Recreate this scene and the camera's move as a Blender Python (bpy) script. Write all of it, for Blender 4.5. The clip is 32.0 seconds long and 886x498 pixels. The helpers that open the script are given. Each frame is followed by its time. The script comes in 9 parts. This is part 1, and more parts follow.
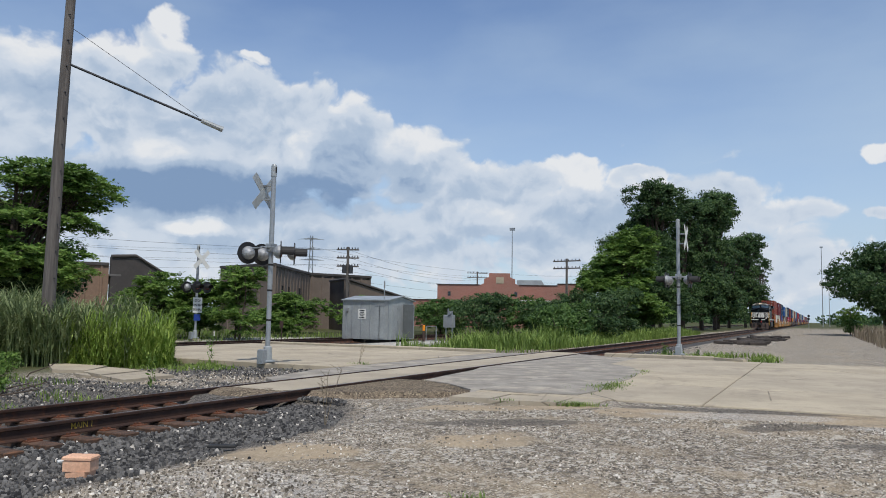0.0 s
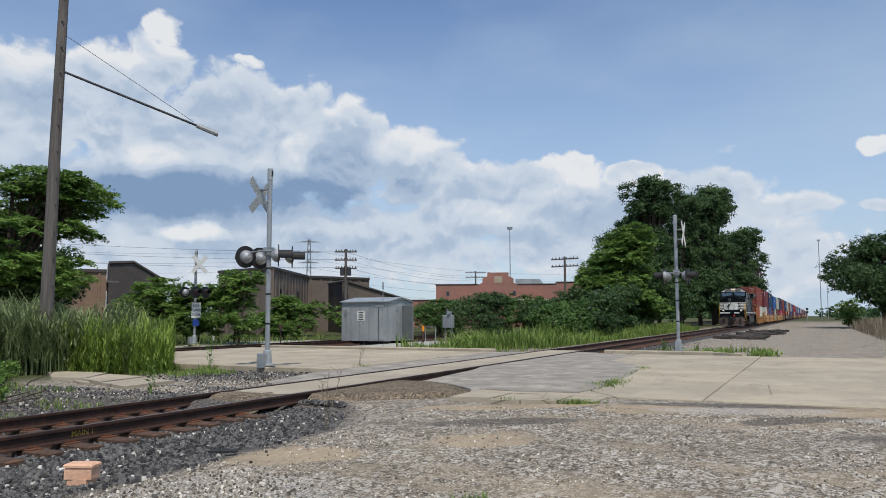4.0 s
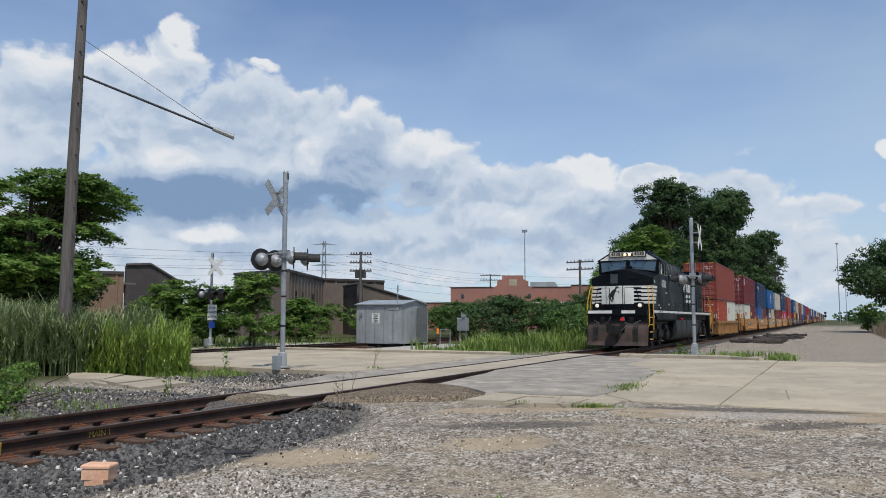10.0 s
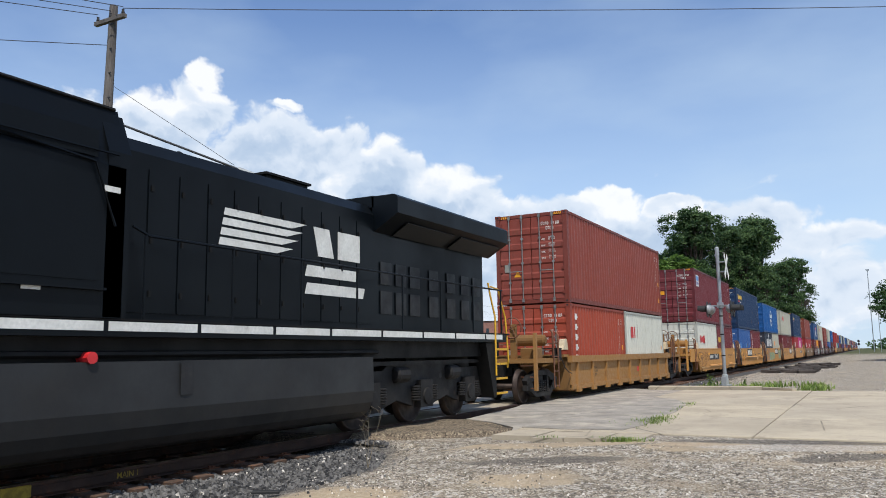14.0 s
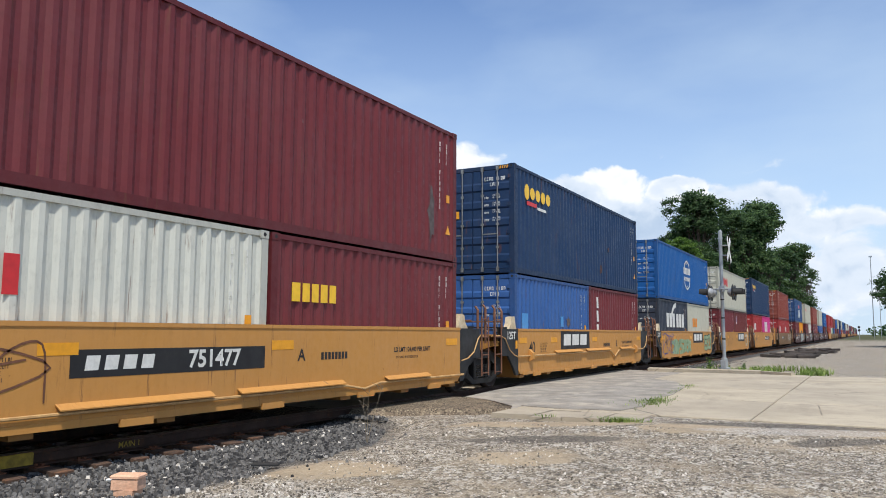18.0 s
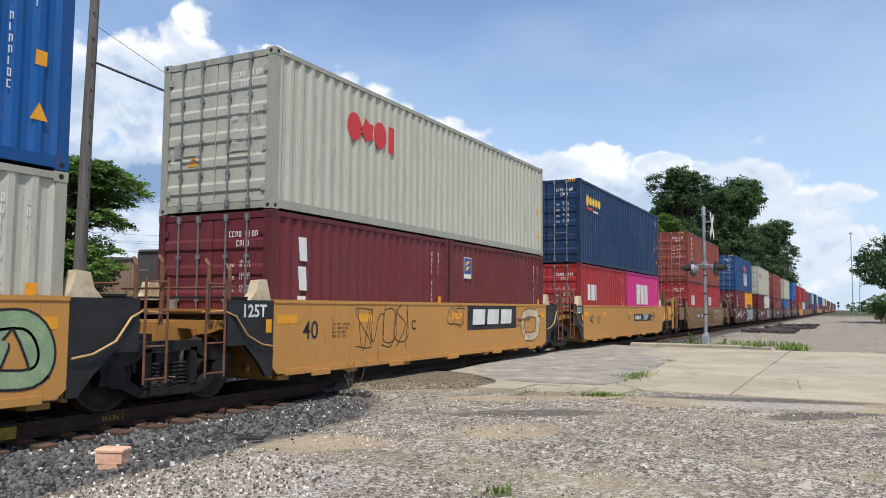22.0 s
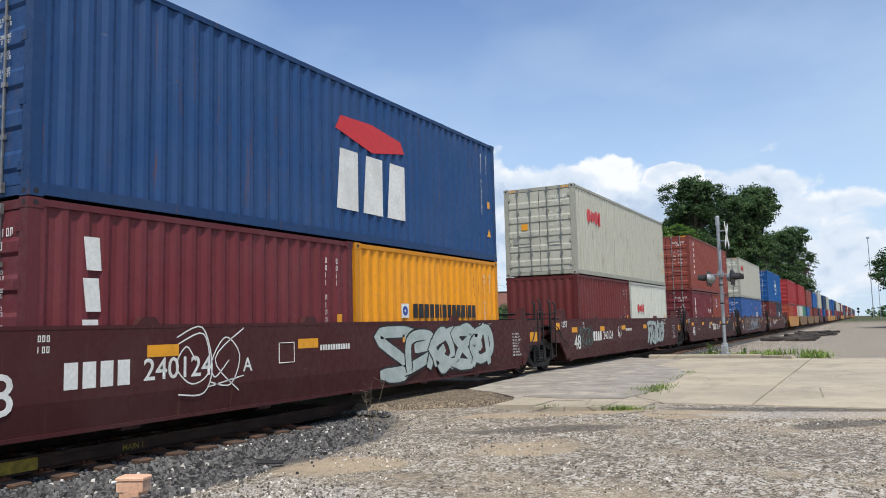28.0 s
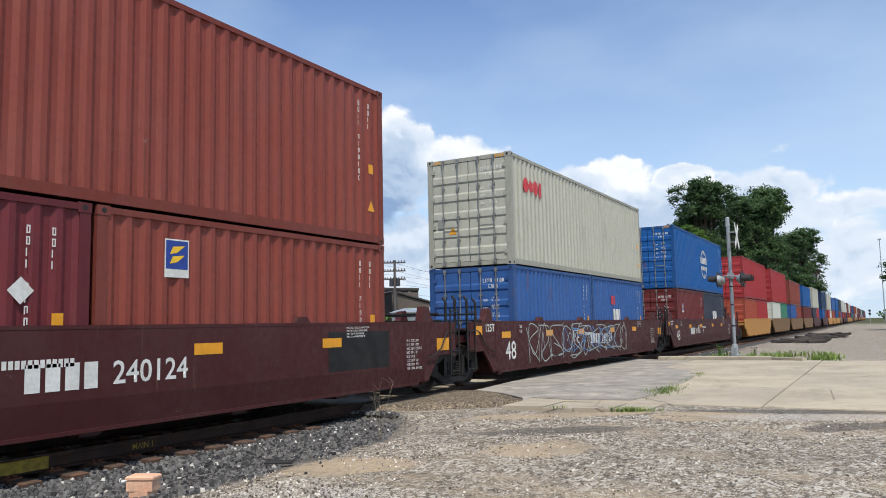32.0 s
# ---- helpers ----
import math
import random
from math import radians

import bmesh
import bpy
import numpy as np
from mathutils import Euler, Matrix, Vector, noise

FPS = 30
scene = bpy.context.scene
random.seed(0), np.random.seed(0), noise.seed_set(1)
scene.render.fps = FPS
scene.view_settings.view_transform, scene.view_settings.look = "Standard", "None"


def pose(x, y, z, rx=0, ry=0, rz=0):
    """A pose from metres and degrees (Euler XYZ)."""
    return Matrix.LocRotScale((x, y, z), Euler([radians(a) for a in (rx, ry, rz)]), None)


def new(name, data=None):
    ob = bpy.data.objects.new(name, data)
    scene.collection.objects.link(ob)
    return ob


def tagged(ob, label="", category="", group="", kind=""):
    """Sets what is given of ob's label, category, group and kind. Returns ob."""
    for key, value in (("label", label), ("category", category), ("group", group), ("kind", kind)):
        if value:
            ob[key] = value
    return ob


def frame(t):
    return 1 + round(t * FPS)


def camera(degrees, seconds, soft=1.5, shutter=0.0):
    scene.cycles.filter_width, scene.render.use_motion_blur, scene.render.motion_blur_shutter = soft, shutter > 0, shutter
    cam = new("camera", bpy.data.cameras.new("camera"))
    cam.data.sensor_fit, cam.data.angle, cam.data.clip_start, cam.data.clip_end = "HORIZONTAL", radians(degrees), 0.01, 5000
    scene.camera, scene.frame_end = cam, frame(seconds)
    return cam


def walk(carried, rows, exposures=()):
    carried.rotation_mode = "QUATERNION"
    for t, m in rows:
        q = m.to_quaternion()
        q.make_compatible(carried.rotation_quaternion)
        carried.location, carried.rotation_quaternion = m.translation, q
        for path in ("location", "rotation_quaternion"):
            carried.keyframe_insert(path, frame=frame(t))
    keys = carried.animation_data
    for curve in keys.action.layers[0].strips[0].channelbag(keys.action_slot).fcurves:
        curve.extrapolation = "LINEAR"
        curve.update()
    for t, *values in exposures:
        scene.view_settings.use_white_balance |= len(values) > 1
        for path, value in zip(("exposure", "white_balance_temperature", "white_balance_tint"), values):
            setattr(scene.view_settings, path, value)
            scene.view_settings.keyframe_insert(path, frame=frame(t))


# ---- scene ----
EYE = (9.139, 0.0, 1.353)


def aim(yaw, pitch, roll):
    """Camera pose at the standing place: yaw to the left of +y, pitch up, roll."""
    return pose(*EYE, 90 + pitch, 0, yaw) @ pose(0, 0, 0, 0, 0, roll)


cam = camera(59.67, 32.0, soft=0.95, shutter=0.0)
walk(cam, [
    (0, aim(25.81, 4.98, 0.96)), (0.5, aim(25.85, 4.80, 0.97)), (1, aim(25.97, 4.66, 0.78)), (1.5, aim(26.11, 4.54, 0.60)),
    (2, aim(26.10, 4.50, 0.38)), (2.5, aim(25.93, 4.54, 0.18)), (3, aim(25.74, 4.70, -0.01)), (3.5, aim(25.57, 4.91, -0.12)),
    (5.5, aim(26.20, 5.19, -0.47)), (6, aim(26.51, 5.08, -0.35)), (6.5, aim(26.73, 4.96, -0.26)), (7, aim(26.84, 4.87, -0.13)),
    (7.5, aim(26.85, 4.87, -0.11)), (8, aim(26.85, 4.90, -0.07)), (8.5, aim(26.84, 4.99, -0.04)), (9, aim(26.82, 5.09, 0.01)),
    (9.5, aim(26.80, 5.15, 0.02)), (10, aim(26.74, 5.21, 0.03)), (10.5, aim(26.69, 5.28, -0.06)), (11, aim(26.70, 5.45, -0.17)),
    (11.5, aim(26.80, 5.74, -0.34)), (12, aim(26.99, 6.18, -0.45)), (12.5, aim(27.33, 6.72, -0.47)), (13, aim(27.74, 7.23, -0.60)),
    (13.5, aim(28.21, 7.60, -0.69)), (14, aim(28.48, 7.78, -0.93)), (14.5, aim(28.62, 7.80, -1.10)), (16.5, aim(28.62, 7.12, -0.62)),
    (17, aim(28.66, 6.85, -0.39)), (17.5, aim(28.67, 6.50, -0.05)), (18, aim(28.69, 6.15, 0.25)), (18.5, aim(28.69, 5.75, 0.48)),
    (19, aim(28.68, 5.36, 0.57)), (19.5, aim(28.68, 5.03, 0.65)), (20, aim(28.63, 4.69, 0.65)), (20.5, aim(28.46, 4.40, 0.58)),
    (21, aim(28.21, 4.26, 0.50)), (21.5, aim(27.89, 4.21, 0.43)), (22, aim(27.55, 4.31, 0.38)), (22.5, aim(27.31, 4.41, 0.37)),
    (23, aim(27.14, 4.47, 0.32)), (23.5, aim(27.11, 4.52, 0.11)), (24, aim(27.18, 4.56, -0.18)), (24.5, aim(27.22, 4.70, -0.54)),
    (25, aim(27.36, 4.82, -0.78)), (25.5, aim(27.50, 5.00, -1.01)), (27.5, aim(28.34, 5.52, -1.42)), (28, aim(28.55, 5.66, -1.40)),
    (28.5, aim(28.78, 5.74, -1.23)), (29, aim(28.96, 5.73, -0.96)), (29.5, aim(29.03, 5.74, -0.81)), (30, aim(29.02, 5.72, -0.73)),
    (30.5, aim(28.96, 5.66, -0.72)), (31, aim(28.94, 5.64, -0.87)), (31.5, aim(29.01, 5.65, -1.08)), (32, aim(29.21, 5.73, -1.22)),
], exposures=[(0.0, -0.01), (11.5, -0.01), (13.0, 0.17), (14.5, 0.35), (19.0, 0.38), (25.0, 0.3), (32.0, 0.35)])

# ---------------------------------------------------------------- light
SUN_DIR = Vector((0.30, -0.38, 0.87)).normalized()   # towards the sun
sun_data = bpy.data.lights.new("sun", "SUN")
sun_data.energy, sun_data.angle, sun_data.color = 3.6, radians(0.6), (1.0, 0.95, 0.87)
sun = new("sun", sun_data)
sun.rotation_mode = "QUATERNION"
sun.rotation_quaternion = SUN_DIR.to_track_quat("Z", "Y")
sun.location = (0, 0, 60)

world = bpy.data.worlds.new("world")
scene.world = world
world.use_nodes = True
wn, wl = world.node_tree.nodes, world.node_tree.links
wn.clear()


def wnode(kind, **kw):
    n = wn.new(kind)
    for k, v in kw.items():
        n.inputs[int(k[1:])].default_value = v
    return n


def wmath(op, a, b=None, c=None, clamp=False):
    n = wn.new("ShaderNodeMath")
    n.operation, n.use_clamp = op, clamp
    for i, v in enumerate((a, b, c)):
        if v is None:
            continue
        if isinstance(v, (int, float)):
            n.inputs[i].default_value = v
        else:
            wl.new(v, n.inputs[i])
    return n.outputs[0]


def wmix(fac, a, b):
    n = wn.new("ShaderNodeMix")
    n.data_type = "RGBA"
    for i, v in ((0, fac), (6, a), (7, b)):
        if isinstance(v, (int, float)):
            n.inputs[i].default_value = v
        elif isinstance(v, tuple):
            n.inputs[i].default_value = (*v, 1)
        else:
            wl.new(v, n.inputs[i])
    return n.outputs[2]


sky = wn.new("ShaderNodeTexSky")
sky.sky_type, sky.sun_disc = "NISHITA", False
sky.sun_elevation = math.asin(SUN_DIR.z)
sky.sun_rotation = math.atan2(SUN_DIR.x, SUN_DIR.y)
sky.air_density, sky.dust_density, sky.ozone_density = 1.0, 0.3, 3.0
SKY_STRENGTH = 0.105
coord = wn.new("ShaderNodeTexCoord")
sep = wn.new("ShaderNodeSeparateXYZ")
wl.new(coord.outputs["Generated"], sep.inputs[0])
flat = wmath("SQRT", wmath("ADD", wmath("MULTIPLY", sep.outputs[0], sep.outputs[0]), wmath("MULTIPLY", sep.outputs[1], sep.outputs[1])))
az = wmath("MULTIPLY", wmath("ARCTAN2", sep.outputs[0], sep.outputs[1]), 57.2958)
el = wmath("MULTIPLY", wmath("ARCTAN2", sep.outputs[2], flat), 57.2958)


def wvec(x, y):
    n = wn.new("ShaderNodeCombineXYZ")
    wl.new(x, n.inputs[0])
    wl.new(y, n.inputs[1])
    return n.outputs[0]


def wnoise(vec, scale, detail, rough, distortion=0.0):
    n = wn.new("ShaderNodeTexNoise")
    n.noise_dimensions = "2D"
    for key, v in (("Scale", scale), ("Detail", detail), ("Roughness", rough), ("Distortion", distortion)):
        n.inputs[key].default_value = v
    wl.new(vec, n.inputs["Vector"])
    return n


def wramp(v, lo, hi, a=0.0, b=1.0):
    n = wn.new("ShaderNodeMapRange")
    n.interpolation_type = "SMOOTHSTEP"
    for i, q in ((1, lo), (2, hi), (3, a), (4, b)):
        n.inputs[i].default_value = q
    wl.new(v, n.inputs[0])
    return n.outputs[0]


# the directions are bent by two noises, so that banks and lights get billowing outlines
plain_dir = wvec(az, el)
bend = wn.new("ShaderNodeSeparateColor")
wl.new(wnoise(plain_dir, 0.16, 5.0, 0.55).outputs["Color"], bend.inputs[0])
AZW = wmath("ADD", az, wmath("MULTIPLY", wmath("SUBTRACT", bend.outputs[0], 0.5), 3.4))
ELW = wmath("ADD", el, wmath("MULTIPLY", wmath("SUBTRACT", bend.outputs[1], 0.5), 2.2))

# azimuth, elevation, half width, half height, weight
GREAT_BANK = (
    (-54.9, 13.3, 4.6, 4.7, 1.1), (-49.5, 14.7, 4.7, 3.9, 1.2), (-45.5, 19.7, 1.5, 1.4, 1.0), (-46.5, 17.6, 3.0, 1.8, 1.0), (-41.7, 13.4, 6.3, 4.8, 1.2), (-47.6, 12.4, 4.5, 3.6, 1.3), (-36.0, 12.5, 5.2, 4.8, 1.2),
    (-32.6, 12.2, 3.6, 4.2, 1.2), (-27.8, 10.9, 4.6, 3.2, 1.2), (-40.2, 18.1, 1.9, 0.6, 0.9), (-46.2, 8.0, 15.5, 4.3, 1.0), (-23.3, 8.2, 5.6, 4.0, 1.1), (-30.0, 5.5, 12.4, 3.3, 0.9),
    (-42.3, 4.5, 22.4, 2.8, 0.8), (-70, 14, 11, 9, 1.0), (-130, 22, 34, 12, 0.9))
FAR_BANKS = (
    (-19.7, 9.9, 2.6, 1.6, 1.1), (-16.0, 10.4, 3.2, 2.0, 1.3), (-11.3, 9.9, 2.4, 1.3, 1.2), (-7.1, 8.4, 5.4, 2.2, 1.1), (-2.4, 7.4, 3.9, 1.3, 1.0), (-13.4, 6.2, 12.5, 4.2, 1.1),
    (-2.2, 4.1, 8.4, 3.4, 0.7), (3.6, 11.2, 1.5, 0.9, 1.1), (3.8, 7.3, 1.7, 0.5, 1.0), (-6.1, 11.5, 1.7, 0.5, 0.35), (-12.7, 13.1, 1.4, 0.5, 0.12), (40, 14, 22, 9, 0.9), (120, 25, 30, 14, 0.9))
DARK_BASES = (
    (-41.2, 8.5, 10.6, 2.3, 1.0), (-32.2, 10.5, 5.4, 3.3, 0.45), (-52.3, 8.6, 5.8, 2.3, 0.55), (-54.9, 14.2, 3.0, 1.6, 0.3), (-25.8, 8.3, 5.1, 1.5, 0.3), (-21.6, 5.1, 5.4, 1.7, 0.3),
    (-11.4, 7.2, 7.8, 2.0, 0.25), (-37.5, 5.2, 8.9, 1.1, 0.25), (-45.2, 14.7, 4.6, 2.3, 0.15))
BRIGHT_HEADS = (
    (-46.3, 11.1, 2.3, 1.2, 0.35), (-36.4, 11.8, 1.7, 1.9, 0.45), (-28.4, 12.4, 3.4, 1.4, 0.5), (-45.5, 19.7, 1.9, 1.9, 0.6), (-49.7, 17.8, 3.3, 1.5, 0.4), (-22.9, 7.8, 3.8, 1.0, 0.4),
    (-43.8, 6.0, 2.7, 0.7, 0.65), (-15.8, 10.8, 3.3, 1.7, 0.5), (-11.0, 9.8, 2.4, 1.0, 0.4), (-39.8, 18.3, 1.8, 0.5, 0.5), (3.3, 11.4, 1.6, 1.0, 0.6), (-2.0, 8.3, 2.1, 0.7, 0.3), (-55.0, 16.6, 2.0, 1.4, 0.3), (-32.6, 15.4, 1.7, 1.2, 0.3))


def oval(row, e):
    a, b, w, h, k = row
    dx = wmath("DIVIDE", wmath("SUBTRACT", AZW, a), w)
    dy = wmath("DIVIDE", wmath("SUBTRACT", e, b), h)
    return wmath("MULTIPLY", wmath("SUBTRACT", 1.0, wmath("ADD", wmath("MULTIPLY", dx, dx), wmath("MULTIPLY", dy, dy))), k)


def cauliflower(lift):
    """Small billows: a torn noise and rounded lobes, seen at a direction raised by lift degrees."""
    vec = wvec(AZW, wmath("MULTIPLY", wmath("ADD", ELW, lift), 1.25))
    n1 = wnoise(vec, 0.22, 9.0, 0.55, 0.3)
    n2 = wn.new("ShaderNodeTexVoronoi")
    n2.voronoi_dimensions, n2.feature = "2D", "SMOOTH_F1"
    for key, v in (("Scale", 0.42), ("Smoothness", 0.5), ("Detail", 3.5), ("Roughness", 0.5)):
        n2.inputs[key].default_value = v
    wl.new(vec, n2.inputs["Vector"])
    return wmath("ADD", wmath("MULTIPLY", wmath("SUBTRACT", n1.outputs[0], 0.5), 1.3), wmath("MULTIPLY", wmath("SUBTRACT", 0.42, n2.outputs["Distance"]), 0.7))


total = None
for row in GREAT_BANK + FAR_BANKS:
    one = oval(row, ELW)
    total = one if total is None else wmath("SMOOTH_MAX", total, one, 0.2)
total = wmath("MINIMUM", wmath("MAXIMUM", total, -1.2), 0.95)
fine_here, fine_up = cauliflower(0.0), cauliflower(0.55)
field = wmath("ADD", total, wmath("MULTIPLY", fine_here, 0.75))
cover = wramp(field, -0.12, 0.30)
rim = wramp(field, 0.85, 0.2)
lights = 0.50
for row in BRIGHT_HEADS:
    lights = wmath("ADD", lights, wramp(oval(row, ELW), -0.3 * row[4], row[4], 0.0, 0.9 * row[4]))
for row in DARK_BASES:
    lights = wmath("SUBTRACT", lights, wmath("MULTIPLY", wramp(oval(row, ELW), -0.35 * row[4], row[4], 0.0, row[4]), 0.62))
lights = wmath("ADD", lights, wmath("MULTIPLY", rim, 0.22))
lights = wmath("ADD", lights, wmath("MULTIPLY", wmath("SUBTRACT", fine_here, fine_up), 0.42))
# thin high haze that whitens the sky towards the horizon
veil = wn.new("ShaderNodeMapRange")
for i, v in ((1, 24.0), (2, 2.0), (3, 0.0), (4, 0.72)):
    veil.inputs[i].default_value = v
wl.new(el, veil.inputs[0])
wisp = wnode("ShaderNodeTexNoise")
wisp.inputs["Scale"].default_value, wisp.inputs["Detail"].default_value = 3.0, 5.0
wmap = wn.new("ShaderNodeMapping")
wmap.inputs["Scale"].default_value = (1.0, 1.6, 3.0)
wl.new(coord.outputs["Generated"], wmap.inputs[0])
wl.new(wmap.outputs[0], wisp.inputs["Vector"])
thin = wmath("MULTIPLY", wmath("SUBTRACT", wisp.outputs[0], 0.42), 0.9, clamp=True)
tint = wn.new("ShaderNodeMix")
tint.data_type, tint.blend_type = "RGBA", "MULTIPLY"
tint.inputs[0].default_value = 1.0
wl.new(sky.outputs[0], tint.inputs[6])
tint.inputs[7].default_value = (1.12, 1.14, 1.24, 1)
base = wmix(wmath("ADD", veil.outputs[0], thin, clamp=True), tint.outputs[2], (4.5, 5.7, 7.0))
cloud_colour = wmix(wramp(lights, 0.0, 0.36), (2.0, 3.0, 4.7), (3.9, 4.85, 6.2))
cloud_colour = wmix(wramp(lights, 0.34, 0.68), cloud_colour, (5.75, 6.4, 7.3))
cloud_colour = wmix(wramp(lights, 0.66, 1.0), cloud_colour, (7.6, 7.75, 7.95))
mixed = wmix(wmath("MULTIPLY", cover, 0.96), base, cloud_colour)
back = wn.new("ShaderNodeBackground")
back.inputs[1].default_value = SKY_STRENGTH
wl.new(mixed, back.inputs[0])
wout = wn.new("ShaderNodeOutputWorld")
wl.new(back.outputs[0], wout.inputs[0])


# ---------------------------------------------------------------- materials
def srgb(r, g, b):
    return tuple((c / 255 / 12.92 if c / 255 <= 0.04045 else ((c / 255 + 0.055) / 1.055) ** 2.4) for c in (r, g, b))


class Nodes:
    """A small hand for node trees."""

    def __init__(self, name):
        self.mat = bpy.data.materials.new(name)
        self.mat.use_nodes = True
        self.t = self.mat.node_tree
        self.b = self.t.nodes["Principled BSDF"]
        self.co = None

    def link(self, a, b):
        self.t.links.new(a, b)

    def put(self, sock, v):
        if isinstance(v, (int, float)):
            sock.default_value = v
        elif isinstance(v, tuple):
            sock.default_value = (*v, 1) if len(v) == 3 and sock.type == "RGBA" else v
        else:
            self.link(v, sock)

    def coord(self, stretch=(1, 1, 1), per_object=False):
        if self.co is None:
            self.co = self.t.nodes.new("ShaderNodeTexCoord")
        m = self.t.nodes.new("ShaderNodeMapping")
        m.inputs["Scale"].default_value = stretch
        self.link(self.co.outputs["Object"], m.inputs[0])
        if per_object:
            info = self.t.nodes.new("ShaderNodeObjectInfo")
            mul = self.t.nodes.new("ShaderNodeMath")
            mul.operation = "MULTIPLY"
            mul.inputs[1].default_value = 50.0
            self.link(info.outputs["Random"], mul.inputs[0])
            self.link(mul.outputs[0], m.inputs["Location"])
        return m.outputs[0]

    def noise(self, scale, detail=3.0, rough=0.55, stretch=(1, 1, 1), per_object=False):
        n = self.t.nodes.new("ShaderNodeTexNoise")
        n.inputs["Scale"].default_value, n.inputs["Detail"].default_value, n.inputs["Roughness"].default_value = scale, detail, rough
        self.link(self.coord(stretch, per_object), n.inputs["Vector"])
        return n.outputs[0]

    def cells(self, scale, feature="F1", out="Distance", stretch=(1, 1, 1)):
        n = self.t.nodes.new("ShaderNodeTexVoronoi")
        n.feature = feature
        n.inputs["Scale"].default_value = scale
        self.link(self.coord(stretch), n.inputs["Vector"])
        return n.outputs[out]

    def ramp(self, fac, lo, hi, a=0.0, b=1.0):
        n = self.t.nodes.new("ShaderNodeMapRange")
        n.interpolation_type = "SMOOTHSTEP"
        for i, v in ((1, lo), (2, hi), (3, a), (4, b)):
            n.inputs[i].default_value = v
        self.link(fac, n.inputs[0])
        return n.outputs[0]

    def math(self, op, a, b=0.0, clamp=False):
        n = self.t.nodes.new("ShaderNodeMath")
        n.operation, n.use_clamp = op, clamp
        self.put(n.inputs[0], a)
        self.put(n.inputs[1], b)
        return n.outputs[0]

    def mix(self, fac, a, b, mode="MIX"):
        n = self.t.nodes.new("ShaderNodeMix")
        n.data_type, n.blend_type = "RGBA", mode
        self.put(n.inputs[0], fac)
        self.put(n.inputs[6], a)
        self.put(n.inputs[7], b)
        return n.outputs[2]

    def bump(self, height, strength=0.3, distance=0.02):
        n = self.t.nodes.new("ShaderNodeBump")
        n.inputs["Strength"].default_value, n.inputs["Distance"].default_value = strength, distance
        self.link(height, n.inputs["Height"])
        self.link(n.outputs[0], self.b.inputs["Normal"])

    def island(self):
        return self.t.nodes.new("ShaderNodeNewGeometry").outputs["Random Per Island"]

    def rand(self):
        return self.t.nodes.new("ShaderNodeObjectInfo").outputs["Random"]

    def done(self, colour, rough=0.7, metal=0.0, spec=None):
        self.put(self.b.inputs["Base Color"], colour)
        self.put(self.b.inputs["Roughness"], rough)
        self.put(self.b.inputs["Metallic"], metal)
        if spec is not None:
            self.b.inputs["Specular IOR Level"].default_value = spec
        return self.mat


def surface(name, c1, c2, scale=2.0, fine=30.0, rough=0.75, metal=0.0, bump=0.2, grime=None, grime_at=(0.55, 0.75), grime_scale=0.8, stretch=(1, 1, 1), per_object=False, spec=None):
    """Two-tone surface: a coarse and a fine noise, an optional stain colour, fine relief."""
    n = Nodes(name)
    big, small = n.noise(scale, 4, 0.6, stretch, per_object), n.noise(fine, 3, 0.6, stretch, per_object)
    col = n.mix(n.ramp(big, 0.3, 0.7), c1, c2)
    col = n.mix(n.ramp(small, 0.25, 0.8, 0.0, 0.45), col, tuple(0.55 * c for c in c1))
    if grime:
        col = n.mix(n.ramp(n.noise(grime_scale, 5, 0.65, stretch, per_object), grime_at[0], grime_at[1]), col, grime)
    if bump:
        n.bump(small, bump, 0.01)
    return n.done(col, n.ramp(big, 0.2, 0.8, max(rough - 0.12, 0.05), min(rough + 0.12, 1)), metal, spec)


def plain(name, c, rough=0.6, metal=0.0):
    n = Nodes(name)
    col = n.mix(n.ramp(n.noise(9, 4), 0.35, 0.75, 0.0, 0.5), c, tuple(0.7 * v for v in c))
    return n.done(col, rough, metal)


def leaf_material(name, dark, light):
    n = Nodes(name)
    col = n.mix(n.math("POWER", n.island(), 1.6), dark, light)
    # broad darker patches put lit and shaded lobes into the leaf colour
    col = n.mix(n.ramp(n.noise(0.35, 4), 0.42, 0.68, 0.0, 0.8), col, tuple(0.75 * c for c in dark))
    tr = n.t.nodes.new("ShaderNodeBsdfTranslucent")
    n.link(col, tr.inputs[0])
    m = n.t.nodes.new("ShaderNodeMixShader")
    m.inputs[0].default_value = 0.36
    out = n.t.nodes["Material Output"]
    n.done(col, 0.55)
    n.b.inputs["Specular IOR Level"].default_value = 0.25
    n.link(n.b.outputs[0], m.inputs[1])
    n.link(tr.outputs[0], m.inputs[2])
    n.link(m.outputs[0], out.inputs[0])
    return n.mat


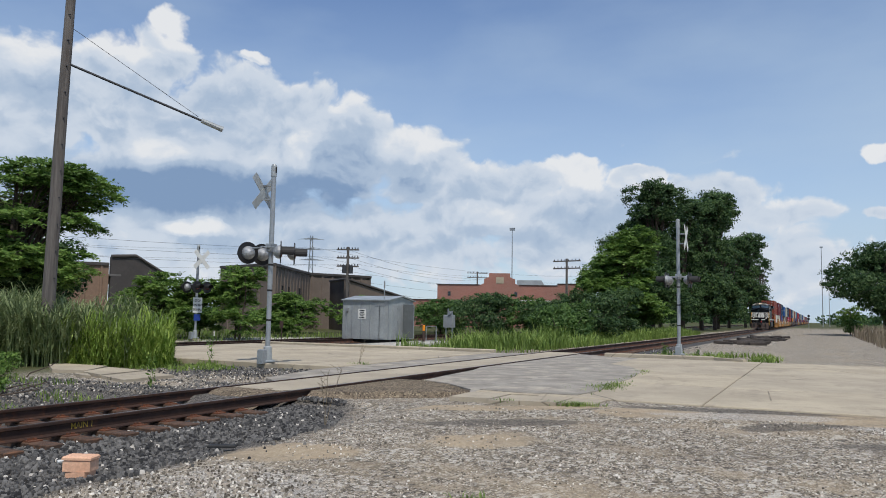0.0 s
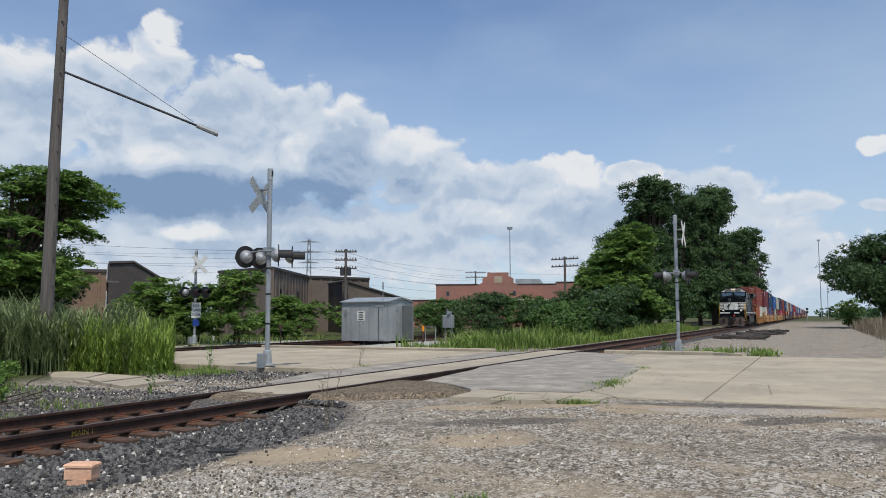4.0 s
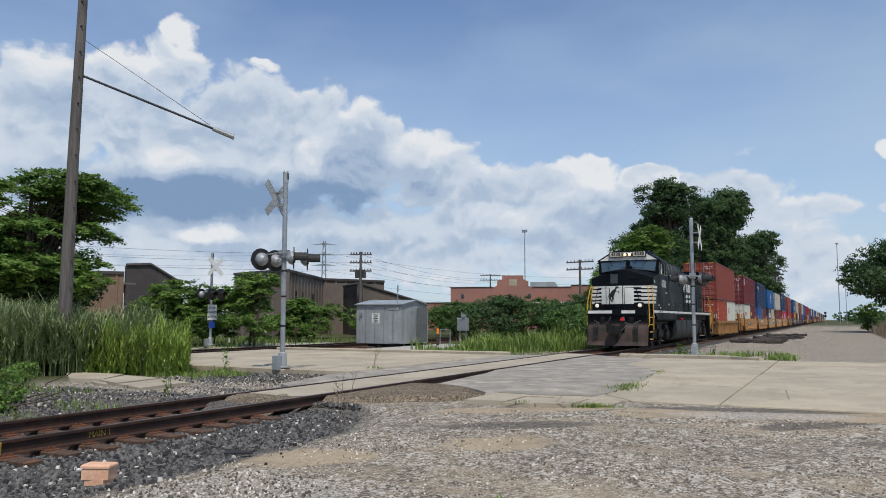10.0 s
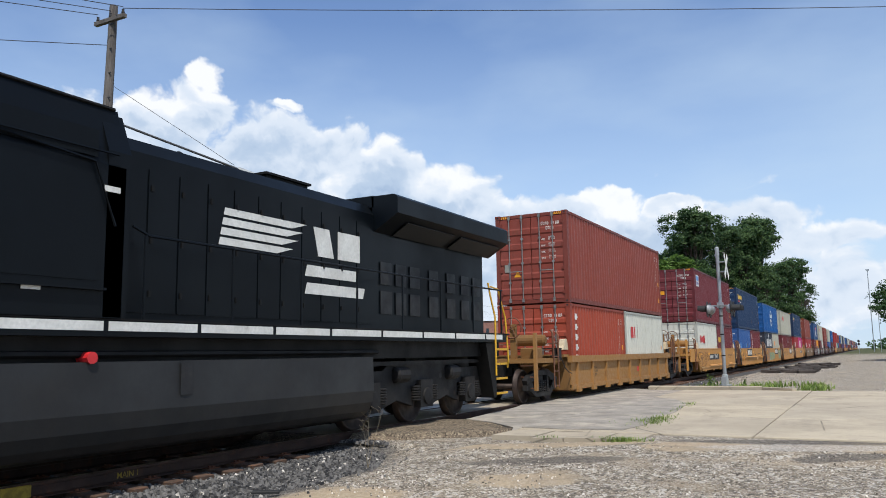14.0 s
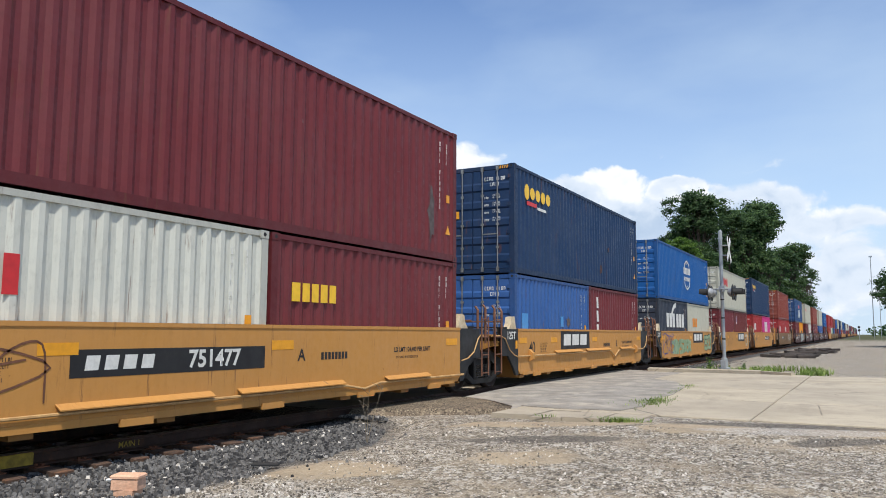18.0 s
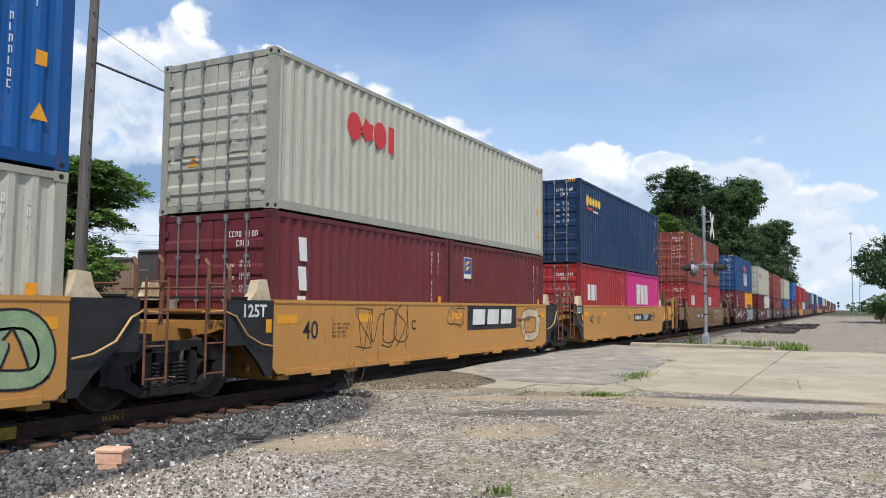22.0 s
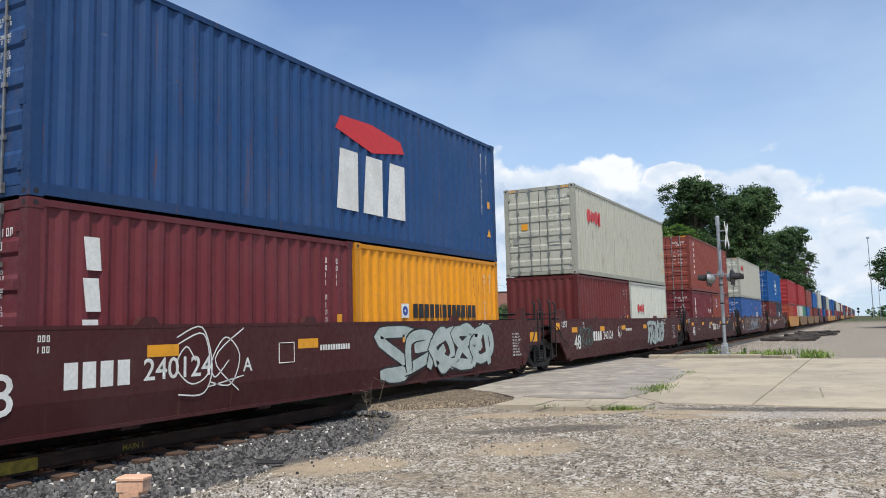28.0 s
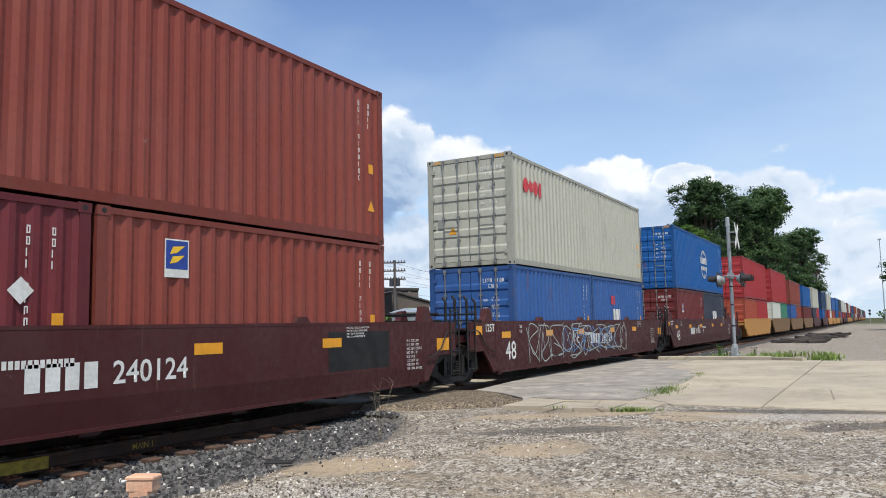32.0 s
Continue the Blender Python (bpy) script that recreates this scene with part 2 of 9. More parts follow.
def paint_by_object(name, grain=1.0, rust=(0.12, 0.05, 0.028), rust_from=0.595, rough=0.5):
    """Vehicle paint in the object's own colour, faded in patches, with rust streaks running down."""
    n = Nodes(name)
    info = n.t.nodes.new("ShaderNodeObjectInfo")
    c = info.outputs["Color"]
    fade = n.ramp(n.noise(0.7, 5, 0.6, per_object=True), 0.35, 0.72, 0.0, 0.30)
    col = n.mix(fade, c, n.mix(0.13, c, (0.32, 0.31, 0.30)))
    dirt = n.ramp(n.noise(2.2, 5, 0.65, (1.0, 3.0, 0.35), per_object=True), 0.45, 0.8, 0.0, 0.42 * grain)
    col = n.mix(dirt, col, n.mix(0.45, c, (0.004, 0.004, 0.004)))
    streak = n.noise(3.5, 6, 0.7, (1, 3.4, 0.22), per_object=True)
    col = n.mix(n.ramp(streak, rust_from, rust_from + 0.12, 0.0, 0.75), col, rust)
    spots = n.noise(9, 4, 0.7, per_object=True)
    col = n.mix(n.ramp(spots, 0.70, 0.76, 0.0, 0.8), col, rust)
    scrape = n.noise(1.6, 7, 0.75, (1, 1.4, 3.2), per_object=True)
    col = n.mix(n.ramp(scrape, 0.66, 0.72, 0.0, 0.55), col, n.mix(0.5, c, (0.30, 0.29, 0.28)))
    mottle = n.noise(14, 4, 0.7, (1, 1, 0.5), per_object=True)
    col = n.mix(n.ramp(mottle, 0.45, 0.75, 0.0, 0.3 * grain), col, n.mix(0.5, c, (0.004, 0.004, 0.004)))
    n.bump(n.noise(6, 3), 0.08, 0.01)
    return n.done(col, n.ramp(spots, 0.3, 0.7, rough - 0.1, rough + 0.2), 0.0, 0.3)


M = {}
M["container"] = paint_by_object("container_paint")
M["car"] = paint_by_object("railcar_paint", 0.4, rust=(0.10, 0.05, 0.03), rust_from=0.6, rough=0.6)
M["loco"] = surface("locomotive_black", srgb(10, 15, 20), srgb(6, 10, 14), 0.5, 14, 0.42, 0, 0.012, srgb(18, 19, 20), (0.62, 0.95), 0.9, spec=0.16)
M["loco_dirty"] = surface("underframe_grime", srgb(20, 19, 18), srgb(11, 11, 11), 2.0, 25, 0.65, 0, 0.25, srgb(34, 29, 25), (0.6, 0.85), 2.5, spec=0.25)
M["tank"] = surface("fuel_tank_grime", srgb(34, 35, 36), srgb(24, 25, 26), 1.2, 20, 0.6, 0, 0.1, srgb(34, 32, 30), (0.5, 0.8), 1.5)
M["loco_rust"] = surface("pilot_plate_rusty", srgb(74, 56, 48), srgb(50, 40, 36), 1.5, 25, 0.75, 0, 0.2, srgb(40, 36, 34), (0.5, 0.75), 1.6)
M["truck"] = surface("cast_steel_dark", srgb(24, 22, 21), srgb(14, 13, 13), 2.5, 25, 0.7, 0.1, 0.25, srgb(56, 43, 34), (0.55, 0.8), 3.0, per_object=True)
M["wheel"] = surface("wheel_steel", srgb(70, 56, 48), srgb(48, 40, 36), 5, 30, 0.55, 0.5, 0.1)
M["white"] = surface("white_marking", srgb(226, 226, 220), srgb(205, 205, 198), 2, 20, 0.55, 0, 0.03, srgb(150, 146, 138), (0.6, 0.85), 3)
M["black"] = surface("black_marking", srgb(28, 28, 30), srgb(20, 20, 22), 3, 20, 0.6, 0, 0.03, srgb(60, 56, 50), (0.6, 0.9), 2)
M["yellow"] = surface("safety_yellow", srgb(222, 172, 36), srgb(190, 144, 34), 4, 30, 0.55, 0, 0.05, srgb(110, 80, 30), (0.6, 0.8), 5)
M["reflector"] = plain("reflective_yellow", srgb(222, 152, 22), 0.45)
M["orange"] = plain("orange_marking", srgb(226, 138, 24), 0.5)
M["red"] = plain("red_marking", srgb(196, 40, 44), 0.5)
M["sky_blue"] = plain("light_blue_marking", srgb(70, 140, 200), 0.5)
M["label_blue"] = plain("blue_marking", srgb(30, 60, 140), 0.5)
M["gold"] = plain("gold_marking", srgb(232, 186, 40), 0.5)
M["pale_green"] = surface("faded_green_spray", srgb(150, 170, 130), srgb(120, 146, 112), 3, 20, 0.6)
M["spray_silver"] = surface("silver_spray", srgb(176, 186, 182), srgb(150, 164, 158), 3, 20, 0.5)
M["spray_teal"] = plain("teal_spray", srgb(60, 150, 140), 0.6)
M["scuff_dark"] = surface("bare_grey_scrape", srgb(96, 88, 86), srgb(70, 60, 60), 6, 30, 0.7)
M["scuff_pale"] = surface("pale_grey_scrape", srgb(150, 152, 148), srgb(128, 128, 124), 6, 30, 0.7)
M["scuff_rust"] = surface("rust_scrape", srgb(86, 50, 40), srgb(50, 42, 48), 6, 30, 0.85)
M["stone_plate"] = plain("grey_data_plate", srgb(150, 148, 138), 0.5, 0.3)
M["rod"] = surface("galvanised_rod", srgb(150, 150, 146), srgb(120, 120, 118), 6, 40, 0.45, 0.6, 0.05, srgb(110, 84, 66), (0.6, 0.8), 4)
M["galv"] = surface("galvanised_steel", srgb(176, 180, 182), srgb(146, 150, 154), 1.2, 18, 0.45, 0.55, 0.04)
M["alu"] = surface("aluminium_sheet", srgb(176, 180, 180), srgb(150, 155, 156), 0.8, 12, 0.42, 0.3, 0.03)
M["glass"] = Nodes("dark_glass").done(srgb(28, 36, 42), 0.05, 0.0, 0.8)
lamp = Nodes("lamp_lens_lit")
lamp.b.inputs["Emission Color"].default_value = (1.0, 0.62, 0.36, 1)
lamp.b.inputs["Emission Strength"].default_value = 1.4
M["lamp"] = lamp.done((0.5, 0.4, 0.3), 0.2)
ditch = Nodes("ditch_lens")
ditch.b.inputs["Emission Color"].default_value = (1.0, 0.85, 0.7, 1)
ditch.b.inputs["Emission Strength"].default_value = 0.5
M["ditch"] = ditch.done((0.5, 0.48, 0.44), 0.15)
M["board"] = surface("number_board_face", srgb(196, 190, 172), srgb(176, 168, 150), 3, 20, 0.6, 0, 0.03)
M["slat"] = surface("grille_slat_grey", srgb(92, 88, 84), srgb(66, 63, 60), 3, 25, 0.6, 0.2, 0.1)
# blue-grey base colour imitates light from inside the cab and reflected sky
M["windshield"] = Nodes("windshield_painted_sheen").done(srgb(58, 78, 92), 0.04, 0.0, 1.0)
M["lens"] = Nodes("lamp_lens_off").done(srgb(206, 204, 196), 0.12, 0.0, 0.7)
M["lens_red"] = Nodes("lamp_lens_red").done(srgb(70, 22, 20), 0.15, 0.0, 0.6)
M["rail"] = surface("rail_side_rust", srgb(66, 44, 34), srgb(46, 33, 28), 3, 40, 0.75, 0.2, 0.15, srgb(88, 56, 38), (0.5, 0.75), 6)
M["rail_top"] = surface("rail_head_worn", srgb(128, 112, 102), srgb(104, 90, 82), 3, 60, 0.35, 0.8, 0.03)
M["tie"] = surface("creosoted_tie", srgb(96, 72, 56), srgb(62, 50, 42), 2.5, 30, 0.9, 0, 0.5, srgb(120, 82, 56), (0.5, 0.75), 3, (6, 1, 6), True)
M["old_tie"] = surface("rotten_grey_tie", srgb(72, 64, 58), srgb(48, 44, 41), 2.5, 30, 0.95, 0, 0.5)
M["tie_plate"] = surface("tie_plate_rust", srgb(122, 74, 48), srgb(92, 58, 42), 4, 40, 0.85, 0.1, 0.2)
M["stencil"] = surface("worn_yellow_stencil", srgb(176, 148, 44), srgb(120, 100, 40), 9, 40, 0.7)
M["wood_pole"] = surface("weathered_pole_wood", srgb(108, 102, 97), srgb(80, 76, 73), 1.5, 18, 0.9, 0, 0.5, srgb(66, 58, 52), (0.5, 0.8), 2, (8, 8, 0.5))
M["bark"] = surface("bark", srgb(88, 76, 64), srgb(58, 50, 44), 3, 22, 0.95, 0, 0.6, None, stretch=(3, 3, 0.7))
M["rubber"] = plain("black_rubber", srgb(30, 30, 30), 0.7)
M["cable"] = plain("cable", srgb(52, 54, 58), 0.7)
M["leaf_dark"] = leaf_material("foliage_dark", (0.030, 0.070, 0.024), (0.135, 0.215, 0.075))
M["leaf_mid"] = leaf_material("foliage_mid", (0.050, 0.110, 0.026), (0.140, 0.230, 0.060))
M["leaf_light"] = leaf_material("foliage_light", (0.090, 0.175, 0.034), (0.230, 0.345, 0.080))
M["weed_leaf"] = leaf_material("weed_leaf", (0.180, 0.280, 0.045), (0.400, 0.500, 0.120))
M["reed"] = leaf_material("reed_blade", (0.150, 0.205, 0.080), (0.370, 0.420, 0.205))
M["grass"] = leaf_material("grass_blade", (0.130, 0.210, 0.040), (0.330, 0.420, 0.110))
M["dry"] = leaf_material("dry_stalk", (0.20, 0.16, 0.11), (0.36, 0.30, 0.21))
M["cream"] = surface("cream_casting", srgb(206, 190, 160), srgb(176, 156, 124), 4, 30, 0.7, 0, 0.1, srgb(120, 84, 56), (0.55, 0.8), 4)
M["pipe_rust"] = surface("rusty_brown_pipe", srgb(120, 78, 54), srgb(92, 58, 42), 5, 40, 0.7, 0, 0.1)
M["pipe_tan"] = surface("tan_painted_pipe", srgb(196, 158, 104), srgb(170, 132, 84), 5, 40, 0.6, 0, 0.1)


# ---------------------------------------------------------------- mesh tools
class Mesh:
    """Collects vertices and faces of one mesh."""

    def __init__(self):
        self.v, self.f = [], []

    def quad(self, *pts):
        n = len(self.v)
        self.v += [tuple(p) for p in pts]
        self.f.append(tuple(range(n, n + len(pts))))
        return self

    def box(self, x0, x1, y0, y1, z0, z1):
        n = len(self.v)
        self.v += [(x0, y0, z0), (x1, y0, z0), (x1, y1, z0), (x0, y1, z0), (x0, y0, z1), (x1, y0, z1), (x1, y1, z1), (x0, y1, z1)]
        self.f += [tuple(n + i for i in q) for q in ((0, 3, 2, 1), (4, 5, 6, 7), (0, 1, 5, 4), (1, 2, 6, 5), (2, 3, 7, 6), (3, 0, 4, 7))]
        return self

    def bevel_box(self, x0, x1, y0, y1, z0, z1, b=0.01):
        """A box whose upper edges are chamfered."""
        n = len(self.v)
        self.v += [(x0, y0, z0), (x1, y0, z0), (x1, y1, z0), (x0, y1, z0), (x0, y0, z1 - b), (x1, y0, z1 - b), (x1, y1, z1 - b), (x0, y1, z1 - b),
                   (x0 + b, y0 + b, z1), (x1 - b, y0 + b, z1), (x1 - b, y1 - b, z1), (x0 + b, y1 - b, z1)]
        self.f += [tuple(n + i for i in q) for q in ((0, 3, 2, 1), (8, 9, 10, 11), (0, 1, 5, 4), (1, 2, 6, 5), (2, 3, 7, 6), (3, 0, 4, 7), (4, 5, 9, 8), (5, 6, 10, 9), (6, 7, 11, 10), (7, 4, 8, 11))]
        return self

    def prism(self, poly, axis, a, b):
        """Extrudes a polygon along an axis from a to b. The polygon's pairs are the two other axes in order."""
        n, k = len(self.v), len(poly)
        for w in (a, b):
            for p, q in poly:
                self.v.append({"x": (w, p, q), "y": (p, w, q), "z": (p, q, w)}[axis])
        self.f += [tuple(range(n, n + k)), tuple(range(n + 2 * k - 1, n + k - 1, -1))]
        self.f += [(n + i, n + (i + 1) % k, n + k + (i + 1) % k, n + k + i) for i in range(k)]
        return self

    def tube(self, pts, r, n=6, r1=None, caps=True):
        """A round tube along points, of radius r, or tapering to r1."""
        pts = [Vector(p) for p in pts]
        base, k = len(self.v), len(pts)
        for i, p in enumerate(pts):
            d = (pts[min(i + 1, k - 1)] - pts[max(i - 1, 0)]).normalized()
            u = d.cross(Vector((0.31, 0.2, 0.93)) if abs(d.z) < 0.9 else Vector((1, 0, 0))).normalized()
            w = d.cross(u)
            rr = r if r1 is None else r + (r1 - r) * i / max(k - 1, 1)
            for j in range(n):
                a = 2 * math.pi * j / n
                self.v.append(tuple(p + rr * (math.cos(a) * u + math.sin(a) * w)))
        for i in range(k - 1):
            for j in range(n):
                self.f.append((base + i * n + j, base + i * n + (j + 1) % n, base + (i + 1) * n + (j + 1) % n, base + (i + 1) * n + j))
        if caps:
            self.f += [tuple(base + j for j in reversed(range(n))), tuple(base + (k - 1) * n + j for j in range(n))]
        return self

    def lathe(self, centre, axis, profile, n=16):
        """Turns (along, radius) pairs about an axis through centre."""
        c, base, k = Vector(centre), len(self.v), len(profile)
        d = {"x": Vector((1, 0, 0)), "y": Vector((0, 1, 0)), "z": Vector((0, 0, 1))}[axis]
        u = {"x": Vector((0, 1, 0)), "y": Vector((0, 0, 1)), "z": Vector((1, 0, 0))}[axis]
        w = d.cross(u)
        for s, r in profile:
            for j in range(n):
                a = 2 * math.pi * j / n
                self.v.append(tuple(c + s * d + r * (math.cos(a) * u + math.sin(a) * w)))
        for i in range(k - 1):
            for j in range(n):
                self.f.append((base + i * n + j, base + i * n + (j + 1) % n, base + (i + 1) * n + (j + 1) % n, base + (i + 1) * n + j))
        self.f += [tuple(base + j for j in reversed(range(n))), tuple(base + (k - 1) * n + j for j in range(n))]
        return self

    def stone(self, x, y, z, s, rng):
        """A small angular stone of six to eight faces."""
        n = len(self.v)
        t = rng.uniform(0, 6.28)
        top = rng.uniform(0.45, 0.8) * s
        for k in range(4):
            a = t + k * 1.57 + rng.uniform(-0.5, 0.5)
            r = s * rng.uniform(0.5, 0.85)
            self.v.append((x + r * math.cos(a), y + r * math.sin(a), z - 0.25 * s))
        for k in range(3):
            a = t + 0.6 + k * 2.1 + rng.uniform(-0.5, 0.5)
            r = s * rng.uniform(0.22, 0.5)
            self.v.append((x + r * math.cos(a), y + r * math.sin(a), z + top * rng.uniform(0.7, 1.1)))
        self.f += [tuple(n + i for i in q) for q in ((4, 5, 6), (0, 1, 4), (1, 5, 4), (1, 2, 5), (2, 6, 5), (2, 3, 6), (3, 0, 6), (0, 4, 6))]
        return self

    def mesh(self, name, smooth=False):
        me = bpy.data.meshes.new(name)
        me.from_pydata(self.v, [], self.f)
        if smooth:
            me.polygons.foreach_set("use_smooth", [True] * len(me.polygons))
        me.update()
        return me


def fix(me):
    """Outward normals for a closed mesh."""
    b = bmesh.new()
    b.from_mesh(me)
    bmesh.ops.recalc_face_normals(b, faces=b.faces)
    b.to_mesh(me)
    b.free()
    return me


def part(name, me, material, parent=None, label="", at=(0, 0, 0), colour=None, kind="", smooth=False):
    """Links a mesh as one object under a thing or a part."""
    if isinstance(me, Mesh):
        me = fix(me.mesh(name, smooth))
    if material is not None and not me.materials:
        me.materials.append(material)
    ob = new(name, me)
    ob.parent = parent
    ob.location = at
    if colour:
        ob.color = (*colour, 1)
    return tagged(ob, label, kind=kind)


def thing(name, label, category, at=(0, 0, 0), turn=0.0, group="", kind=""):
    ob = new(name)
    ob.empty_display_size = 0.2
    ob.location, ob.rotation_euler = at, (0, 0, radians(turn))
    return tagged(ob, label, category, group, kind)


def letters(text, size, name, bold=0.0):
    """A flat mesh of characters in the built-in font, centred, in the xz plane facing -y."""
    cu = bpy.data.curves.new(name, "FONT")
    cu.body, cu.size, cu.align_x, cu.align_y, cu.offset, cu.resolution_u = text, size, "CENTER", "CENTER", bold, 3
    ob = bpy.data.objects.new(name, cu)
    scene.collection.objects.link(ob)
    me = bpy.data.meshes.new_from_object(ob.evaluated_get(bpy.context.evaluated_depsgraph_get()))
    bpy.data.objects.remove(ob)
    me.transform(Matrix.Rotation(radians(90), 4, "X"))
    me.materials.clear()
    return me


SIDE = Matrix.Rotation(radians(90), 4, "Z")   # from facing -y to facing +x


def side_letters(text, size, name, bold=0.0):
    me = letters(text, size, name, bold)
    me.transform(SIDE)
    return me


# ---------------------------------------------------------------- ground, road and tracks
def smooth01(v):
    v = min(max(v, 0.0), 1.0)
    return v * v * (3 - 2 * v)


def ground_z(x, y):
    z = -0.09 - 0.13 * smooth01((11.5 - y) / 6.5)
    if x < -2.5:
        z = -0.12
    for cx in (0.0, -15.7):
        d = abs(x - cx)
        if d < 3.6 and (y < (11.3 if cx == 0 and x > 0 else 10.2) or y > 28.6):
            z += (-0.30 - z) * smooth01((3.6 - d) / 1.5)
    if 11.3 <= y <= 28.6 and x > -62:
        if x > 3.4 and y < 13.6:
            z += (-0.03 - z) * smooth01((x - 4.6) / 1.6) * smooth01((y - 9.0) / 2.4)
        else:
            z = min(z, -0.14)
    if y < 11.5 and x > 1.5:
        z += 0.018 * noise.noise((0.7 * x, 0.7 * y, 3)) + 0.01 * noise.noise((2.3 * x, 2.3 * y, 5))
    return z


def axis_steps(fine0, fine1, step, far):
    out, v, s = [], fine0, step
    k = int(round((fine1 - fine0) / step))
    out = [fine0 + i * step for i in range(k + 1)]
    v, s = fine1, step
    while v < far:
        s *= 1.35
        v += s
        out.append(v)
    v, s = fine0, step
    while v > -far:
        s *= 1.35
        v -= s
        out.insert(0, v)
    return out


n = Nodes("gravel_ground")
pos = n.coord()
sepx = n.t.nodes.new("ShaderNodeSeparateXYZ")
n.link(pos, sepx.inputs[0])
cellc = n.cells(60, "F1", "Color")
celld = n.cells(60, "F1", "Distance")
cell_v = n.t.nodes.new("ShaderNodeSeparateColor")
n.link(cellc, cell_v.inputs[0])
big = n.noise(0.35, 5, 0.62)
mid = n.noise(2.6, 5, 0.65)
wob = n.noise(1.5, 6, 0.7)


def spot(cx, cy, rx, ry, turn=0.0, soft=0.35):
    """A ragged oval stain on the lot."""
    ca, sa = math.cos(radians(turn)), math.sin(radians(turn))
    dx, dy = n.math("SUBTRACT", sepx.outputs[0], cx), n.math("SUBTRACT", sepx.outputs[1], cy)
    u = n.math("DIVIDE", n.math("ADD", n.math("MULTIPLY", dx, ca), n.math("MULTIPLY", dy, sa)), rx)
    v = n.math("DIVIDE", n.math("SUBTRACT", n.math("MULTIPLY", dy, ca), n.math("MULTIPLY", dx, sa)), ry)
    r = n.math("ADD", n.math("ADD", n.math("MULTIPLY", u, u), n.math("MULTIPLY", v, v)), n.math("MULTIPLY", n.math("SUBTRACT", wob, 0.5), 3.2))
    return n.ramp(r, 1.0 + soft, 1.0 - soft)


def spots(*rows):
    out = None
    for row in rows:
        one = spot(*row)
        out = one if out is None else n.math("MAXIMUM", out, one)
    return out


lot = n.mix(n.ramp(mid, 0.32, 0.68), srgb(120, 109, 94), srgb(146, 134, 116))
pebble = n.ramp(cell_v.outputs[0], 0.1, 0.95)
lot = n.mix(n.ramp(mid, 0.25, 0.6, 0.55, 0.9), lot, n.mix(pebble, srgb(62, 56, 48), srgb(188, 176, 156)))
lot = n.mix(n.ramp(cell_v.outputs[1], 0.9, 0.94, 0.0, 0.85), lot, srgb(222, 218, 210))      # pale chips
flake = n.t.nodes.new("ShaderNodeSeparateColor")
n.link(n.cells(21, "F1", "Color", (1, 0.7, 1)), flake.inputs[0])
grit = n.noise(34, 3, 0.7)
lot = n.mix(n.math("MULTIPLY", n.ramp(flake.outputs[0], 0.72, 0.8), n.ramp(mid, 0.35, 0.6, 0.25, 0.8)), lot, srgb(196, 190, 178))
lot = n.mix(n.math("MULTIPLY", n.ramp(flake.outputs[1], 0.74, 0.82), n.ramp(mid, 0.3, 0.6, 0.8, 0.35)), lot, srgb(58, 55, 51))
lot = n.mix(n.ramp(grit, 0.52, 0.66, 0.0, 0.55), lot, srgb(72, 68, 63))
sand = spots((3.75, 7.2, 0.85, 0.5, 35), (5.45, 8.75, 0.7, 0.42, 35), (4.7, 11.7, 1.5, 0.35, 24), (6.9, 11.9, 0.9, 0.5, 20), (9.6, 12.6, 1.6, 0.7, 10), (13.0, 12.4, 2.5, 0.6, 5))
lot = n.mix(n.math("MULTIPLY", sand, 0.78), lot, n.mix(n.ramp(mid, 0.3, 0.7), srgb(176, 158, 130), srgb(158, 142, 118)))
tar = spots((8.9, 11.5, 0.9, 0.22, 30), (8.0, 12.85, 1.5, 0.3, 12), (5.2, 10.2, 1.2, 0.3, 30), (10.5, 10.8, 1.4, 0.3, 20), (12.5, 11.0, 1.5, 0.3, 5))
lot = n.mix(n.math("MULTIPLY", n.math("MULTIPLY", n.ramp(n.noise(0.9, 8, 0.8, (1, 1.5, 1)), 0.46, 0.64), n.ramp(cell_v.outputs[2], 0.1, 0.5, 0.4, 1.0)), 0.6), lot, srgb(84, 77, 69))
lot = n.mix(n.math("MULTIPLY", n.ramp(n.noise(0.45, 6, 0.68, (1, 1.5, 1)), 0.5, 0.66), 0.5), lot, srgb(172, 156, 130))
lot = n.mix(n.math("MULTIPLY", tar, 0.75), lot, n.mix(pebble, srgb(66, 62, 58), srgb(104, 98, 91)))
chalk = spots((4.3, 5.2, 1.0, 1.3, 0), (8.2, 12.2, 1.4, 0.4, 20), (10.6, 11.9, 1.2, 0.3, 12))
lot = n.mix(n.math("MULTIPLY", chalk, 0.5), lot, n.mix(pebble, srgb(120, 116, 110), srgb(208, 204, 196)))
dark_bed = n.ramp(n.math("ADD", sepx.outputs[0], n.math("MULTIPLY", n.math("SUBTRACT", wob, 0.5), 1.1)), 3.35, 2.95)
dark_bed = n.math("MULTIPLY", dark_bed, n.ramp(n.math("ADD", n.math("MULTIPLY", sepx.outputs[1], 0.55), n.math("ADD", sepx.outputs[0], n.math("MULTIPLY", n.math("SUBTRACT", wob, 0.5), 1.6))), 8.5, 7.9))
dark_bed = n.math("MULTIPLY", dark_bed, n.ramp(sepx.outputs[1], 11.9, 11.2))
lot = n.mix(n.math("MULTIPLY", dark_bed, 0.9), lot, n.mix(pebble, srgb(46, 45, 44), srgb(112, 108, 103)))
soil = n.mix(n.ramp(mid, 0.3, 0.7), srgb(84, 82, 56), srgb(62, 72, 40))
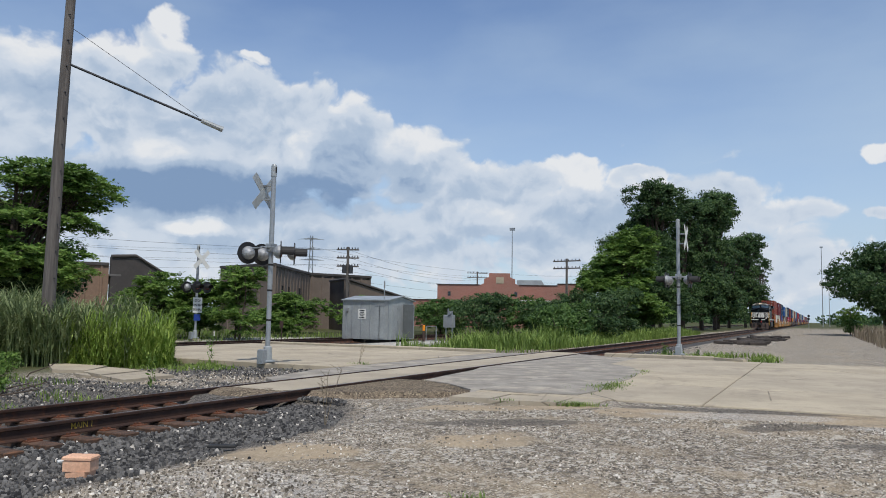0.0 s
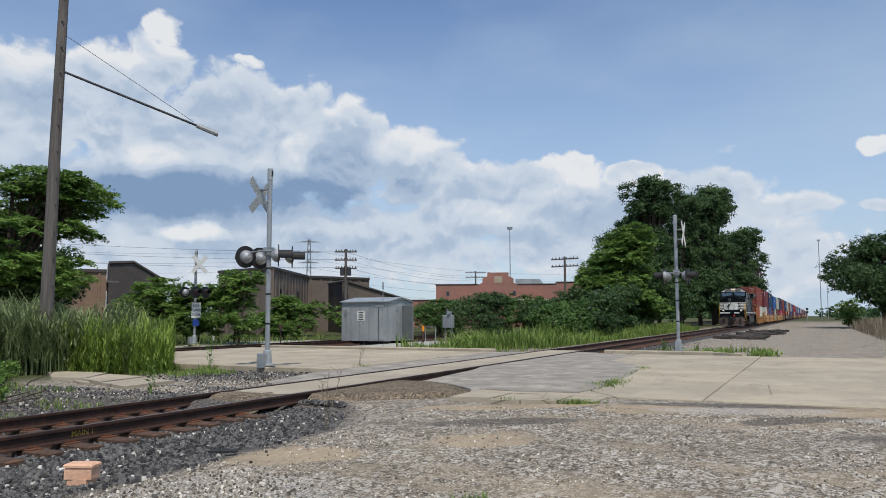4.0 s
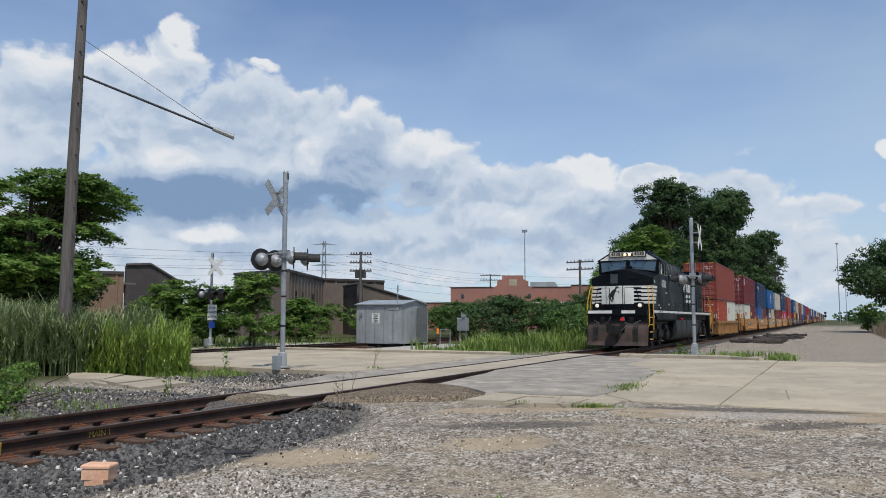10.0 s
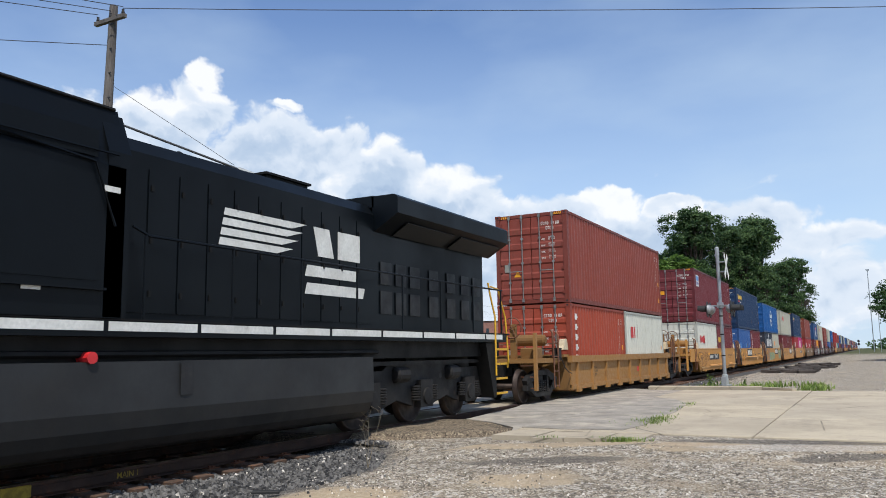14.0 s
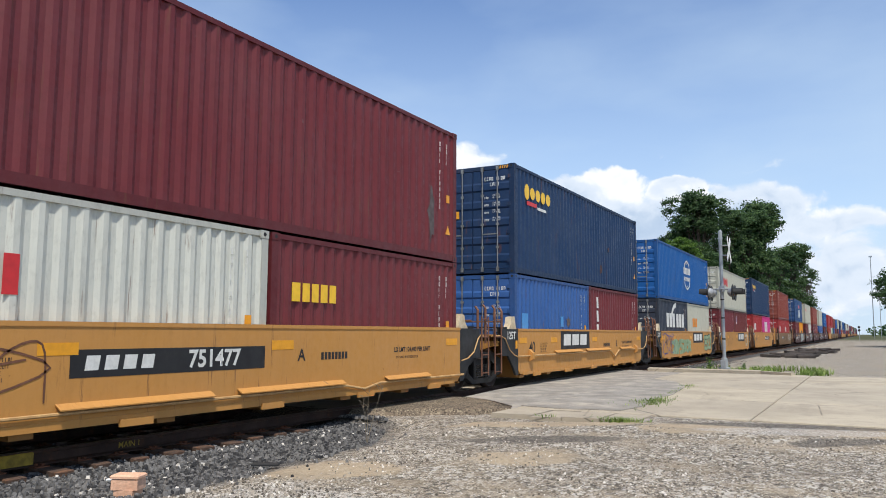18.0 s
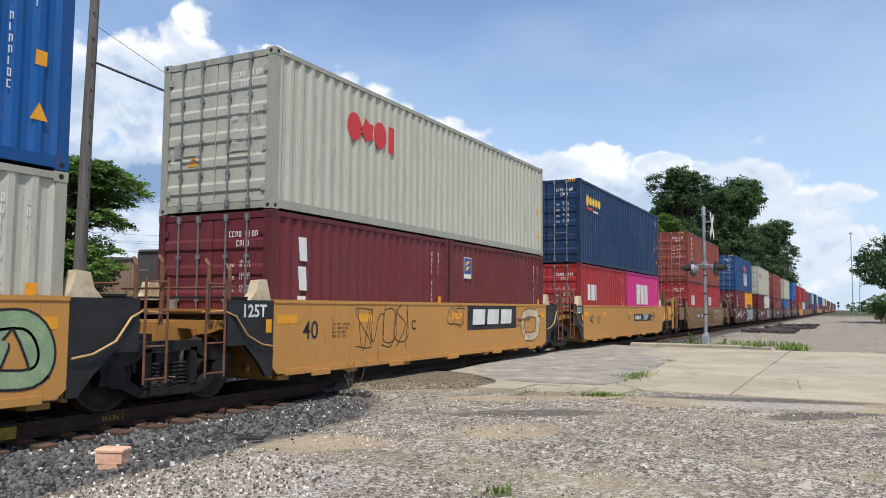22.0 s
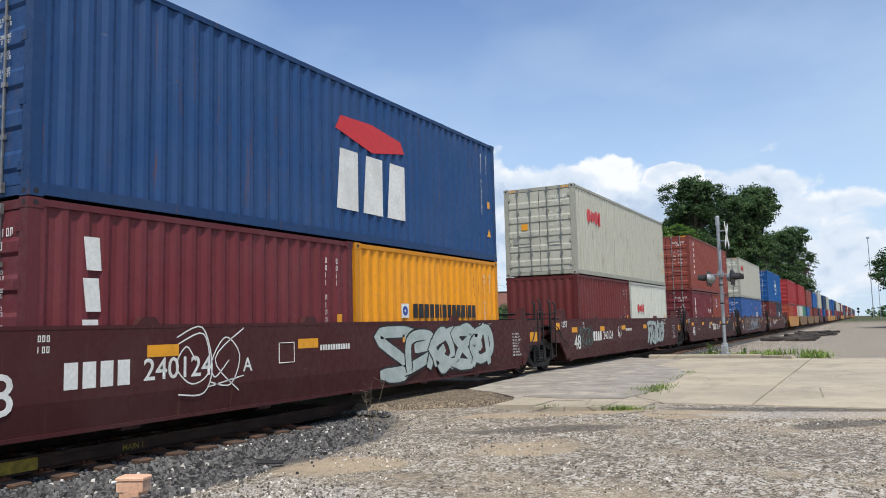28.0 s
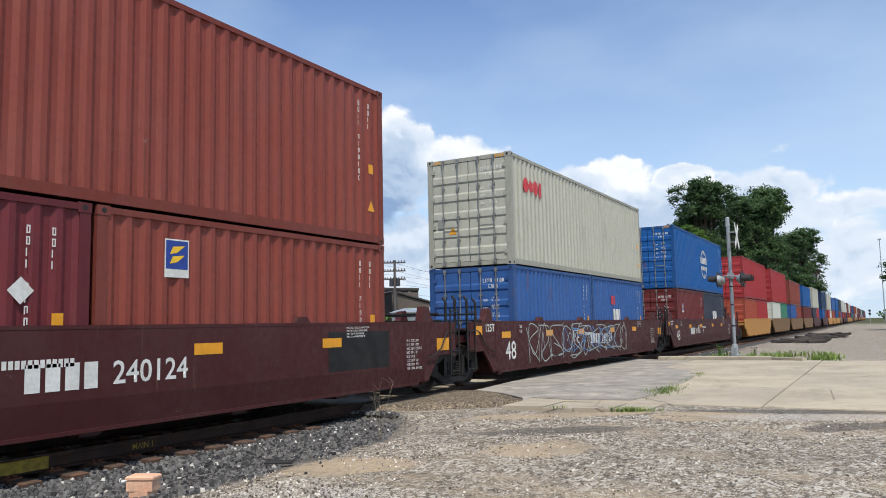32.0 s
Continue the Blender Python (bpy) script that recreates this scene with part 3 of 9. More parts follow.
wild = n.math("MAXIMUM", n.ramp(n.math("ADD", sepx.outputs[0], n.math("MULTIPLY", n.math("SUBTRACT", big, 0.5), 4.0)), -2.5, -4.0),
              n.ramp(n.math("ADD", sepx.outputs[0], n.math("MULTIPLY", n.math("SUBTRACT", big, 0.5), 10.0)), 22, 30))
far_green = n.ramp(sepx.outputs[1], 140, 260)
wild = n.math("MULTIPLY", wild, n.math("MAXIMUM", n.ramp(n.math("ADD", sepx.outputs[1], n.math("MULTIPLY", n.math("SUBTRACT", wob, 0.5), 4.0)), 14.2, 15.6), n.ramp(sepx.outputs[0], -6.0, -9.0)))
col = n.mix(n.math("MAXIMUM", wild, far_green), lot, soil)
pad = spots((-14.5, 35.5, 7.5, 7.0, 0))
col = n.mix(n.math("MULTIPLY", pad, 0.85), col, n.mix(pebble, srgb(150, 146, 138), srgb(206, 202, 194)))
n.bump(n.math("ADD", n.math("MULTIPLY", celld, -1.0), n.math("MULTIPLY", mid, 1.5)), 0.55, 0.02)
M["ground"] = n.done(col, 0.95, 0.0, 0.2)

n = Nodes("old_concrete")
big, mid, fine = n.noise(0.5, 5, 0.6), n.noise(3, 5, 0.65), n.noise(60, 3, 0.6)
col = n.mix(n.ramp(big, 0.35, 0.65), srgb(184, 172, 149), srgb(162, 151, 131))
col = n.mix(n.ramp(mid, 0.5, 0.75, 0.0, 0.45), col, srgb(128, 121, 110))
col = n.mix(n.ramp(fine, 0.5, 0.8, 0.0, 0.45), col, srgb(112, 106, 98))
col = n.mix(n.ramp(n.noise(0.9, 7, 0.75, (1, 0.45, 1)), 0.52, 0.66, 0.0, 0.5), col, srgb(136, 127, 112))
col = n.mix(n.math("MULTIPLY", n.rand(), 0.35), col, srgb(146, 139, 128))
crack = n.math("MULTIPLY", n.ramp(n.cells(0.42, "DISTANCE_TO_EDGE"), 0.0, 0.010, 0.7, 0.0), n.ramp(n.noise(0.3, 3), 0.46, 0.6))
col = n.mix(crack, col, srgb(72, 68, 60))
n.bump(fine, 0.25, 0.01)
M["concrete"] = n.done(col, 0.9, 0.0, 0.2)
M["asphalt"] = surface("patched_asphalt", srgb(160, 153, 141), srgb(126, 120, 110), 1.6, 28, 0.92, 0, 0.5, srgb(172, 163, 146), (0.5, 0.7), 1.3)
n = Nodes("weathered_asphalt_mound")
bits = n.t.nodes.new("ShaderNodeSeparateColor")
n.link(n.cells(38, "F1", "Color"), bits.inputs[0])
col = n.mix(n.ramp(n.noise(1.6, 5, 0.65), 0.35, 0.65), srgb(126, 112, 95), srgb(100, 90, 78))
col = n.mix(n.ramp(bits.outputs[0], 0.55, 0.95, 0.0, 0.75), col, srgb(168, 154, 130))
col = n.mix(n.ramp(bits.outputs[1], 0.6, 0.9, 0.0, 0.75), col, srgb(52, 47, 41))
n.bump(n.cells(38, "F1", "Distance"), 0.8, 0.03)
M["tar"] = n.done(col, 0.95, 0.0, 0.15)
n = Nodes("ballast_stone")
tone = n.island()
col = n.mix(n.ramp(tone, 0.0, 0.93), srgb(46, 46, 47), srgb(112, 110, 107))
col = n.mix(n.ramp(tone, 0.975, 0.985), col, srgb(200, 194, 184))
n.bump(n.noise(60, 3), 0.3, 0.01)
M["stone_dark"] = n.done(col, 0.9, 0.0, 0.25)
n = Nodes("pale_crushed_stone")
tone = n.island()
col = n.mix(n.ramp(tone, 0.0, 0.8), srgb(78, 72, 64), srgb(164, 155, 141))
col = n.mix(n.ramp(tone, 0.86, 0.92), col, srgb(216, 210, 199))
n.bump(n.noise(60, 3), 0.3, 0.01)
M["stone_pale"] = n.done(col, 0.9, 0.0, 0.25)
M["ballast"] = surface("ballast_bed", srgb(74, 72, 70), srgb(54, 53, 52), 5, 45, 0.95, 0, 0.9, srgb(110, 98, 84), (0.5, 0.75), 0.8)

xs, ys = axis_steps(-20, 26, 0.5, 2600), axis_steps(-10, 40, 0.5, 2600)
g = Mesh()
for y in ys:
    for x in xs:
        g.v.append((x, y, ground_z(x, y)))
W = len(xs)
for j in range(len(ys) - 1):
    for i in range(W - 1):
        g.f.append((j * W + i, j * W + i + 1, (j + 1) * W + i + 1, (j + 1) * W + i))
ground = new("ground", g.mesh("ground", True))
ground.data.materials.append(M["ground"])
tagged(ground, "gravel lot with sandy patches, weedy soil beyond the tracks", "ground", kind="structure")

# road over the crossing: cast slabs with open joints
road = thing("road", "worn pale concrete road slabs with cracks and open joints", "road", kind="structure")
rng = random.Random(5)


def slab_rows(x0, x1, dx, y0, y1, dy, top=0.0):
    x = x0
    while x < x1 - 0.3:
        y = y0
        xe = min(x + dx, x1)
        while y < y1 - 0.3:
            ye = min(y + dy, y1)
            z = top + rng.uniform(-0.006, 0.006)
            part("slab", Mesh().bevel_box(x + 0.012, xe - 0.012, y + 0.012, ye - 0.012, -0.2, z, 0.015), M["concrete"], road)
            y = ye
        x = xe


slab_rows(3.45, 43.5, 4.0, 13.2, 28.0, 3.7)
slab_rows(-61.6, -17.6, 4.4, 17.2, 27.6, 3.5, -0.01)
slab_rows(-13.8, -2.2, 3.9, 17.2, 27.9, 3.6, 0.0)
# lower edge strip of the apron, broken in uneven lengths
x = 3.42
for w in (0.75, 0.52, 0.62, 0.6):
    y0 = 12.1 + rng.uniform(-0.12, 0.12) + 0.10 * (x - 3.4)
    part("slab", Mesh().prism([(x + 0.012, min(y0, 12.9)), (x + w - 0.012, min(y0 + rng.uniform(-0.1, 0.12), 12.9)), (x + w - 0.012, 13.19), (x + 0.012, 13.19)], "z", -0.2, -0.012 + rng.uniform(-0.012, 0.004)), M["concrete"], road)
    x += w

part("asphalt_patch", Mesh().prism([(3.44, 13.45), (4.2, 13.3), (5.3, 13.5), (5.42, 14.6), (5.25, 16.2), (5.3, 17.6), (5.0, 20.6), (4.3, 22.4), (3.44, 23.4)], "z", -0.03, 0.014), M["asphalt"], road, "grey worn asphalt patch over the slabs")

crossing = thing("crossing_surface", "grey patched asphalt and concrete between and beside the rails", "level crossing", kind="structure")
part("gauge_panel", Mesh().prism([(-0.66, 11.4), (0.64, 11.3), (0.64, 30.4), (-0.66, 30.4)], "z", -0.19, -0.012), M["concrete"], crossing, "worn concrete panel between the rails")
part("side_panel", Mesh().prism([(-0.84, 12.9), (-1.5, 13.4), (-2.19, 16.2), (-2.19, 28.0), (-0.84, 29.0)], "z", -0.19, -0.02), M["asphalt"], crossing)
part("side_panel", Mesh().prism([(0.86, 19.6), (1.12, 18.4), (1.3, 16.6), (1.5, 15.0), (2.3, 14.5), (3.2, 13.6), (3.43, 13.0), (3.43, 28.0), (2.0, 28.7), (0.86, 29.4)], "z", -0.19, -0.016), M["asphalt"], crossing)
# mound of asphalt between the near rail and the apron
b = Mesh()
nx, ny = 24, 20
for j in range(ny + 1):
    for i in range(nx + 1):
        u, w = i / nx, j / ny
        x = 0.84 + 2.75 * u
        y0 = 11.35 + 0.25 * (x - 0.86) + 0.25 * (x - 0.86) ** 2 + 0.12 * noise.noise((2.0 * x, 5, 1))
        y = y0 + (15.0 - y0) * w
        edge = smooth01(w / 0.12)
        z = -0.26 + edge * (0.215 + 0.03 * math.sin(2.5 * u + 1.2)) + 0.02 * noise.noise((3 * x, 3 * y, 1)) + 0.012 * noise.noise((9 * x, 9 * y, 4))
        b.v.append((x, y, min(z, -0.03)))
for j in range(ny):
    for i in range(nx):
        k = j * (nx + 1) + i
        b.f.append((k, k + 1, k + nx + 2, k + nx + 1))
part("asphalt_mound", b.mesh("asphalt_mound", True), M["tar"], crossing, "rounded mound of weathered asphalt at the rail")
# crumbled end of the panel between the rails
b = Mesh()
for j in range(11):
    for i in range(9):
        x, y = -0.66 + 1.3 * i / 8, 10.35 + 0.25 * noise.noise((2.1 * i, 3, 1)) + 1.2 * j / 10
        b.v.append((x, y, -0.25 + 0.235 * smooth01(j / 5) + 0.03 * noise.noise((5 * x, 5 * y, 2)) * (j < 9)))
for j in range(10):
    for i in range(8):
        k = j * 9 + i
        b.f.append((k, k + 1, k + 10, k + 9))
part("broken_end", b.mesh("broken_end", True), M["tar"], crossing, "crumbled asphalt end between the rails")
# kerb island at the signal
kerb = thing("kerb", "pale painted concrete kerb round the signal island", "kerb", kind="structure")
part("kerb_stone", Mesh().bevel_box(2.1, 5.9, 28.3, 28.55, -0.2, 0.12, 0.03), M["concrete"], kerb)
part("kerb_stone", Mesh().prism([(5.9, 28.3), (6.9, 27.6), (7.0, 27.8), (5.95, 28.55)], "z", -0.2, 0.09), M["concrete"], kerb)
part("kerb_stone", Mesh().bevel_box(-13.5, -2.2, 28.15, 28.4, -0.2, 0.10, 0.03), M["concrete"], kerb)
# broken walk slabs left of the track
slabs = thing("broken_walk", "broken pale concrete walk slabs sunk in gravel and weeds", "pavement", kind="structure")
for pts, z in ((((-9.6, 14.35), (-7.35, 12.75), (-6.5, 13.0), (-7.4, 14.4)), -0.065), (((-7.0, 14.1), (-6.25, 12.72), (-5.2, 12.3), (-5.5, 13.8)), -0.06), (((-5.42, 13.75), (-5.12, 12.26), (-3.9, 11.78), (-4.05, 13.35)), -0.075), (((-6.3, 12.5), (-5.7, 12.2), (-5.3, 12.15), (-5.9, 12.55)), -0.08)):
    part("slab", Mesh().prism(list(pts), "z", -0.2, z), M["concrete"], slabs)


def track(cx, name, label, y0, y1, gap, tie_parts, rng):
    tr = thing(name, label, "railway track", (cx, 0, 0), kind="structure")
    prof = [(-0.07, -0.172), (0.07, -0.172), (0.07, -0.16), (0.012, -0.14), (0.01, -0.045), (0.036, -0.035), (0.036, -0.006), (0.03, 0.0), (-0.03, 0.0), (-0.036, -0.006), (-0.036, -0.035), (-0.01, -0.045), (-0.012, -0.14), (-0.07, -0.16)]
    for sx in (-0.754, 0.754):
        r = part("rail", Mesh().prism([(sx + p, q) for p, q in prof], "y", y0, y1), M["rail"], tr, "brown rusty steel rail")
        part("rail_head", Mesh().box(sx - 0.026, sx + 0.026, y0, y1, 0.0005, 0.003), M["rail_top"], r, "worn brighter running surface")
    rest, plates = Mesh(), Mesh()
    y = y0 + 0.3
    while y < min(y1, 330):
        if not gap[0] < y < gap[1]:
            w, l = 0.115 + rng.uniform(-0.01, 0.01), 1.3 + rng.uniform(-0.06, 0.06)
            off, z = rng.uniform(-0.05, 0.05), -0.176 + rng.uniform(-0.012, 0.0)
            if tie_parts[0] < y < tie_parts[1]:
                ob = part("tie", Mesh().bevel_box(-l + off, l + off, y - w, y + w, -0.34, z, 0.012), M["tie"], tr)
                ob.location.y = 0
            else:
                rest.box(-l + off, l + off, y - w, y + w, -0.34, z)
            if y < 60:
                for sx in (-0.754, 0.754):
                    plates.box(sx - 0.17, sx + 0.17, y - 0.09, y + 0.09, z, z + 0.014)
                    for k in (-0.1, 0.1):
                        plates.box(sx + k - 0.012, sx + k + 0.012, y - 0.05, y - 0.02, z, z + 0.04)
                        plates.box(sx + k - 0.02, sx + k + 0.02, y + 0.02, y + 0.055, z, z + 0.034)
        y += 0.52 + rng.uniform(-0.02, 0.02)
    part("tie_row", rest, M["tie"], tr, kind="stuff")
    part("tie_plates", plates, M["tie_plate"], tr, "rusty tie plates and spikes", kind="stuff")
    bed = Mesh()
    for a, c in ((y0, gap[0]), (gap[1], y1)):
        bed.prism([(-2.9, -0.42), (-1.6, -0.245), (1.6, -0.245), (2.9, -0.42)], "y", a, c)
    part("ballast_bed", bed, M["ballast"], tr, "dark crushed stone ballast")
    return tr


main_track = track(0.0, "track_main", "rusty steel rails on dark wooden ties and ballast", -70, 900, (10.15, 29.6), (-6, 75), random.Random(2))
side_track = track(-15.7, "track_far", "second rusty track beyond the signal house", -70, 300, (16.8, 28.2), (28, 62), random.Random(3))

# loose stones
rng = random.Random(11)
st = Mesh()


def bed_top(x, y):
    return max(ground_z(x, y), -0.245 - max(0, abs(x) - 1.6) * 0.135)


for _ in range(12000):
    y = rng.uniform(3.4, 11.6)
    x = rng.uniform(0.86, 3.35)
    if x > 2.7 and noise.noise((1.3 * x, 1.3 * y, 2)) * 0.5 + 3.05 < x:
        continue
    if y > 8.2 and x > 3.6 - 0.55 * (y - 8.2):
        continue
    st.stone(x, y, bed_top(x, y), rng.uniform(0.026, 0.062), rng)
for _ in range(6500):
    y = rng.uniform(2.5, 13.0) if rng.random() < 0.55 else rng.uniform(28.5, 48)
    side = 1 if rng.random() < 0.3 else (-1 if rng.random() < 0.6 else 0)
    x = rng.uniform(-1.25, 0.7) if side == 0 else side * (0.95 + abs(rng.gauss(0, 1.0)))
    if 10.2 < y < 29.5 and (abs(x) < 2.3 or x > 0):
        continue
    st.stone(x, y, bed_top(x, y), rng.uniform(0.025, 0.06), rng)
for _ in range(1500):
    x, y = rng.gauss(-4.0, 1.1), rng.gauss(15.6, 0.9)
    if x < -2.3 and y < 17.1:
        st.stone(x, y, -0.12, rng.uniform(0.025, 0.06), rng)
for _ in range(4500):
    x, y = rng.uniform(-6.0, -1.5), rng.uniform(7.5, 13.0)
    if noise.noise((0.7 * x, 0.7 * y, 9)) > -0.25 + 0.3 * rng.random() and not (x < -3.8 and y > 11.7):
        st.stone(x, y, bed_top(x, y), rng.uniform(0.02, 0.055), rng)
ob = new("ballast_stones", st.mesh("ballast_stones"))
ob.data.materials.append(M["stone_dark"])
tagged(ob, "dark grey angular ballast stones along the rails", "ballast", kind="stuff")
st = Mesh()
for _ in range(3500):
    x, y = rng.uniform(-6.5, -1.6), rng.uniform(7.5, 16.8)
    if not (x < -3.8 and 11.7 < y < 14.5):
        st.stone(x, y, bed_top(x, y) if y < 13 else -0.12, rng.uniform(0.014, 0.04), rng)
for _ in range(5200):
    x, y = rng.gauss(4.2, 0.7), rng.uniform(2.5, 6.7)
    if x < 3.0 + 0.3 * rng.random() or rng.random() < (x - 4.4) * 0.6 or rng.random() < (y - 5.6):
        continue
    st.stone(x, y, ground_z(x, y), rng.uniform(0.014, 0.034), rng)
for _ in range(34000):
    x, y = rng.uniform(2.8, 16.0), 3.6 + 8.4 * rng.random() ** 1.1
    if noise.noise((0.9 * x, 0.9 * y, 7)) + 0.6 * noise.noise((3.1 * x, 3.1 * y, 2)) < -0.12 + 0.3 * rng.random():
        continue
    if (y > 10 and x < 3.6) or y > 11.5 + 0.1 * (x - 3.4):
        continue
    st.stone(x, y, ground_z(x, y), 0.007 + 0.02 * rng.random() ** 2, rng)
ob = new("crushed_stone", st.mesh("crushed_stone"))
ob.data.materials.append(M["stone_pale"])
tagged(ob, "pale crushed stone scattered over the lot", "gravel", kind="stuff")


# ---------------------------------------------------------------- the train: containers
# Train things stand at their place of t = 19 s along the track; the whole train slides by TRAVEL.
TRAVEL = ((0.0, 202.5), (1.0, 190.0), (2.0, 177.6), (3.5, 159.3), (5.5, 136.9), (7.0, 121.0), (8.0, 110.6), (9.0, 100.1), (10.0, 89.7),
          (11.0, 79.6), (12.0, 69.7), (13.0, 59.94), (14.0, 50.1), (15.5, 35.2), (17.0, 20.17), (19.0, 0.0), (20.0, -10.02), (20.5, -15.1), (22.0, -30.32),
          (23.5, -45.65), (25.0, -60.95), (26.5, -76.3), (28.0, -91.71), (30.0, -112.46), (32.0, -133.55))
MOVERS = []       # (thing, x, y, z)
WHEELS = []       # (wheelset, radius)
CACHE = {}


def shared(key, build, smooth=False):
    """A mesh that alike pieces share."""
    if key not in CACHE:
        CACHE[key] = fix(build().mesh(key if isinstance(key, str) else key[0], smooth))
    return CACHE[key]


def corrugated(x, y0, y1, z0, z1, sign, pitch=0.278, depth=0.034):
    """A trapezoid-corrugated wall in a yz plane, with the outer crests at x."""
    m = Mesh()
    k = max(int(round((y1 - y0) / pitch)), 1)
    p = (y1 - y0) / k
    line = []
    for i in range(k):
        a = y0 + i * p
        line += [(a, 0), (a + 0.26 * p, 0), (a + 0.5 * p, 1), (a + 0.76 * p, 1)]
    line.append((y1, 0))
    for (a, u), (b, w) in zip(line, line[1:]):
        xa, xb = x - sign * depth * u, x - sign * depth * w
        m.quad((xa, a, z0), (xb, b, z0), (xb, b, z1), (xa, a, z1))
    return m


def end_corrugated(y, x0, x1, z0, z1, sign):
    m = corrugated(0, x0, x1, z0, z1, 1)
    m.v = [(v[1], y + sign * v[0], v[2]) for v in m.v]
    return m


def container_frame(L, H):
    m = Mesh()
    for sx in (-1, 1):
        for y in (0, L):
            e = 1 if y == 0 else -1
            m.box(*sorted((sx * 1.216, sx * 1.07)), *sorted((y + e * 0.004, y + e * 0.15)), 0.1, H - 0.1)
            for z0, z1 in ((0, 0.118), (H - 0.118, H)):
                m.box(*sorted((sx * 1.222, sx * 1.057)), *sorted((y - e * 0.002, y + e * 0.178)), z0, z1)
        m.box(*sorted((sx * 1.213, sx * 1.16)), 0.15, L - 0.15, 0.02, 0.155)
        m.box(*sorted((sx * 1.213, sx * 1.15)), 0.15, L - 0.15, H - 0.09, H - 0.012)
    for y in (0.02, L - 0.11):
        m.box(-1.07, 1.07, y, y + 0.09, 0.02, 0.13)
        m.box(-1.07, 1.07, y, y + 0.09, H - 0.12, H - 0.015)
    y = 0.9
    while y < L - 0.5:
        m.box(-1.16, 1.16, y - 0.03, y + 0.03, 0.03, 0.14)
        y += 0.61
    return m


def casting_recess(L, H):
    m = Mesh()
    for sx in (-1, 1):
        for y in (0.089, L - 0.089):
            for z in (0.055, H - 0.06):
                m.lathe((sx * 1.2225, y, z), "x", [(-0.001, 0.034), (0.001, 0.034)], 8)
    for sx in (-1.14, 1.14):
        for z in (0.055, H - 0.06):
            m.lathe((sx, -0.0025, z), "y", [(-0.001, 0.034), (0.001, 0.034)], 8)
    return m


def roof_panel(L, H):
    m = corrugated(0, 0.16, L - 0.16, -1.15, 1.15, 1, 0.21, 0.02)
    m.v = [(v[2], v[1], H - 0.012 + v[0]) for v in m.v]
    return m


def door_leaf(side, H):
    """One door leaf at the front end, with pressed horizontal ribs."""
    m = Mesh()
    x0, x1 = (-1.06, -0.012) if side < 0 else (0.012, 1.06)
    z0, z1 = 0.14, H - 0.13
    k = 5
    h = (z1 - z0 - 0.24) / k
    line = [(0.07, z1), (0.07, z0), (0.03, z0)]
    for i in range(k):
        a, b = z0 + 0.14 + i * h, z0 + 0.14 + i * h + 0.52 * h
        line += [(0.03, a), (0.008, a + 0.05), (0.008, b - 0.05), (0.03, b)]
    line.append((0.03, z1))
    m.prism(line, "x", x0, x1)
    return m


def lock_rod(x, H):
    m = Mesh().tube([(x, -0.012, 0.09), (x, -0.012, H - 0.07)], 0.017, 6)
    for z in (0.12, H - 0.1):
        m.box(x - 0.035, x + 0.035, -0.03, 0.012, z - 0.06, z + 0.06)
    for z in (0.45 * H, 0.72 * H, 0.24 * H):
        m.box(x - 0.04, x + 0.04, -0.025, 0.01, z - 0.03, z + 0.03)
    s = 1 if x in (-0.74, 0.3) else -1
    m.box(*sorted((x, x + s * 0.36)), -0.04, -0.022, 0.36 * H - 0.012, 0.36 * H + 0.018)
    return m


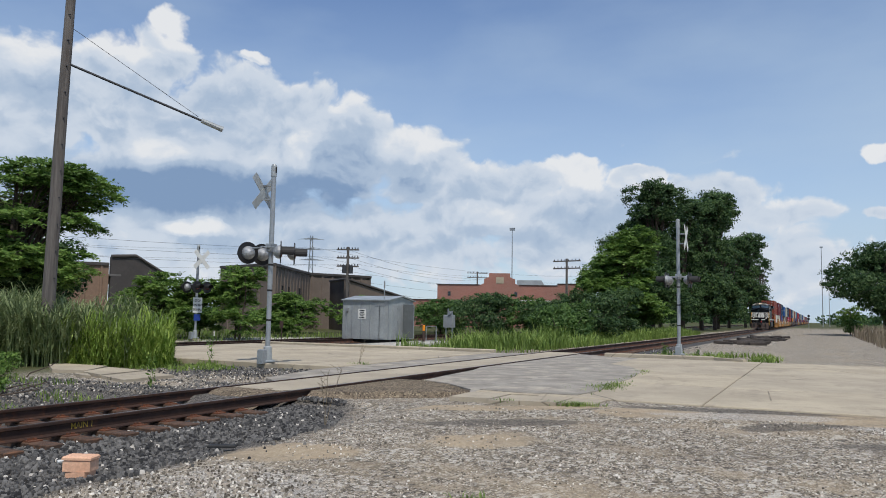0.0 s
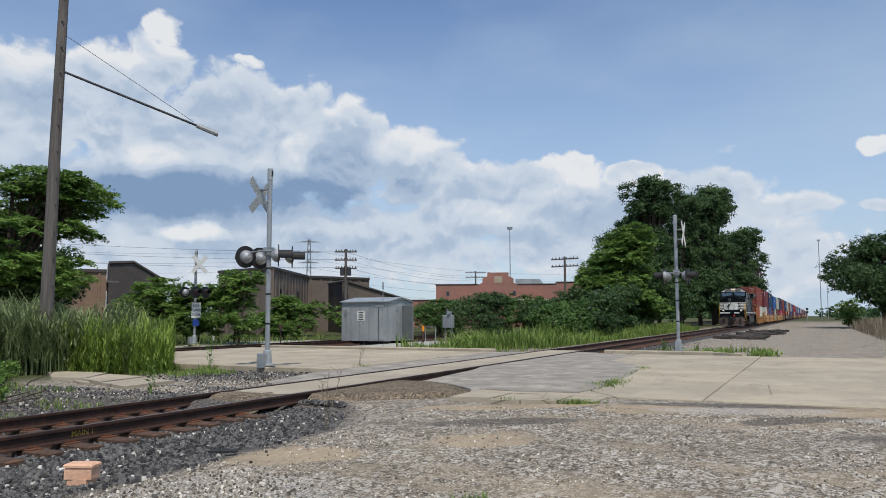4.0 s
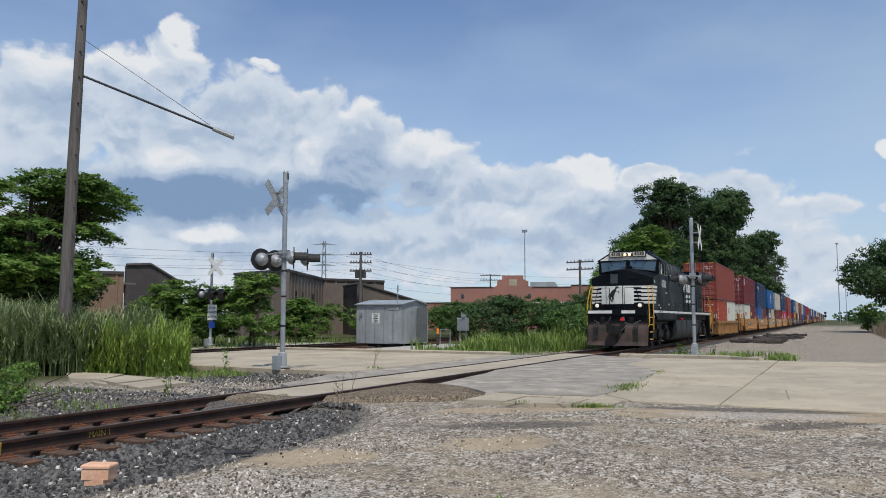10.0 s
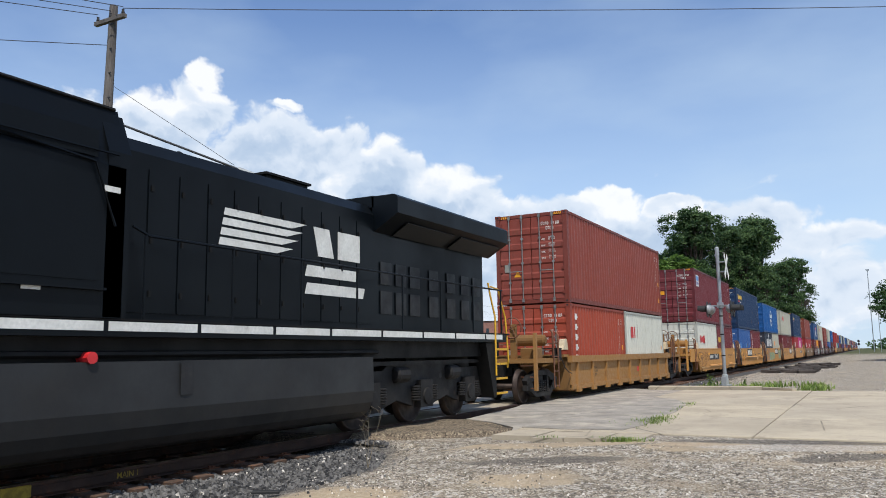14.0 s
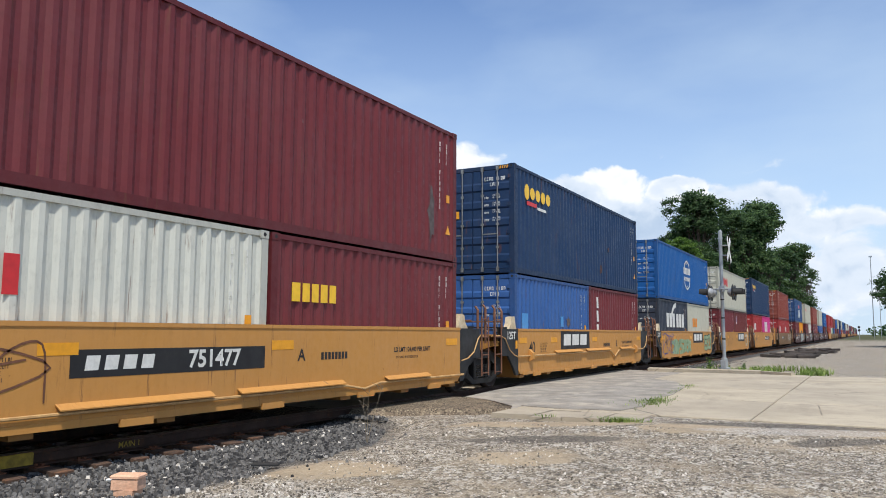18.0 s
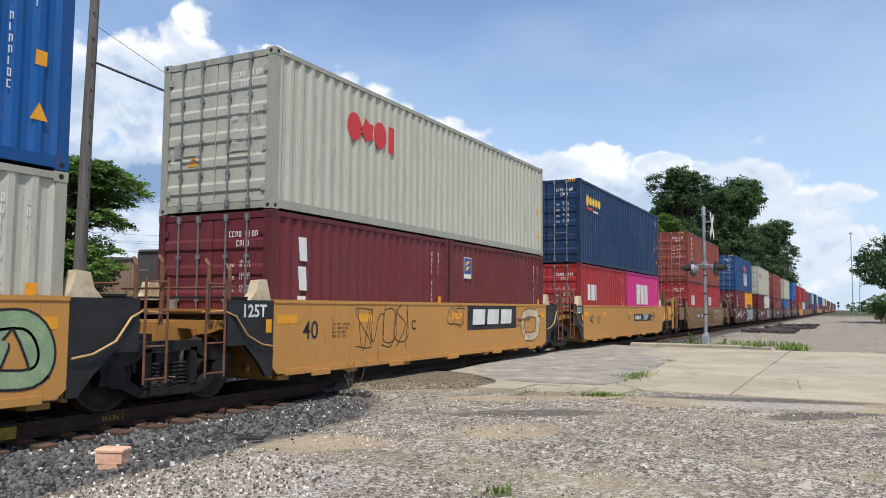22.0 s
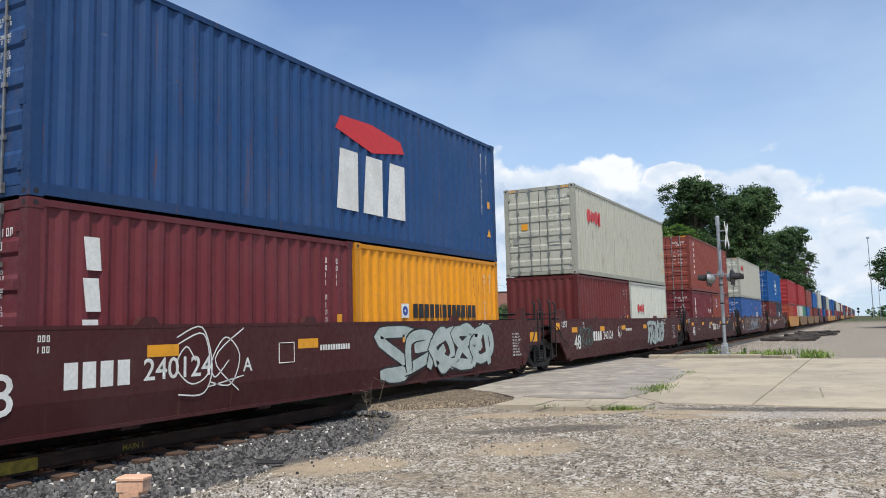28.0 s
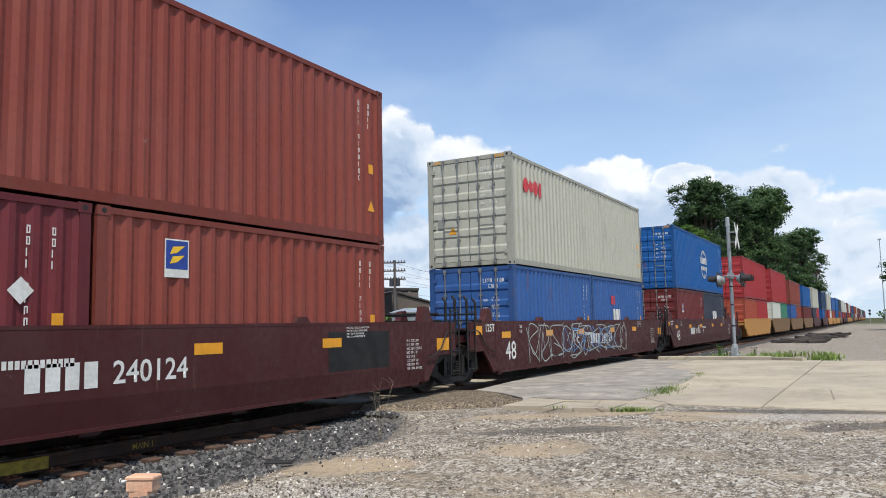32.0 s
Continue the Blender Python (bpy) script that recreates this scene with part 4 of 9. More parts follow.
def container(y, z, L, H, colour, words, group, near=True, doors=True, marks=(), door_marks=True):
    c = thing("shipping_container", words, "container", (0, y, z), group=group)
    MOVERS.append((c, 0, y, z))
    dim = tuple(0.75 * v for v in colour)
    key = (round(L, 2), round(H, 2))
    part("corner_frame", shared(("corner_frame", *key), lambda: container_frame(L, H)), M["container"], c, colour=dim)
    for s in (-1, 1):
        part("side_panel", shared(("side_panel", s, *key), lambda: corrugated(s * 1.205, 0.15, L - 0.15, 0.155, H - 0.09, s)), M["container"], c, colour=colour)
    part("roof", shared(("roof", *key), lambda: roof_panel(L, H)), M["container"], c, colour=colour)
    part("end_panel", shared(("end_panel", *key), lambda: end_corrugated(L - 0.01, -1.07, 1.07, 0.13, H - 0.12, 1)), M["container"], c, colour=colour)
    if near:
        part("casting_recess", shared(("casting_recess", *key), lambda: casting_recess(L, H)), M["black"], c, kind="stuff")
    part("floor", shared(("floor", *key), lambda: Mesh().box(-1.15, 1.15, 0.12, L - 0.12, 0.145, 0.175)), M["tie"], c)
    if not doors:
        part("end_panel", shared(("front_panel", *key), lambda: end_corrugated(0.01, -1.07, 1.07, 0.13, H - 0.12, -1)), M["container"], c, colour=colour)
    else:
        for s in (-1, 1):
            d = part("door", shared(("door", s, *key), lambda: door_leaf(s, H)), M["container"], c, colour=colour)
            if near:
                for i in range(4):
                    part("hinge", shared(("hinge", s), lambda: Mesh().box(*sorted((s * 1.0, s * 1.12)), 0.0, 0.028, -0.05, 0.05)), M["container"], d, at=(0, 0, 0.34 + i * (H - 0.67) / 3), colour=dim)
                for x in ((-0.74, -0.3) if s < 0 else (0.3, 0.74)):
                    part("lock_rod", shared(("lock_rod", x, *key), lambda: lock_rod(x, H)), M["rod"], d)
        if near and door_marks:
            pale = sum(colour) > 1.2
            part("code_text", shared(("code_text", *key), lambda: door_codes(H)), M["black" if pale else "white"], c, kind="stuff")
            rdm = random.Random(int(y * 7) % 997)
            lab = Mesh().box(-0.62, -0.40, 0.002, 0.005, 0.52 * H, 0.52 * H + 0.2) if rdm.random() < 0.6 else Mesh().prism([(-0.6, 0.30 * H), (-0.36, 0.30 * H), (-0.48, 0.30 * H + 0.2)], "y", 0.002, 0.005)
            part("caution_label", lab, M["reflector"], c, "small yellow caution label")
            part("plate", Mesh().box(-0.92, -0.74, 0.001, 0.006, 0.36 * H, 0.36 * H + 0.24), M["stone_plate"], c, "small grey data plate")
            if H > 2.7:
                part("height_stripes", shared(("height_stripes", *key), lambda: stripes(H)), M["reflector"], c, kind="stuff")
    if near:
        pale = sum(colour) > 1.2
        part("code_column", shared(("code_column", *key), lambda: code_column(L, H)), M["black" if pale else "white"], c, kind="stuff")
        part("caution_label", shared(("side_caution", *key), lambda: Mesh().prism([(L - 0.5, 0.2 * H), (L - 0.28, 0.2 * H), (L - 0.39, 0.2 * H + 0.2)], "x", 1.209, 1.2105)), M["reflector"], c, "yellow caution triangle")
        part("label", shared(("side_label", *key), lambda: Mesh().box(1.209, 1.2105, L - 0.46, L - 0.32, 0.44 * H, 0.44 * H + 0.17)), M["black" if pale else "reflector"], c)
    for kind_, y0, z0, size in marks if near else ():
        logo(kind_, c, y0, z0, size)
    return c


def scuff(c, y, z, w, h, seed, mat):
    """A ragged scraped or rusted patch on the near side wall."""
    r = random.Random(seed)
    pts = []
    for k in range(14):
        a = 2 * math.pi * k / 14
        q = r.uniform(0.45, 1.1)
        pts.append((y + w / 2 + w / 2 * q * math.cos(a), z + h / 2 + h / 2 * q * math.sin(a)))
    part("scuff", Mesh().prism(pts, "x", 1.206, 1.2075), M[mat], c, "scraped patch")


def char_row(m, place, u, v, h, count, seed, skip=()):
    """A row of unreadable characters, each two or three small bars; place(u0, u1, v0, v1) adds one bar."""
    r = random.Random(seed)
    for k in range(count):
        a = u + 0.72 * h * k
        if k in skip:
            continue
        w, t = 0.5 * h, 0.16 * h
        kind = r.randrange(4)
        place(a, a + t, v, v + h)
        if kind != 0:
            place(a + t, a + w, v + h - t, v + h)
        if kind in (1, 3):
            place(a + t, a + w, v, v + t)
        if kind in (2, 3):
            place(a + w - t, a + w, v + t, v + h - t)


def door_codes(H):
    """Unreadable rows of small writing on the right-hand door."""
    m = Mesh()

    def put(a, b, c, d):
        m.quad((a, 0.003, c), (b, 0.003, c), (b, 0.003, d), (a, 0.003, d))
    char_row(m, put, 0.36, H - 0.42, 0.095, 9, 3, (4,))
    char_row(m, put, 0.52, H - 0.57, 0.095, 4, 4)
    for k in range(4):
        z = H - 0.9 - 0.2 * k
        char_row(m, put, 0.36, z, 0.05, 4, 10 + k)
        char_row(m, put, 0.60, z + 0.06, 0.045, 7, 20 + k, (3,))
        char_row(m, put, 0.60, z, 0.045, 7, 30 + k, (2,))
    return m


def stripes(H):
    m = Mesh()
    for x0 in (-1.02, 0.72):
        for k in range(5):
            x = x0 + 0.066 * k
            m.quad((x, 0.017, H - 0.11), (x + 0.035, 0.017, H - 0.11), (x + 0.06, 0.017, H - 0.03), (x + 0.025, 0.017, H - 0.03))
    return m


def code_column(L, H):
    """Columns of small unreadable characters near the rear edge of the side."""
    m, x = Mesh(), 1.2095

    def put(a, b, c, d):
        m.quad((x, a, c), (x, b, c), (x, b, d), (x, a, d))
    for col, count in ((L - 0.75, 12), (L - 0.45, 4)):
        for k in range(count):
            if k != 4:
                char_row(m, put, col - 0.03, H - 0.42 - 0.125 * k, 0.09, 1, 40 + k)
    return m


def ring(m, x, cy, cz, r0, r1, a0=0, a1=360, n=20):
    for k in range(n):
        a, b = (radians(a0 + (a1 - a0) * (k + j) / n) for j in (0, 1))
        m.quad(*[(x, cy + r * math.cos(t), cz + r * math.sin(t)) for r, t in ((r0, a), (r1, a), (r1, b), (r0, b))])
    return m


def bars(m, x, y, z, h, widths, gap=0.25, lean=0.0):
    """Upright blocks that stand for the letters of a mark, as wide as given in parts of h."""
    for w in widths:
        m.quad((x, y, z), (x, y + w * h, z), (x, y + w * h + lean * h, z + h), (x, y + lean * h, z + h))
        y += (w + gap) * h
    return m


def disc(x, cy, cz, ry, rz, n_=14):
    """A flat rounded plate on a side wall."""
    return Mesh().prism([(cy + ry * math.cos(2 * math.pi * k / n_), cz + rz * math.sin(2 * math.pi * k / n_)) for k in range(n_)], "x", x - 0.002, x)


def logo(kind_, parent, y, z, s):
    """Marks on the near side as plain shapes in their colours: y, z is the lower front corner and s the height."""
    X = 1.2105
    m = Mesh()
    if kind_ == "gold_rings":
        for k in range(5):
            part("mark", disc(X, y + (0.62 + 0.72 * k) * s, z + 0.66 * s, 0.31 * s, (0.40 if k == 0 else 0.31) * s), M["gold"], parent, "plain yellow rounded shape")
        part("mark", Mesh().box(X - 0.002, X, y + 0.6 * s, y + 1.9 * s, z + 0.02 * s, z + 0.22 * s), M["red"], parent, "plain red bar")
        part("mark", Mesh().box(X - 0.002, X, y + 2.0 * s, y + 3.2 * s, z - 0.06 * s, z + 0.08 * s), M["white"], parent, "plain white bar")
    elif kind_ == "globe":
        cy, cz = y + 0.5 * s, z + 0.5 * s
        ring(m, X, cy, cz, 0.44 * s, 0.5 * s, 25, 155)
        ring(m, X, cy, cz, 0.44 * s, 0.5 * s, 205, 335)
        for k in (-0.18, 0.18):
            ring(m, X, cy + k * s, cz, 0.40 * s, 0.43 * s, 60, 120, 8)
            ring(m, X, cy + k * s, cz, 0.40 * s, 0.43 * s, 240, 300, 8)
        bars(m, X, cy - 0.55 * s, cz + 0.02 * s, 0.22 * s, (0.8,) * 5, 0.22)
        bars(m, X, cy - 0.5 * s, cz - 0.2 * s, 0.13 * s, (0.7,) * 8, 0.3)
        part("mark", m, M["white"], parent, "white globe-shaped emblem", kind="stuff")
    elif kind_ == "blossom":
        for k in (0, 2):
            part("mark", disc(X, y + (0.5 + 0.8 * k) * s, z + 0.5 * s, 0.42 * s, 0.48 * s), M["red"], parent, "plain red disc")
        m.prism([(y + 1.3 * s + (0.46 if k % 2 else 0.3) * s * math.cos(math.pi * k / 5), z + 0.5 * s + (0.46 if k % 2 else 0.3) * s * math.sin(math.pi * k / 5)) for k in range(10)], "x", X - 0.002, X)
        part("mark", m, M["red"], parent, "red blossom shape")
        part("mark", Mesh().box(X - 0.002, X, y + 2.66 * s, y + 3.05 * s, z, z + 0.95 * s), M["red"], parent, "plain red block")
    elif kind_ == "column":
        for k in range(6):
            zz = z + s - (k + 1) * s / 6
            w = s / 10
            m.quad((X, y, zz), (X, y + w, zz), (X, y + w, zz + 0.10 * s), (X, y, zz + 0.10 * s))
            m.quad((X, y + w, zz + 0.03 * s), (X, y + 1.35 * w, zz + 0.03 * s), (X, y + 1.35 * w, zz + 0.06 * s), (X, y + w, zz + 0.06 * s))
        part("mark", m, M["white"], parent, "column of white blocks", kind="stuff")
    elif kind_ == "column3":
        for k in range(3):
            zz, w = z + s - (k + 1) * s / 3, 0.17 * s
            part("mark", Mesh().prism([(y + 0.2 * w, zz), (y + w, zz), (y + 0.85 * w, zz + 0.27 * s), (y, zz + 0.27 * s)], "x", X - 0.002, X), M["white"], parent, "plain white block")
    elif kind_ == "wings":
        m.prism([(y, z + 1.05 * s), (y + 0.85 * s, z + 0.86 * s), (y + 1.7 * s, z + 1.0 * s), (y + 1.6 * s, z + 1.16 * s), (y + 0.85 * s, z + 1.26 * s), (y + 0.12 * s, z + 1.24 * s)], "x", X - 0.002, X)
        part("mark", m, M["red"], parent, "red winged shape")
        for k in range(3):
            part("mark", Mesh().prism([(y + (0.02 + 0.6 * k) * s, z), (y + (0.5 + 0.6 * k) * s, z), (y + (0.5 + 0.6 * k) * s, z + 0.8 * s), (y + (0.1 + 0.6 * k) * s, z + 0.8 * s)], "x", X - 0.002, X), M["white"], parent, "large plain white block")
    elif kind_ == "arc":
        part("mark", ring(Mesh(), X + 0.003, y + 2.4 * s, z - 0.25 * s, 1.35 * s, 1.6 * s, 92, 140, 12), M["white"], parent, "white arc")
        part("mark", bars(m, X, y, z, 0.75 * s, (0.75,) * 3, 0.2), M["white"], parent, "white arc over blocks", kind="stuff")
        part("mark", bars(Mesh(), X, y + 2.4 * s, z, 0.75 * s, (0.75,) * 3, 0.2), M["white"], parent, kind="stuff")
    elif kind_ == "blocks":
        part("mark", bars(m, X, y, z, s, (0.6, 0.75, 0.22), 0.18), M["white"], parent, "white block shapes", kind="stuff")
    elif kind_ == "arches":
        for k in range(3):
            part("mark", Mesh().bevel_box(X - 0.002, X, y + 0.85 * k * s, y + (0.85 * k + 0.7) * s, z, z + s, 0.001), M["white"], parent, "large plain white block")
    elif kind_ == "tile":
        part("mark", m.box(X - 0.001, X, y, y + 0.8 * s, z, z + s), M["white"], parent, "blue, white and yellow square label")
        part("mark", Mesh().box(X, X + 0.002, y + 0.04 * s, y + 0.76 * s, z + 0.22 * s, z + 0.96 * s), M["label_blue"], parent)
        t = Mesh()
        for k in (0.35, 0.6):
            t.quad((X + 0.004, y + 0.16 * s, z + k * s), (X + 0.004, y + 0.4 * s, z + (k + 0.05) * s), (X + 0.004, y + 0.66 * s, z + (k + 0.24) * s), (X + 0.004, y + 0.26 * s, z + (k + 0.2) * s))
        part("mark", t, M["gold"], parent)
    elif kind_ == "orange":
        part("mark", bars(m, X, y, z, s, (0.8, 0.7, 0.7), 0.2), M["orange"], parent, "faded orange shapes")
    elif kind_ == "black_row":
        part("mark", bars(m, X, y, z, s, (0.62, 0.66, 0.66, 0.6, 0.62, 0.2, 0.66, 0.6, 0.6, 0.62, 0.66, 0.2, 0.6, 0.6), 0.16), M["black"], parent, "row of black block shapes")
        part("mark", Mesh().box(X - 0.001, X, y - 1.6 * s, y - 0.6 * s, z, z + 1.0 * s), M["white"], parent)
        part("mark", ring(Mesh(), X + 0.002, y - 1.1 * s, z + 0.5 * s, 0.1 * s, 0.34 * s), M["label_blue"], parent)
    elif kind_ == "gold_word":
        part("mark", bars(m, X, y, z, s, (0.7, 0.62, 0.6, 0.62, 0.6), 0.18), M["gold"], parent, "pale yellow block shapes")
    elif kind_ == "red_sq":
        part("mark", bars(m, X, y, z, s, (0.9, 0.35), 0.25), M["red"], parent, "small red shapes")
    elif kind_ == "diamonds":
        for k in (0, 0.55):
            m.quad((X, y + k, z + 0.15), (X, y + k + 0.15, z), (X, y + k + 0.3, z + 0.15), (X, y + k + 0.15, z + 0.3))
        part("mark", m, M["white"], parent, "white diamond placards")
    elif kind_ == "pale_label":
        part("mark", m.box(X - 0.001, X, y, y + 1.25 * s, z, z + s), M["white"], parent, "blue and white torn label")
        part("mark", Mesh().box(X, X + 0.002, y + 0.1 * s, y + 1.15 * s, z + 0.5 * s, z + 0.9 * s), M["sky_blue"], parent)
        part("mark", bars(Mesh(), X + 0.001, y + 0.1 * s, z + 0.12 * s, 0.28 * s, (0.55,) * 5, 0.2), M["label_blue"], parent)
    elif kind_ == "patch":
        part("mark", m.box(X - 0.001, X, y, y + s, z, z + 1.2 * s), M["sky_blue"], parent, "light blue repair patch")


# ---------------------------------------------------------------- the train: well cars
def wheelset(gauge_half=0.76, r=0.457):
    m = Mesh()
    for s in (-1, 1):
        a = s * (gauge_half - 0.035)
        m.lathe((0, 0, 0), "x", [(a, 0.09), (a, r + 0.025), (a + s * 0.03, r + 0.022), (a + s * 0.045, r), (a + s * 0.125, r - 0.008), (a + s * 0.13, r - 0.05),
                                 (a + s * 0.09, r - 0.07), (a + s * 0.075, 0.17), (a + s * 0.12, 0.14), (a + s * 0.125, 0.06)], 24)
        m.lathe((0, 0, 0), "x", [(s * 0.86, 0.075), (s * 1.06, 0.075), (s * 1.065, 0.03)], 12)
        for k in range(3):
            t = 2.09 * k
            m.box(s * 1.06 - 0.008, s * 1.06 + 0.008, 0.045 * math.cos(t) - 0.012, 0.045 * math.cos(t) + 0.012, 0.045 * math.sin(t) - 0.012, 0.045 * math.sin(t) + 0.012)
    m.lathe((0, 0, 0), "x", [(-0.86, 0.08), (0.86, 0.08)], 12)
    return m


def freight_truck(parent, y, rolling=True):
    """A two-axle truck: bolster with side frames, springs and wheelsets."""
    bol = part("truck_bolster", shared("truck_bolster", lambda: Mesh().box(-1.0, 1.0, -0.2, 0.2, 0.44, 0.72).box(-0.35, 0.35, -0.3, 0.3, 0.6, 0.95)), M["truck"], parent, at=(0, y, 0))
    for s in (-1, 1):
        def frame_mesh():
            m = Mesh()
            a, b = s * 0.93, s * 1.07
            # lower tie bar, upper bar and columns leave two windows and the spring nest
            up = [(-1.16, 0.62), (-0.95, 0.74), (-0.45, 0.88), (0.45, 0.88), (0.95, 0.74), (1.16, 0.62), (1.1, 0.50), (0.6, 0.62), (0.4, 0.74), (-0.4, 0.74), (-0.6, 0.62), (-1.1, 0.50)]
            m.prism(up, "x", *sorted((a, b)))
            low = [(-1.14, 0.36), (-1.1, 0.52), (-0.86, 0.5), (-0.48, 0.28), (0.48, 0.28), (0.86, 0.5), (1.1, 0.52), (1.14, 0.36), (0.88, 0.34), (0.5, 0.16), (-0.5, 0.16), (-0.88, 0.34)]
            m.prism(low, "x", *sorted((a, b)))
            for k in (-1, 1):
                m.prism([(k * 0.34, 0.26), (k * 0.46, 0.26), (k * 0.46, 0.78), (k * 0.34, 0.78)], "x", *sorted((a, b)))
                m.lathe((s * 0.93, k * 0.89, 0.457), "x", [(0, 0.15), (s * 0.15, 0.15), (s * 0.16, 0.1)], 12)
            return m
        f = part("side_frame", shared(("side_frame", s), frame_mesh), M["truck"], bol)
        def spring_mesh():
            m = Mesh()
            for k in (-0.22, -0.07, 0.08, 0.23):
                for j in range(6):
                    m.lathe((s * 1.0, k, 0.30 + 0.052 * j), "z", [(0, 0.066), (0.012, 0.074), (0.026, 0.074), (0.034, 0.066)], 10)
            return m
        if rolling:
            part("spring_nest", shared(("spring_nest", s), spring_mesh), M["truck"], bol, kind="stuff")
    for k in (-1, 1):
        w = part("wheelset", shared("wheelset", wheelset, True), M["wheel"], bol, at=(0, k * 0.89, 0.457))
        if rolling:
            WHEELS.append((w, (0, k * 0.89, 0.457), 0.457))
    return bol


YEL, TAN, BRN = srgb(184, 132, 68), srgb(122, 92, 58), srgb(66, 25, 25)
SX = 1.30         # outer face of the side sills


def well_side(s, y0, y1, style):
    """One side of a well, with its chords; s is the side."""
    m = Mesh()
    X = SX
    if style == "ribbed":
        m.box(*sorted((s * X, s * 1.24)), y0, y1, 0.30, 1.10)
        m.box(*sorted((s * (X + 0.09), s * 1.24)), y0 - 0.1, y1 + 0.1, 1.06, 1.26)
        m.box(*sorted((s * (X + 0.05), s * 1.24)), y0, y1, 0.26, 0.40)
        k = 9
        for i in range(k):
            y = y0 + 0.5 + i * (y1 - y0 - 1.0) / (k - 1)
            m.prism([(y - 0.09, 0.30), (y + 0.09, 0.30), (y + 0.05, 1.08), (y - 0.05, 1.08)], "x", *sorted((s * (X + 0.075), s * X)))
            m.box(*sorted((s * (X + 0.11), s * X)), y - 0.16, y + 0.16, 0.18, 0.32)
        return m
    if style == "brown":
        m.prism([(s * X, 0.62), (s * X, 1.45), (s * 1.22, 1.45), (s * 1.22, 0.29), (s * 1.262, 0.29)], "y", y0, y1)
        m.box(*sorted((s * (X + 0.004), s * 1.2)), y0, y1, 1.41, 1.455)
        m.box(*sorted((s * 1.29, s * 1.2)), y0 + 0.2, y1 - 0.2, 0.245, 0.29)
        return m
    m.prism([(y0, 1.45), (y1, 1.45), (y1, 0.40), (y1 - 0.12, 0.30), (y0 + 0.12, 0.30), (y0, 0.40)], "x", *sorted((s * X, s * 1.24)))
    m.box(*sorted((s * (X + 0.012), s * 1.22)), y0, y1, 1.40, 1.455)
    m.prism([(y0 + 0.3, 0.27), (y1 - 0.3, 0.27), (y1 - 0.3, 0.36), (y0 + 0.3, 0.36)], "x", *sorted((s * (X + 0.02), s * 1.24)))
    k = 5
    for i in range(k):
        y = y0 + 1.2 + i * (y1 - y0 - 2.4) / (k - 1)
        m.box(*sorted((s * (X + 0.05), s * X)), y - 0.24, y + 0.24, 0.22, 0.31)
    return m


def end_cheek(s, y, e, reach, low):
    """End of a well side over the truck; e is +1 at the front end, low the lower edge over the wheels."""
    X = SX - 0.004
    pts = [(0, 1.44), (0, 0.29), (-0.15, 0.29), (-0.32, 0.50), (-0.62, low), (-reach, low), (-reach, 1.44)]
    return Mesh().prism([(y + e * p, q) for p, q in pts], "x", *sorted((s * X, s * 1.24)))


def grab_ladder(x, y, z0, z1, w=0.36, rungs=4):
    m = Mesh()
    for k in (0, w):
        m.tube([(x, y + k, z0), (x, y + k, z1)], 0.018, 6)
    for i in range(rungs):
        z = z0 + 0.06 + i * (z1 - z0 - 0.12) / (rungs - 1)
        m.tube([(x, y, z), (x, y + w, z)], 0.013, 6)
    return m


